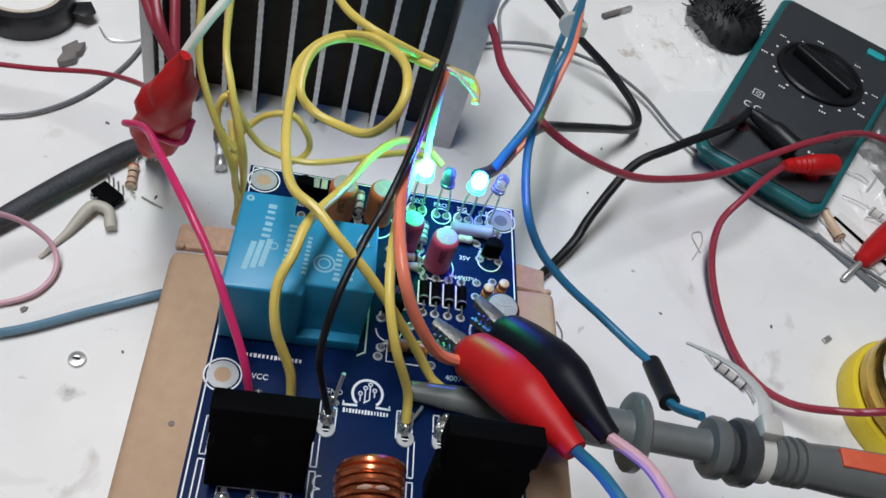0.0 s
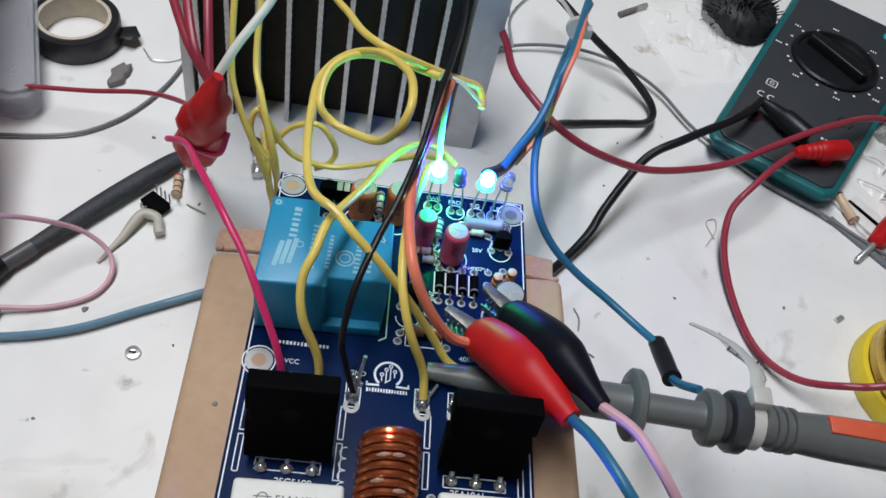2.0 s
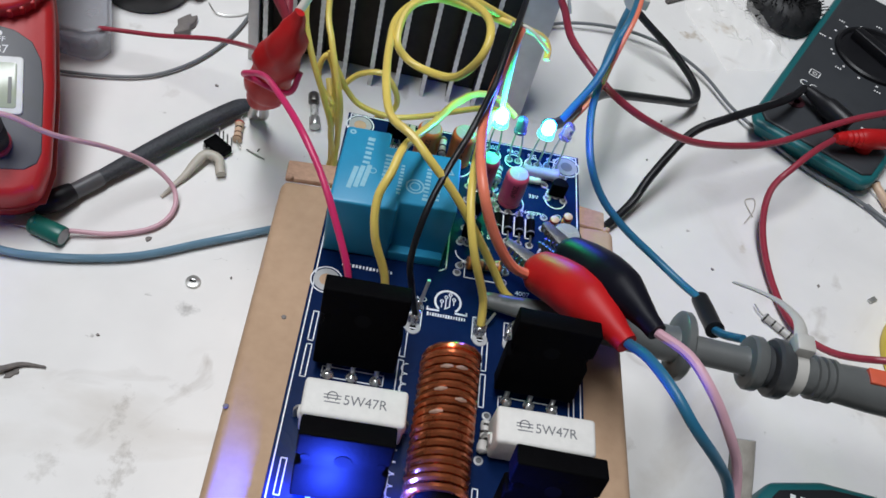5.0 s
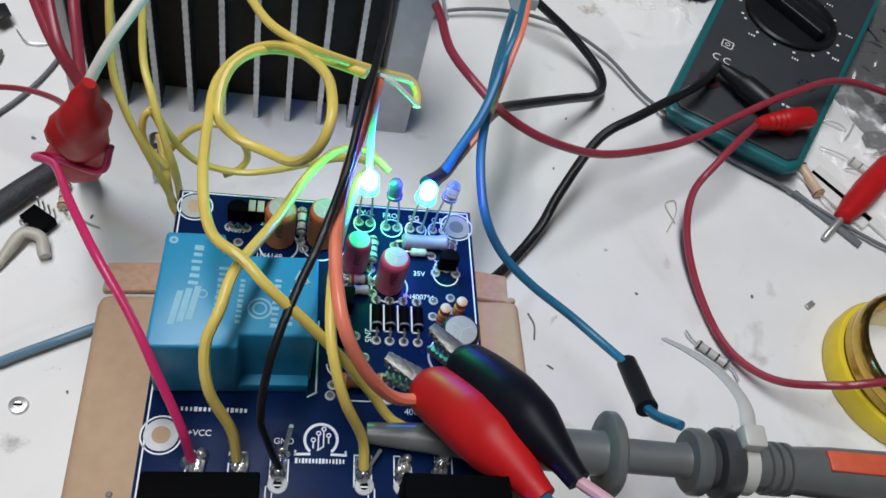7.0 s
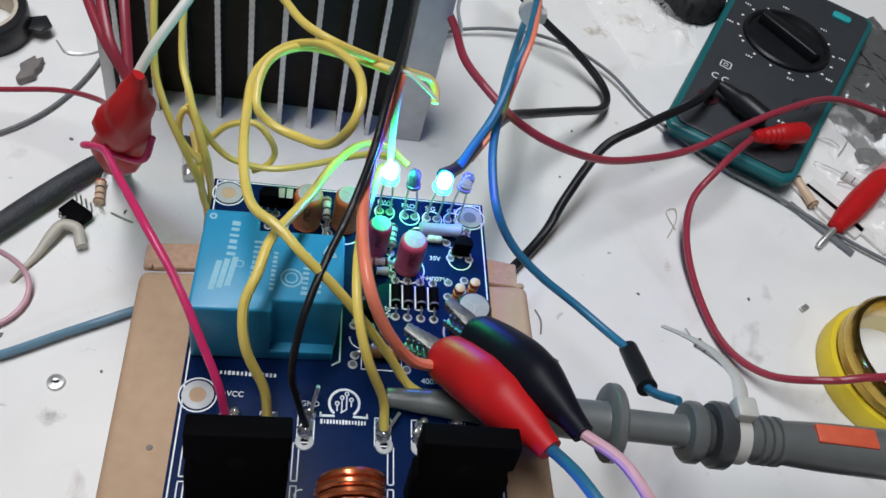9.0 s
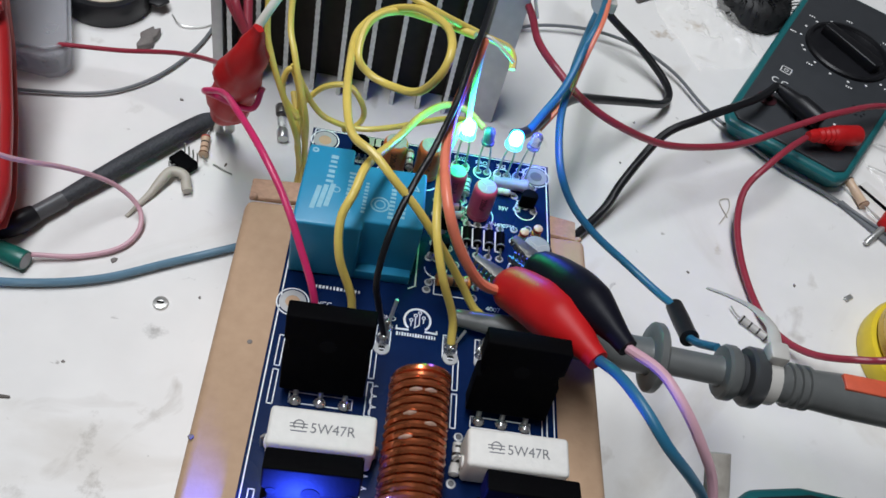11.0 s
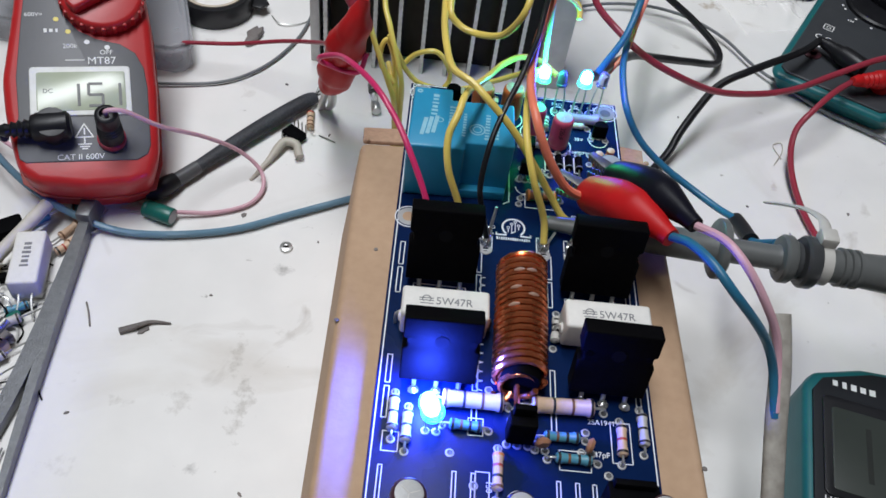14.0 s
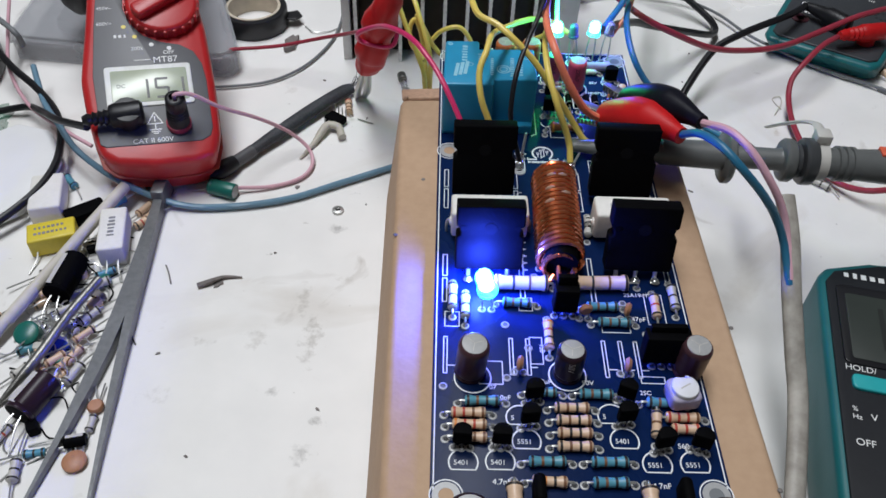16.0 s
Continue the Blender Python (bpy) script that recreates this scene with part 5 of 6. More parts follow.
part("face_plate", slab([(-18, -26), (17, -26.5), (20.4, -24.5), (21.6, -21), (21.8, 1), (21, 9), (18.4, 15), (13.5, 18.6), (6, 20.6), (0, 24), (-4.6, 30), (-6.8, 38), (-6, 48), (-1, 56), (0, 64), (0, 92), (-12.5, 92), (-15.5, 55), (-18.4, 30), (-20.5, 6), (-20, -8), (-20.6, -20), (-20, -24.4)], -0.6, 0.35, 0.3), METERGREY, cm, "grey face plate")
part("display_bezel", slab(rounded(32.6, 18.8, 1.2, 3, 0, 0), 0, 1.0, 0.3), FRAMEWHITE, cm, "white display bezel")
part("display", slab(rounded(28.6, 14.8, 0.8, 3, 0.2, -0.2), 0.7, 1.15, 0.1), LCD, cm, "grey-green liquid crystal display")
for dx, on_s in ((-5.2, "bc"), (2.5, "afgcd"), (8.2, "bc")):
    part("display_digit", digit(dx, -6.0, 4.5, 8.4, on_s, None), LCDINK, cm, "dark display digit", smooth=0)
part("display_sign", letters("DC", 2.3, -12.2, -0.8, 1.18), LCDINK, cm, "small dark display sign", smooth=0)
for word, size, lx, ly in (("MT87", 4.0, 2.4, 10.6), ("OFF", 2.5, 6.6, 14.4), ("200k", 2.4, -5.4, 17.0), ("600V=", 2.2, -17.4, 29.8), ("450V~", 2.2, -16.8, 37.4), ("400A~", 2.2, -16.4, 45.0), ("200A~", 2.2, -13.5, 52.5), ("CAT II 600V", 2.9, -8.4, -25.6)):
    part("legend", letters(word, size, lx, ly, 0.37), WHITEPRINT, cm, "white printed legend", smooth=0)
part("underline", line_flat(-4.5, 12.2, 1.4, 12.2, 0.37, 0.35, None), WHITEPRINT, cm, smooth=0)
pt = None
for a in ((-2.4, -17.4, 3.2, -17.4), (3.2, -17.4, 0.4, -12.4), (0.4, -12.4, -2.4, -17.4), (0.4, -16.2, 0.4, -14.2), (0.4, -17.6, 0.4, -20), (-1.6, -20, 2.4, -20), (-1.0, -20.9, 1.8, -20.9), (-0.3, -21.7, 1.1, -21.7)):
    pt = line_flat(*a, 0.37, 0.45, pt)
part("warning_sign", pt, WHITEPRINT, cm, "white warning triangle", smooth=0)
for x, y in ((9.2, 17.2), (2.6, 19.4), (-3.4, 23.6), (-7.2, 28.6)):
    part("range_dot", lathe([(0.95, 0.36), (0.9, 0.42), (0, 0.44)], 12, (x, y, 0), (x, y, 1)), WHITEPRINT if y < 21 else YELLOWBOX, cm)
part("diode_sign", bars(-11.5, 23.2, 0.37, 5.5, 1.7, 3, None, seed=12), WHITEPRINT, cm, smooth=0)
dial = part("range_dial", lathe([(14.2, 0), (14.2, 4), (13.5, 5.2), (12.4, 5.6), (0, 5.6)], 40), METERRED, cm, "red rotary range dial", at=at(8.6, 36.6, -0.2))
part("dial_grip", slab([(-12.4, -3.4), (12.4, -3.4), (13.2, 0), (12.4, 3.4), (-12.4, 3.4), (-13.2, 0)], 5.2, 9.6, 1.2), METERRED, dial, at=Matrix.Rotation(radians(32), 4, "Z"))
for k in range(24):
    a = radians(15 * k)
    part("dial_tooth", box(14.0 * math.cos(a), 14.0 * math.sin(a), 0.4, 1.6, 1.6, 4.0, 0.5), METERRED, dial)
for jx, jy in ((9.2, -19), (-8.7, -15.4)):
    part("socket", lathe([(4.6, 0), (4.6, 1.0), (3.8, 1.4), (2.2, 1.4), (2.1, 0.2), (0, 0.2)], 20), METERDARK, cm, "dark input socket", at=at(jx, jy, 0.3))
part("black_plug", lathe([(3.6, 0), (4.8, 1), (5.0, 10), (4.2, 12), (2.6, 12.6), (3.2, 14), (2.3, 14.6), (3.0, 16), (2.1, 16.6), (2.8, 18), (1.9, 18.6), (2.4, 20), (1.6, 22)], 20, (-3.0, -15.2, 5.6), (-23, -16.2, 5.0)), BLACKRUB, cm, "black right-angled ribbed test plug")
part("plug_head", lathe([(4.4, 0), (5.4, 1), (5.6, 7), (5.2, 7.8), (3.4, 8.0), (0, 8.0)], 26, (-8.7, -15.4, 1.2), (-8.7, -15.4, 6)), BLACKRUB, cm, "round black plug head")
part("red_plug", lathe([(4.2, 0), (4.2, 6), (3.7, 6.6), (4.1, 7.4), (3.6, 8.2), (4.0, 9), (3.5, 9.8), (3.9, 10.6), (3.7, 15.4), (2.9, 16), (2.2, 16), (2.1, 14), (0, 13.8)], 22, (9.2, -19, 1.2), (8.9, -17, 17)), BLACKRUB, cm, "dark ribbed plug with a pink wire pushed in")
part("plug_collar", lathe([(4.7, 0), (4.7, 1.6), (4.3, 1.9)], 20, (9.2, -19, 1.0), (8.9, -17, 17)), REDWIRE, cm)
part("clamp_trigger", slab([(-17, 58), (-26, 55), (-33, 62), (-36, 76), (-36, 92), (-18, 92)], -27, -9, 3), BLACKRUB, cm, "black clamp trigger")
part("clamp_jaw", slab([(-14, 96), (14, 96), (26, 108), (30, 124), (24, 140), (10, 150), (10, 142), (19, 134), (22, 122), (16, 110), (-16, 110), (-22, 122), (-19, 134), (-10, 142), (-10, 150), (-24, 140), (-30, 124), (-26, 108)], -32, -12, 3), BLACKRUB, cm, "black clamp jaws")
part("rear_stand", slab([(-13, 62), (13, 62), (13, 72), (-13, 72)], -50.5, -30, 1.5), BLACKRUB, cm, "black rear foot")

# ---- multimeters ----
def pocket_meter(x, y, yaw, w, h, thick, label):
    m = thing("multimeter", x, y, 0, label, "multimeter", yaw=yaw)
    def arched(grow):
        """Outline with an arched head and rounded foot."""
        a, b = w / 2 + grow, h / 2 + grow
        return [(-a + 5, -b), (a - 5, -b), (a - 1.4, -b + 1.4), (a, -b + 5), (a, b - 9), (a - 3, b - 4), (a - 18, b + 2), (0, b + 4), (-a + 18, b + 2), (-a + 3, b - 4), (-a, b - 9), (-a, -b + 5), (-a + 1.4, -b + 1.4)]

    part("holster", slab(arched(0), 0.4, thick, 2.2), TEALRUB, m, "teal rubber holster")
    part("face_plate", slab(arched(-2.4), thick - 1, thick + 1.0, 0.3), METERSHADE, m, "charcoal face plate")
    return m


def taper(bm):
    """Draw the foot of a holster in under its rim."""
    for v in bm.verts:
        if v.co.z < 5:
            v.co.y += 4.5 * max(0, 1 - v.co.y / 30)
            v.co.x += 2.5 * max(0, 1 - v.co.x / 20)
    return bm


# one behind the test leads; its length axis leans to the right
mm1 = thing("multimeter", 129.4, 96.3, 0, "teal and charcoal digital multimeter lying on the bench with test leads", "multimeter", yaw=-29.2)
part("holster", taper(slab([(-2, -2.5), (47, -2.5), (51, 2), (64.5, 134), (61, 138), (1, 138), (-2.4, 134), (-4.6, 2)], 0.4, 11, 2.0)), TEALRUB, mm1, "teal rubber holster")
part("face_plate", slab([(1.5, 0.8), (45, 0.8), (48.4, 4), (61.2, 131), (58, 134.5), (3.5, 134.5), (0.6, 131), (-1.6, 4)], 10, 12, 0.6), METERDARK, mm1, "charcoal face plate")
d1 = part("range_dial", lathe([(20.5, 0), (20.5, 1.6), (19.6, 2.4), (18.4, 2.4), (17.6, 1.0), (0, 1.0)], 44), BLACKRUB, mm1, "round range dial", at=at(28, 85, 11.8))
part("dial_grip", slab([(-15.5, -2.6), (15.5, -3.6), (16.5, 0), (15.5, 3.6), (-15.5, 2.6)], 1.0, 6, 0.8), BLACKRUB, d1, at=Matrix.Rotation(radians(-22), 4, "Z"))
for jx, jy in ((7.3, 22), (25, 20.7), (40, 18)):
    part("socket", lathe([(4.4, 0), (4.4, 0.6), (3.2, 0.9), (2.2, 0.9), (2.0, 0.1), (0, 0.1)], 20), MAROON if jx < 10 else BLACKRUB, mm1, "input socket ring", at=at(jx, jy, 11.9))
for k in range(17):
    a = radians(-140 + 22 * k)
    part("range_dot", lathe([(0.7, 0), (0.6, 0.08), (0, 0.1)], 8), WHITEPRINT, mm1, at=at(28 + 22.6 * math.cos(a), 85 + 22.6 * math.sin(a), 12.02))
    if k % 2:
        part("range_mark", bars(26.5 + 26.6 * math.cos(a), 84.4 + 26.6 * math.sin(a), 12.03, 3.4, 1.3, 3, None, seed=k), WHITEPRINT, mm1, smooth=0)
for lx, ly, lw, ln in ((6, 29, 7, 4), (20, 30, 7, 4), (36, 28, 10, 5)):
    part("legend", bars(lx, ly, 12.03, lw, 1.4, ln, None, seed=31 + ln), WHITEPRINT, mm1, smooth=0)
part("insulation_mark", frame_flat(6, 46, 10.5, 50.5, 12.03, 0.5, frame_flat(7.4, 47.4, 9.1, 49.1, 12.03, 0.4, None)), WHITEPRINT, mm1, smooth=0)
for lx in (6.5, 11):
    part("approval_mark", ring_flat(lx, 38, 12.03, 1.7, 0.5, None, 60, 300), WHITEPRINT, mm1, smooth=0)
for k in range(8):
    a = radians(45 * k)
    part("transistor_pin_hole", ring_flat(43 + 3.2 * math.cos(a), 46 + 3.2 * math.sin(a), 12.03, 0.4, 0.5, None, n=8), BLACKRUB, mm1, smooth=0)
part("function_key", slab(rounded(9, 5, 1.5, 3, 48, 124), 11.8, 13.2, 0.4), TEALKEY, mm1, "turquoise key")
part("black_plug", lathe([(2.5, 0), (4.2, 1), (4.4, 12), (3.4, 14), (2.6, 20), (1.8, 24)], 18, (31, 18, 17), (7, 25, 18)), BLACKRUB, mm1, "black right-angled test plug")
part("plug_stem", lathe([(4.0, 0), (4.0, 5)], 16, (25, 20.7, 12), (25, 20.7, 17)), BLACKRUB, mm1)
part("red_plug", lathe([(3.4, 0), (4.2, 1), (4.2, 13), (3.2, 14.4), (3.6, 15.4), (2.9, 16.6), (3.4, 17.8), (2.7, 19), (3.1, 20.2), (2.4, 21.6), (2.8, 22.8), (1.8, 26)], 18, (46, 20, 18.5), (28, 1, 20)), REDRUB, mm1, "red right-angled test plug")
part("plug_stem", lathe([(4.0, 0), (4.0, 5.5)], 16, (40, 16, 12), (40, 16, 17.5)), REDRUB, mm1)

mm2 = pocket_meter(95.5 + 0.215 * -58 + 33.5, -70 - 0.977 * 58 - 7.4, -12.4, 68, 122, 25, "teal and charcoal digital multimeter with an unlit display on the bench")
part("display_frame", slab(rounded(60, 33, 2, 3, 1, 32), 25.6, 26.6, 0.3), BLACKRUB, mm2)
part("display", slab(rounded(55, 27, 1, 2, 1, 31), 26.2, 26.8, 0.1), LCDDARK, mm2, "unlit grey display")
for k in range(3):
    dg = None
    for a in ((-16 + 13 * k, 23, -16 + 13 * k, 39), (-9 + 13 * k, 23, -9 + 13 * k, 39)):
        dg = line_flat(*a, 26.8, 1.6, dg)
    part("display_digit", dg, LCDINK, mm2, "faint dark digit", smooth=0)
part("function_key", slab(rounded(14, 5.5, 1.5, 3, -20.6, 8.6), 25.6, 27.2, 0.5), TEALKEY, mm2, "turquoise hold key")
d2 = part("range_dial", lathe([(20, 0), (20, 2), (19, 2.6), (0, 2.6)], 40), METERDARK, mm2, "round range dial", at=at(6, -22, 25.8))
part("dial_grip", slab([(-17, -3), (17, -3), (17, 3), (-17, 3)], 2.4, 7, 0.8), BLACKRUB, d2)
part("maker_mark", bars(-26, 52.4, 26.05, 14, 2.4, 5, None, seed=41), WHITEPRINT, mm2, "white maker's mark", smooth=0)
for word, size, lx, ly in (("HOLD/", 3.0, -29, 13.2), ("%", 2.4, -28.4, -1.8), ("Hz", 2.4, -28.6, -4.6), ("V", 3.2, -23.4, -4.2), ("OFF", 3.2, -28.6, -13.4)):
    part("legend", letters(word, size, lx, ly, 26.05), WHITEPRINT, mm2, "white printed legend", smooth=0)
for rx_ in (-20, -14):
    part("approval_mark", ring_flat(rx_, -40, 26.05, 2.4, 0.6, None, 60, 300), WHITEPRINT, mm2, smooth=0)

# ---- left of the board: box, tape, sleeve ----
tub = thing("plastic_box", -236, 62, 0, "translucent plastic storage box with a dark object inside", "storage box")


def tub_ring(grow, z0, z1, floor):
    out = [(107 - 6, -1 - grow), (107 - 2 + grow * 0.7, 1 - grow * 0.7), (107 + grow, 6), (78 + grow, 92), (72, 97 + grow), (4, 97 + grow), (-grow, 92), (-grow, 14), (2 - grow * 0.7, 9.5 - grow * 0.7), (6, 9 - grow)]
    cx, cy = 50, 48
    inner = [(x + (cx - x) * 0.035, y + (cy - y) * 0.035) for x, y in out]
    b = bmesh.new()
    rows = [[b.verts.new((x, y, z)) for x, y in o] for o, z in ((inner, z1), (out, z1), (out, z0), (inner, z0))]
    n = len(out)
    for i, (r0, r1) in enumerate(zip(rows, rows[1:] + rows[:1])):
        if floor and i == 2:
            b.faces.new(r0[::-1])
            b.faces.new(rows[3])
            continue
        for j in range(n):
            b.faces.new((r0[j], r0[(j + 1) % n], r1[(j + 1) % n], r1[j]))
    return b


part("box_shell", tub_ring(0, 0.4, 11.4, True), CLEARBOX, tub, "cloudy clear plastic")
part("box_rim", tub_ring(1.4, 9.6, 11.2, False), CLEARBOX, tub, "raised clear rim")
part("box_lid", slab([(101, 0), (106, 3), (107, 7), (78, 92), (72, 96), (4, 96), (1, 92), (1, 15), (6, 10)], 11.6, 13.2, 0.6), CLEARBOX, tub, "cloudy clear lid")
part("content", slab([(14, 30), (30, 22), (44, 34), (40, 60), (14, 64)], 1.2, 10, 3), BLACKRUB, tub, "dark plastic thing inside")
tp = thing("tape_roll", -128.5, 109.5, 0, "roll of black electrical tape with a pale card core", "tape roll")
b = lathe([(13.6, 0), (16.3, 0), (16.8, 1), (16.8, 9), (16.3, 9.8), (13.9, 9.8), (13.6, 9)], 44, hollow=True)
part("tape", b, TAPE, tp)
part("core", lathe([(12.3, 0.3), (13.65, 0.3), (13.65, 10.1), (12.3, 10.1)], 40, hollow=True), TAPECORE, tp, "pale cardboard core")
b = slab([(0, 0), (6, -1), (9, 3), (6, 8), (1, 6)], 0, 1.2, 0.3)
part("tape_end", turn(b, Matrix.Translation((15.2, -2, 4))), TAPE, tp, "torn loose tape end")
sl = thing("braided_sleeve", -120.5, -7.5, 0, "black braided cable sleeve with taped end lying on the bench", "cable sleeve")
part("braid", tube([(8, 12, 3.2), (18, 25, 3.6), (30, 41, 3.6), (42, 56, 3.4), (46, 60, 3)], 3.0, 16, 8, flat=0.85, radii=lambda t: 0.82 + 0.3 * math.sin(3.0 * t)), BRAID, sl)
part("tape_wrap", tube([(2, 4, 3.2), (6, 9, 3.2), (9, 13, 3.2)], 2.75, 14, 4), TAPEDEND, sl, "grey tape wrap")
part("end_cap", tube([(-6, -4, 3.6), (-1, 0, 3.8), (3, 5, 3.6)], 3.6, 14, 4, radii=lambda t: 0.75 + 0.9 * t * (1 - t) + 0.1 * t), BLACKRUB, sl, "black rubber end")
for k in range(7):
    part("frayed_strand", tube([(45.5, 59, 4), (48 + random.uniform(-1, 2), 62 + random.uniform(-1, 2), 5 + random.uniform(-2, 3)), (49 + random.uniform(-2, 3), 65 + random.uniform(-2, 2), 4 + random.uniform(-2, 4))], 0.16, 4, 3), BLACKRUB, sl)


def loose_resistor(x0, y0, x1, y1, mat, bands, r=1.4, z=None, label="loose striped resistor lying on the bench", lead=6):
    L = math.hypot(x1 - x0, y1 - y0)
    th = thing("resistor", (x0 + x1) / 2, (y0 + y1) / 2, 0 if z is None else z, label, "resistor", yaw=math.degrees(math.atan2(y1 - y0, x1 - x0)), group="loose resistors")
    body = part("body", lathe([(0, -L / 2), (r * 0.7, -L / 2), (r, -L / 2 + 0.4), (r, -L / 2 + 1.3), (r * 0.85, -L / 2 + 1.9), (r * 0.85, L / 2 - 1.9), (r, L / 2 - 1.3), (r, L / 2 - 0.4), (r * 0.7, L / 2), (0, L / 2)], 14, (0, 0, r), (1, 0, r)), mat, th)
    for k, c in enumerate(bands):
        px = -L / 2 + 0.8 + (L - 1.6) * k / max(1, len(bands) - 1)
        part("colour_band", rod((px - 0.32, 0, r), (px + 0.32, 0, r), (r if k in (0, len(bands) - 1) else r * 0.85) * 1.03, 14), c, body)
    for s in (-1, 1):
        a, c2 = random.uniform(-3, 3), random.uniform(-2, 2)
        part("lead", tube([(s * L / 2, 0, r), (s * (L / 2 + lead * 0.4), a * 0.2, r), (s * (L / 2 + lead), a, max(0.4, r + c2 * 0.3))], 0.3, 6, 4), TIN, th)
    return th


random.seed(5)
loose_resistor(-75.1, 44.4, -74, 35.2, BEIGE, (RB, K, GB, GB), 1.7, lead=3, label="beige striped resistor beside the braided sleeve")
loose_resistor(120.5, 2.2, 129.6, -5, GREYRES, (K, K, K, K), 1.55, lead=5, label="pale resistor with dark stripes beside the cable tie")
loose_resistor(182, 82, 186, 68, BEIGE, (K, GB), 2.2, lead=8, label="fat beige resistor beside the multimeter")
fu = thing("glass_fuse", -50.4, 57.5, 0, "small glass fuse with metal caps lying on the bench", "fuse", yaw=102)
part("fuse_glass", rod((-5, 0, 2.2), (5, 0, 2.2), 1.5, 16), GLASS, fu)
for s in (-1, 1):
    part("fuse_cap", lathe([(1.9, 0), (2.1, 0.4), (2.1, 4.2), (1.8, 4.6)], 18, (s * 4.0, 0, 2.2), (s * 10, 0, 2.2)), TIN if s < 0 else JAWSTEEL, fu)
ic = thing("chip", -79.4, 29.8, 0, "small black chip lying on its back with pins up", "chip", yaw=-35)
part("chip_body", box(0, 0, 1.0, 8.4, 5.6, 3.0, 0.3), BLACK, ic)
for s in (-1, 1):
    for k in range(4):
        part("pin", tube([(-3.2 + 2.1 * k, s * 2.8, 2.6), (-3.2 + 2.1 * k, s * 3.5, 3), (-3.2 + 2.1 * k, s * 3.6, 7.2 if s > 0 else 1)], 0.32, 5, 2), TIN, ic)
pu = part("putty_blob", tube([(-92, 4, 0.6), (-88, 12, 1.2), (-85, 18, 2.2), (-82, 24, 3.2), (-77, 23, 3.0), (-74.5, 18, 2.2)], 1.6, 10, 6, radii=lambda t: 0.35 + 0.75 * min(1, 2 * t), wobble=1.5), WAX)
tagged(pu, "cream coloured dried putty strip under the chip", "putty")
gc = thing("capacitor", -119.4, -18.7, 0, "small green capacitor with a pink wire on its lead", "capacitor", yaw=-16)
gb = part("can", lathe([(3.0, -5.5), (3.2, -5.1), (3.2, -4.2), (3.0, -3.9), (3.2, -3.6), (3.2, 5), (3.0, 5.5), (0, 5.5)], 20, (0, 0, 3.25), (1, 0, 3.25)), GREENCAP, gc)
part("can_top", lathe([(2.6, 0), (2.5, 0.1), (0, 0.15)], 20, (5.5, 0, 3.25), (7, 0, 3.25)), ALU, gc)
for s in (-1, 1):
    part("lead", tube([(-5.4, s * 1.2, 3.2), (-9, s * 2, 2), (-15, s * 3 + 1, 0.5)], 0.3, 6, 4), TIN, gc)
sc = thing("screw", -72.8, -26.2, 0, "tiny silver screw standing on its head on the bench", "screw")
part("screw_head", lathe([(2.2, 0), (2.4, 0.4), (2.2, 1.1), (1.1, 1.3), (1.0, 1.0), (0, 0.9)], 16), TIN, sc)
part("screw_slot", box(0, 0, 1.0, 2.0, 0.5, 0.3), BLACK, sc)

tagged(part("white_pouch", slab([(-188, -4), (-187, -20), (-193, -35), (-206, -47), (-226, -60), (-264, -66), (-270, 0), (-246, 2), (-228, 3), (-212, 16), (-197, 12)], 0.4, 6.6, 2.4), WHITEPOUCH), "padded white pouch under black cables on the bench", "pouch")

# scraps and stains
def scrap(x, y, w, h, t, mat, label, seed, name="scrap", category="scrap"):
    rnd = random.Random(seed)
    out = [(w * (0.5 + rnd.uniform(-0.18, 0.12)) * math.cos(radians(a)), h * (0.5 + rnd.uniform(-0.18, 0.12)) * math.sin(radians(a))) for a in range(0, 360, 30)]
    ob = part(name, turn(slab(out, 0, t, t * 0.2), Matrix.Translation((x, y, 0.02)) @ Matrix.Rotation(rnd.uniform(0, 6), 4, "Z")), mat)
    return tagged(ob, label, category)


scrap(-107.5, 90.5, 13, 6.5, 3.0, DIRT, "grey broken scrap lying on the bench", 1)
scrap(-117, 103, 6, 3, 1.5, DIRT, "small grey scrap beside the tape roll", 2)
for k, (x, y, w, h) in enumerate(((-90.6, -13, 1.6, 2.4), (-62, -22, 0.9, 0.7), (58, 2, 0.7, 1.6), (71, -8, 2.6, 0.6), (-112, -66, 5, 3), (104, 20, 1.2, 0.8), (146, 22, 1.4, 1.0), (-88, 62, 1.4, 1), (-66, 34, 1.6, 0.7), (128, 14, 1, 0.8), (-126, -98, 1.6, 0.8), (-94, -50, 1.2, 0.8), (-70, -118, 1.5, 1), (-108, -136, 1.3, 0.9), (82, 70, 0.9, 0.7), (90, 95, 1, 0.8))):
    scrap(x, y, w, h, 0.5, DIRT, "dark speck of dirt on the bench", 10 + k, "dirt_speck", "dirt")
bit = part("wire_offcut", tube([(-119, -68, 0.6), (-114, -66, 1.6), (-110, -63.5, 1.0), (-104, -63, 0.5)], 0.9, 7, 4, radii=lambda t: 1.4 - t), DIRT)
tagged(bit, "twisted dark offcut lying on the bench", "offcut")
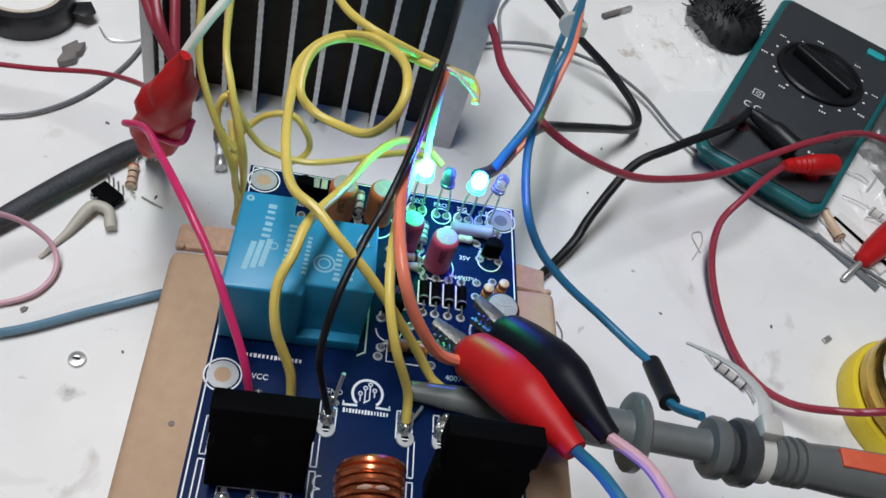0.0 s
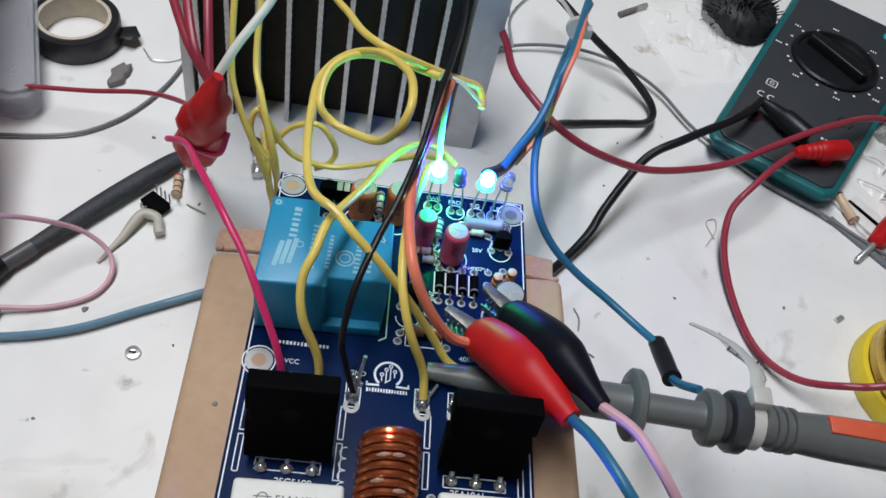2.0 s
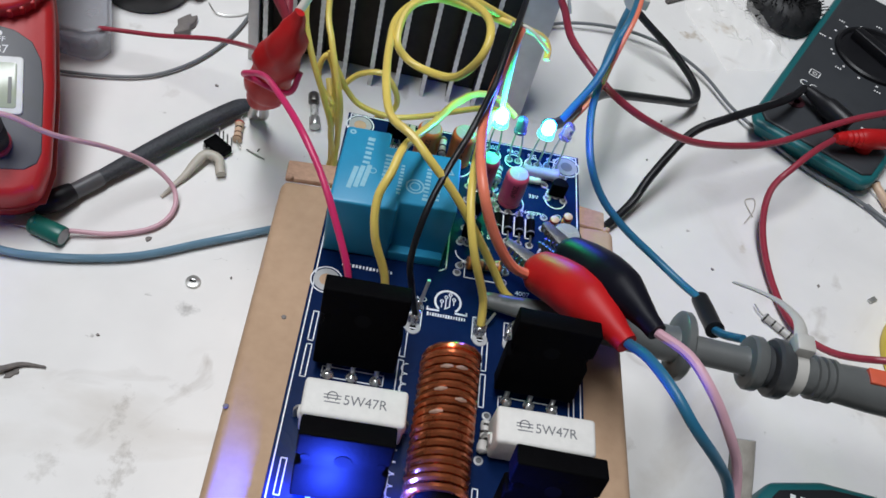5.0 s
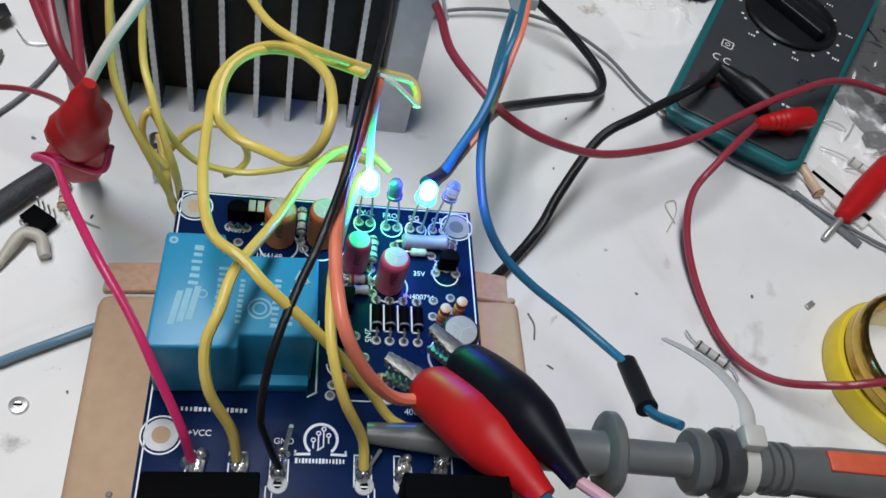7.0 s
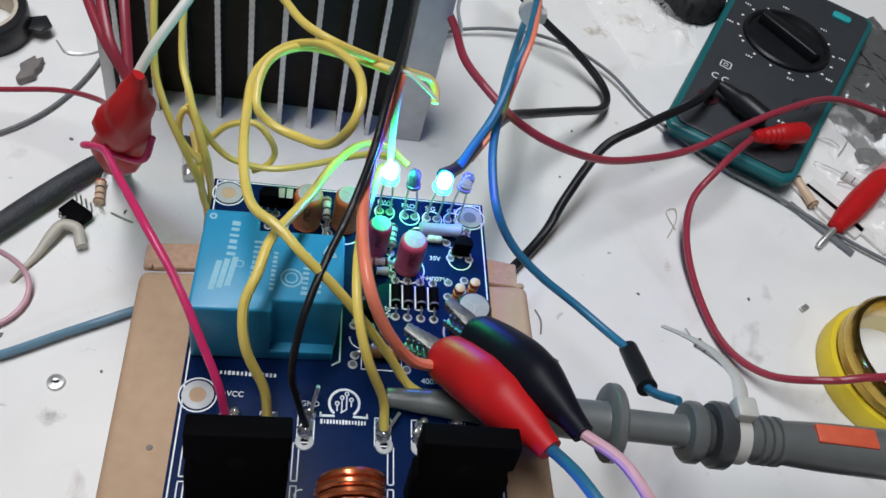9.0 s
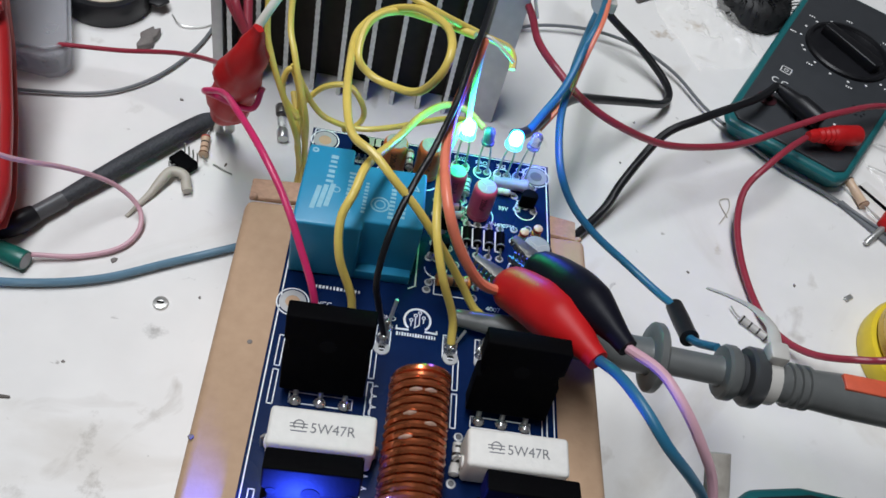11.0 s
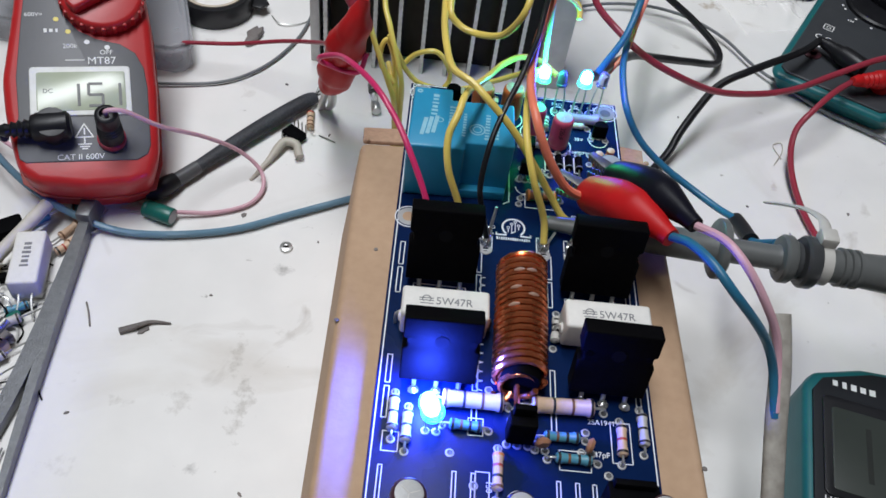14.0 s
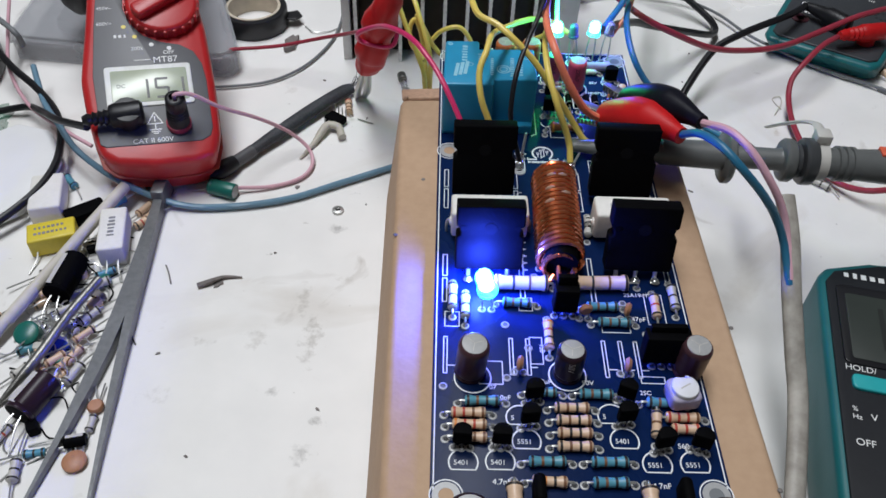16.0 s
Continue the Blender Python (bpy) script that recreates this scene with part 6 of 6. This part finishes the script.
for k, pts in enumerate((((-133, -58, 0.4), (-131, -62, 0.5), (-129, -67, 0.4)), ((66, 10, 0.4), (67.5, 6, 0.5), (67, 1, 0.4)), ((-103, 108, 0.6), (-98, 102, 1.2), (-90, 104, 0.6), (-84, 110, 0.5)), ((120, 46, 0.6), (125, 54, 1), (126, 60, 0.6), (122, 58, 0.5), (124, 50, 0.6)), ((-70, 33, 0.5), (-66, 31, 0.8), (-63, 30, 0.5)))):
    tagged(part("wire_offcut", tube(pts, 0.18 if k == 3 else 0.3, 5, 5), TIN if k in (2, 4) else (WAX if k == 3 else DIRT)), "thin snipped wire end on the bench", "offcut")

# ---- heap of spare parts ----
tz = thing("tweezers", -142, -28, 0, "pair of grey steel tweezers lying open on the bench", "tweezers")
for ex, ey, bend, wide in ((-8.0, -125, -1.3, 2.6), (10.5, -127, 0.2, 0.6)):
    b = bmesh.new()
    d = Vector((ex, ey, 0))
    n = 14
    side = Vector((-d.y, d.x, 0)).normalized()
    prev = None
    for i in range(n + 1):
        t = i / n
        c = d * t + side * (-bend * 3.0 * math.sin(math.pi * t)) + Vector((0, 0, 0))
        hgt = 6.0 * (1 - 0.6 * t) + 0.4
        th = 2.4 * (1 - t) ** 0.8 + 0.9 + wide * math.sin(math.pi * min(1, t * 1.05)) ** 1.2
        q = [b.verts.new(c + side * th * 0.5 * s + Vector((0, 0, zz))) for s, zz in ((-1, 0.3), (1, 0.3), (1, hgt), (-1, hgt))]
        if prev:
            for j in range(4):
                b.faces.new((prev[j], prev[(j + 1) % 4], q[(j + 1) % 4], q[j]))
        else:
            b.faces.new(q[::-1])
        prev = q
    b.faces.new(prev)
    part("arm", b, STEEL, tz, "flat brushed steel arm")
part("tweezer_joint", box(0, 5, 0.3, 5, 12, 9.5, 0.6), STEEL, tz)
wr = thing("cement_resistor", -153.2, -49, 0.2, "white ceramic block resistor on the heap of spare parts", "resistor", yaw=-99 + 20)
part("block", box(0, 0, 1, 22, 9.6, 9, 0.9, 3), CERAMIC, wr)
part("printed_value", bars(-6, -1.5, 10.02, 11, 2.8, 6, None, seed=50), INK, wr, smooth=0)
for dy in (-2, 2):
    part("lead", tube([(11, dy, 4), (14, dy, 3), (19, dy * 1.4, 0.6)], 0.4, 6, 4), TIN, wr)
yb = thing("film_capacitor", -176, -49, 0, "yellow box film capacitor lying on the bench", "capacitor", yaw=20)
part("case", box(0, 0, 0.4, 17, 10, 8, 0.8, 3), YELLOWBOX, yb)
part("printed_value", bars(-6, -2, 8.42, 12, 1.4, 8, bars(-6, 1, 8.42, 11, 1.3, 7, None, seed=51), seed=52), INK, yb, smooth=0)
for s in (-1, 1):
    part("lead", tube([(s * 6, -5, 3), (s * 7, -8, 1.5), (s * 8 - 2, -13, 0.5)], 0.35, 6, 4), TIN, yb)
tagged(part("white_block", turn(box(0, 0, 0.2, 12, 20, 9, 1.0, 3), Matrix.Translation((-184.6, -29, 0)) @ Matrix.Rotation(radians(14), 4, "Z")), CERAMIC), "plain white ceramic block on the bench", "block")
tagged(part("black_block", turn(box(0, 0, 0.2, 15, 7, 5.5, 0.8, 2), Matrix.Translation((-169, -34.5, 0)) @ Matrix.Rotation(radians(35), 4, "Z")), BLACK), "small black transistor block in the heap", "block")


def loose_cap(x0, y0, x1, y1, r, mat, label, z=0.0):
    th = thing("capacitor", (x0 + x1) / 2, (y0 + y1) / 2, z, label, "capacitor", yaw=math.degrees(math.atan2(y1 - y0, x1 - x0)), group="loose capacitors")
    L = math.hypot(x1 - x0, y1 - y0)
    part("can", lathe([(0, -L / 2), (r * 0.92, -L / 2), (r, -L / 2 + 0.4), (r, L / 2 - 2), (r * 0.94, L / 2 - 1.6), (r, L / 2 - 1.2), (r, L / 2 - 0.3), (r * 0.9, L / 2)], 22, (0, 0, r), (1, 0, r)), mat, th)
    part("seal", lathe([(r * 0.9, 0), (r * 0.6, 0.15), (0, 0.15)], 20, (L / 2, 0, r), (L / 2 + 3, 0, r)), BLACK, th)
    part("stripe", box(0, -r * 0.35, 2 * r - r * 0.08, L * 0.8, r * 0.5, 0.16), GREYRES, th)
    for s in (-1, 1):
        part("lead", tube([(L / 2, s * 1.4, r), (L / 2 + 4, s * 2, r * 0.8), (L / 2 + 11, s * 3 + 1, 0.6)], 0.32, 6, 4), TIN, th)


loose_cap(-163.7, -60.1, -165.6, -77.8, 4.8, BLACK, "black capacitor lying on the heap of spare parts")
loose_cap(-156, -112.5, -161, -126, 4.9, DARKCAP, "dark purple-grey capacitor lying on the bench")
loose_cap(-138.8, -132.1, -145, -133.6, 2.0, BLACK, "tiny black capacitor between the tweezer arms")
for x, y, r, m, lab, tl in ((-159.4, -97.7, 4.6, BLUEDISC, "blue ceramic disc capacitor on the heap", 50), (-140.3, -139.4, 3.7, DISC, "orange-brown ceramic disc capacitor on the bench", 0), (-139.8, -120, 2.6, DISC, "small orange ceramic disc on the bench", 0)):
    th = thing("disc_capacitor", x, y, 0.2, lab, "capacitor", yaw=30, rx=tl)
    part("disc", lathe([(0, 0), (r * 0.8, 0.1), (r, 0.9), (r, 1.6), (r * 0.8, 2.3), (0, 2.5)], 22), m, th)
    if tl:
        part("pale_rim", lathe([(r * 1.03, 0.8), (r * 1.06, 1.2), (r * 1.06, 1.7), (r * 0.98, 2.0)], 22), CERAMIC, th)
    for s in (-1, 1):
        part("lead", tube([(s * 1.2, r * 0.9, 1.2), (s * 1.6, r + 4, 1), (s * 2.4, r + 8, 0.5)], 0.28, 6, 3), TIN, th)
tagged(part("green_capacitor", turn(lathe([(3.4, 0), (4.2, 0.6), (4.2, 5.4), (3.4, 6)], 20), Matrix.Translation((-169.6, -92.8, 0.2)) @ Matrix.Rotation(radians(20), 4, "X")), GREENCAP), "dark green round capacitor on the heap", "capacitor")
sk2 = part("plastic_stick", tube([(-190, -118, 2.2), (-178, -88, 4.5), (-166, -55, 7), (-155, -25, 9)], 2.3, 10, 5), WOODSTICK)
tagged(sk2, "off-white plastic stick lying across the heap", "stick")
tagged(part("steel_pick", tube([(-171, -121, 0.8), (-166, -113, 4), (-161, -103, 6.5), (-156, -88, 8.5), (-150, -74, 10)], 1.5, 10, 6, radii=lambda t: 0.35 + 0.75 * min(1, 3 * t)), JAWSTEEL), "dark bent steel pick lying over the spare parts", "pick")
rnd = random.Random(21)
for a, m, bd in (((-173.3, -80.5, -167.6, -75.5), BEIGE, (K, GB)), ((-155.1, -87.7, -149.8, -81.3), GREYRES, (K, K, K)), ((-155.1, -71.7, -149.8, -68.2), GREYRES, (K, K)), ((-156.1, -106.9, -151, -97.4), BEIGE, (GB, K, GB)), ((-187.8, -88.9, -183, -84.1), BEIGE, (K, RB, K)),
                 ((-139.3, -129.3, -139.2, -123.2), GREYRES, (K, K)), ((-156.2, -137.7, -149.7, -136.6), TEAL, (K, K, K)), ((-166.5, -134.2, -163.5, -127.6), GREYRES, (K, RB, K)), ((-156.2, -146.8, -157.3, -139.5), GREYRES, (K, K, K)), ((-184.1, -12.3, -178.6, -18.4), TEAL, (K, K)),
                 ((-150, -33, -146, -26), BEIGE, (GB, GB)), ((-147, -36, -143, -30), BEIGE, (GB, K)), ((-156, -66, -150, -62), TEAL, (K, K)), ((-164, -84, -158, -80), GREYRES, (K, K)), ((-172, -100, -166, -97), TEAL, (K, K)), ((-165, -104, -160, -108), BEIGE, (K, GB)), ((-152, -112, -149, -104), GREYRES, (K, K)), ((-162, -30, -157, -24), TEAL, (K,)), ((-150, -20, -143, -18), TEAL, (GB, GB)), ((-176, -66, -170, -62), GREYRES, (K,)), ((-159, -90, -154, -92), GREYRES, (K, K)), ((-170, -110, -166, -105), GREYRES, (K, K)), ((-154, -96, -149, -90), BEIGE, (GB, K)), ((-158, -101, -152, -104), BEIGE, (GB, K, GB)), ((-160, -106, -155, -101), BEIGE, (GB, GB)), ((-157, -112, -153, -107), BEIGE, (K, GB)), ((-168, -72, -172, -77), BEIGE, (GB,)), ((-149, -40, -145, -35), BEIGE, (K, RB, GB))):
    loose_resistor(*a, m, bd, rnd.uniform(1.3, 1.9), z=0.05 + rnd.uniform(0, 1.6) if -172 < a[0] < -149 and -110 < a[1] < -60 else 0.05, lead=rnd.uniform(7, 13), label="loose striped resistor in the heap of spare parts")
for k in range(70):
    x, y = -160 + rnd.gauss(0, 8.5), -84 + rnd.gauss(0, 24)
    L, a = rnd.uniform(6, 18), rnd.uniform(0, 6.28)
    if x > -146 + (y + 28) * 0.02:
        x = -150 - rnd.random() * 8
    h = rnd.uniform(0.4, 5)
    tagged(part("lead_offcut", tube([(x, y, 0.5), (x + L * 0.3 * math.cos(a), y + L * 0.3 * math.sin(a), h), (x + L * 0.7 * math.cos(a + 0.4), y + L * 0.7 * math.sin(a + 0.4), h * 0.8), (x + L * math.cos(a), y + L * math.sin(a), 0.5)], 0.28, 5, 4), TIN if k % 4 else BLACK), "snipped component lead in the heap", "offcut", group="lead offcuts")
for k in range(16):
    x, y = -160 + rnd.gauss(0, 6), -80 + rnd.gauss(0, 22)
    x = min(x, -152)
    tagged(part("small_component", turn(slab(rounded(rnd.uniform(3, 6), rnd.uniform(2.5, 4.5), 0.8, 2), 0, rnd.uniform(2, 4), 0.3), Matrix.Translation((x, y, 0.1)) @ Matrix.Rotation(rnd.uniform(0, 6), 4, "Z")), (BLACK, GREYRES, BEIGE, BLACK, GREENCAP, DIRT)[k % 6]), "small loose component in the heap", "component", group="loose components")

# ---- right of the board ----
mg = thing("magnifier", 190.5, -6.5, 0, "round glass magnifier with a brass ring on a yellow base", "magnifier")
part("base", lathe([(20.5, 0), (26, 0), (26.5, 1), (26.5, 6), (25.4, 8), (21, 8.6), (20.5, 7), (20.5, 1)], 52, hollow=True), YELLOWPLASTIC, mg, "yellow plastic base ring")
part("brass_ring", lathe([(20.6, 8), (23.4, 8.4), (24.2, 10), (23.6, 12), (24.2, 13), (24, 16.4), (22.8, 18), (21.4, 18), (20.4, 16), (20.2, 10)], 52, hollow=True), BRASS, mg, "shiny stepped brass ring")
part("lens", lathe([(20.3, 12), (20.3, 12.8), (15, 14.4), (9, 15.6), (0, 16.2)], 40), LENSGLASS, mg, "clear domed lens").visible_shadow = False
part("hub", lathe([(5, 0.2), (5, 5), (4, 6), (0, 6)], 20, (8, -6, 0), (8, -6, 1)), BLACK, mg, "dark knob under the lens")
rc = thing("test_clip", 181, 48, 0, "red test clip with a silver tip lying on the bench", "test clip")
ax = Vector((44, 41, 0)).normalized()
part("tip", lathe([(0.5, 0), (1.3, 1), (1.3, 14)], 12, (0, 0, 1.6), tuple(ax * 16 + Vector((0, 0, 3.4)))), TIN, rc, "bare silver tip")
part("boot", lathe([(1.8, 0), (3.2, 1), (4.6, 10), (5.2, 22), (4.8, 40), (4, 50)], 18, tuple(ax * 12 + Vector((0, 0, 3.6))), tuple(ax * 60 + Vector((0, 0, 5.4)))), REDRUB, rc, "red vinyl boot")
br = thing("brush_head", 160, 193, 0, "black bristle brush head on the bench", "brush")
b = lathe([(17, 0), (18, 2), (17, 9), (12, 13), (0, 14)], 28)
for v in b.verts:
    v.co += Vector((noise.noise(v.co * 0.4), noise.noise(v.co * 0.4 + Vector((5, 0, 0))), 0)) * 1.6
part("core", b, BRISTLE, br)
hb = None
for k in range(240):
    a, e = random.uniform(0, 6.28), random.uniform(0, 1.2)
    d = Vector((math.cos(a) * math.cos(e), math.sin(a) * math.cos(e), math.sin(e)))
    hb = merge(hb, tube([d * 11 + Vector((0, 0, 2)), d * random.uniform(18, 22) + Vector((0, 0, 1.5))], 0.3, 4, 0))
part("bristles", hb, BRISTLE, br, smooth=0)
# crumpled clear bags
def bag(x, y, w, h, seed, label, lift=9):
    g = bmesh.new()
    bmesh.ops.create_grid(g, x_segments=34, y_segments=34, size=0.5)
    for v in g.verts:
        p = Vector((v.co.x * 5, v.co.y * 5, seed))
        edge = min(1, 4 * (0.5 - max(abs(v.co.x), abs(v.co.y))) + 0.1)
        v.co = Vector((v.co.x * w + 4 * noise.noise(p), v.co.y * h + 4 * noise.noise(p + Vector((4, 0, 0))), 0.6 + lift * edge * (0.5 + 0.5 * noise.noise(p) + 0.35 * noise.noise(p * 3))))
        v.co.z = max(0.4, v.co.z)
    turn(g, Matrix.Translation((x, y, 0)) @ Matrix.Rotation(radians(20), 4, "Z"))
    ob = part("plastic_bag", g, BAGFILM, smooth=180)
    ob.visible_shadow = False
    return tagged(ob, label, "plastic bag")


bag(134, 172, 42, 60, 3.0, "crumpled clear plastic bag on the bench")
bag(225, 96, 60, 78, 8.0, "crumpled clear plastic bag with parts in it", 14)
for k, (x, y, w, h, rz) in enumerate(((192, 70, 8, 34, 40), (201, 66, 7, 40, 38), (186, 58, 3, 30, 42))):
    tagged(part("paper_strip", turn(box(0, 0, 0.2, w, h, 1.4, 0.3), Matrix.Translation((x, y, 0)) @ Matrix.Rotation(radians(rz), 4, "Z")), (CERAMIC, CERAMIC, GREYWIRE)[k]), "pale strip lying beside the multimeter", "strip")
loose_resistor(206, 88, 213, 82, GREYRES, (K, K, K), 1.8, lead=12, label="striped resistor inside the clear bag")
for k in range(10):
    x, y, a = 212 + random.uniform(-12, 16), 92 + random.uniform(-20, 22), random.uniform(0, 6.28)
    tagged(part("lead_offcut", tube([(x, y, 1), (x + 5 * math.cos(a), y + 5 * math.sin(a), 2.5), (x + 13 * math.cos(a), y + 13 * math.sin(a), 1)], 0.35, 5, 3), TIN), "bare component lead in the clear bag", "offcut", group="lead offcuts")
for k in range(5):
    tagged(part("black_component", turn(box(0, 0, 0.3, 9, 6, 4, 0.6), Matrix.Translation((222 + 6 * k, 100 - 9 * k + 4 * (k % 2), 0)) @ Matrix.Rotation(k * 1.3, 4, "Z")), BLACK), "black component in the clear bag", "component", group="parts in the bag")
sr = part("silver_offcut", turn(box(0, 0, 0.2, 4, 2, 0.8, 0.3), Matrix.Translation((167, 20, 0)) @ Matrix.Rotation(0.6, 4, "Z")), TIN)
tagged(sr, "small bent metal offcut beside the magnifier", "offcut")
bag(250, 128, 78, 130, 14.0, "crumpled dark antistatic bag beside the multimeter", 16)
bpy.data.objects["plastic_bag.002"].data.materials[0] = DARKFILM
bag(-234, 18, 30, 26, 19.0, "crumpled green plastic film beside the tape roll", 8)
bpy.data.objects["plastic_bag.003"].data.materials[0] = GREENFILM
bt = thing("tape_roll", -281, 52, 0, "large roll of black tape with a tan core", "tape roll")
part("tape", lathe([(38, 0), (44, 0), (45, 1), (45, 9), (44, 10), (38.5, 10), (38, 9)], 52, hollow=True), TAPE, bt)
part("core", lathe([(37.9, 0.4), (37.9, 9), (36.4, 9.4), (36, 2), (0, 2)], 48), TAPECORE, bt, "tan cardboard core")
tr = thing("terminal_strip", 27.8, 137.5, 0, "red-brown terminal board on a black leg beside the heat sink", "terminal strip")
part("leg", box(0, 0, 0, 4, 2.4, 22, 0.4), BLACKRUB, tr)
part("terminal_board", box(-6, 6, 22.05, 36, 14, 3, 0.4), BROWNBODY, tr, "red-brown laminate board")
for k in range(3):
    part("rivet", lathe([(1.6, 25), (1.5, 25.8), (0, 26)], 12, (-16 + 9 * k, 6, 0), (-16 + 9 * k, 6, 1)), TIN, tr)
tagged(part("grey_pin", tube([(98.9, 181.3, 1.4), (113.6, 192.2, 1.4)], 1.3, 8, 3), DIRT), "short grey metal pin lying on the bench", "pin")
tb = thing("cable_tie", 52, 76, 66, "white nylon tie bundling the blue wires", "cable tie")
part("band", turn(lathe([(3.2, -1.2), (3.9, -1.2), (3.9, 1.2), (3.2, 1.2)], 20), Matrix.Rotation(radians(75), 4, "X")), NYLON, tb)
part("tail", tube([(-2, 2, 2), (-8, 6, 6), (-16, 8, 4), (-22, 4, -3), (-20, -2, -10)], 1.0, 8, 5, flat=0.4), NYLON, tb)
part("head", box(2.5, -1, -2, 4, 3.6, 4, 0.6), NYLON, tb)
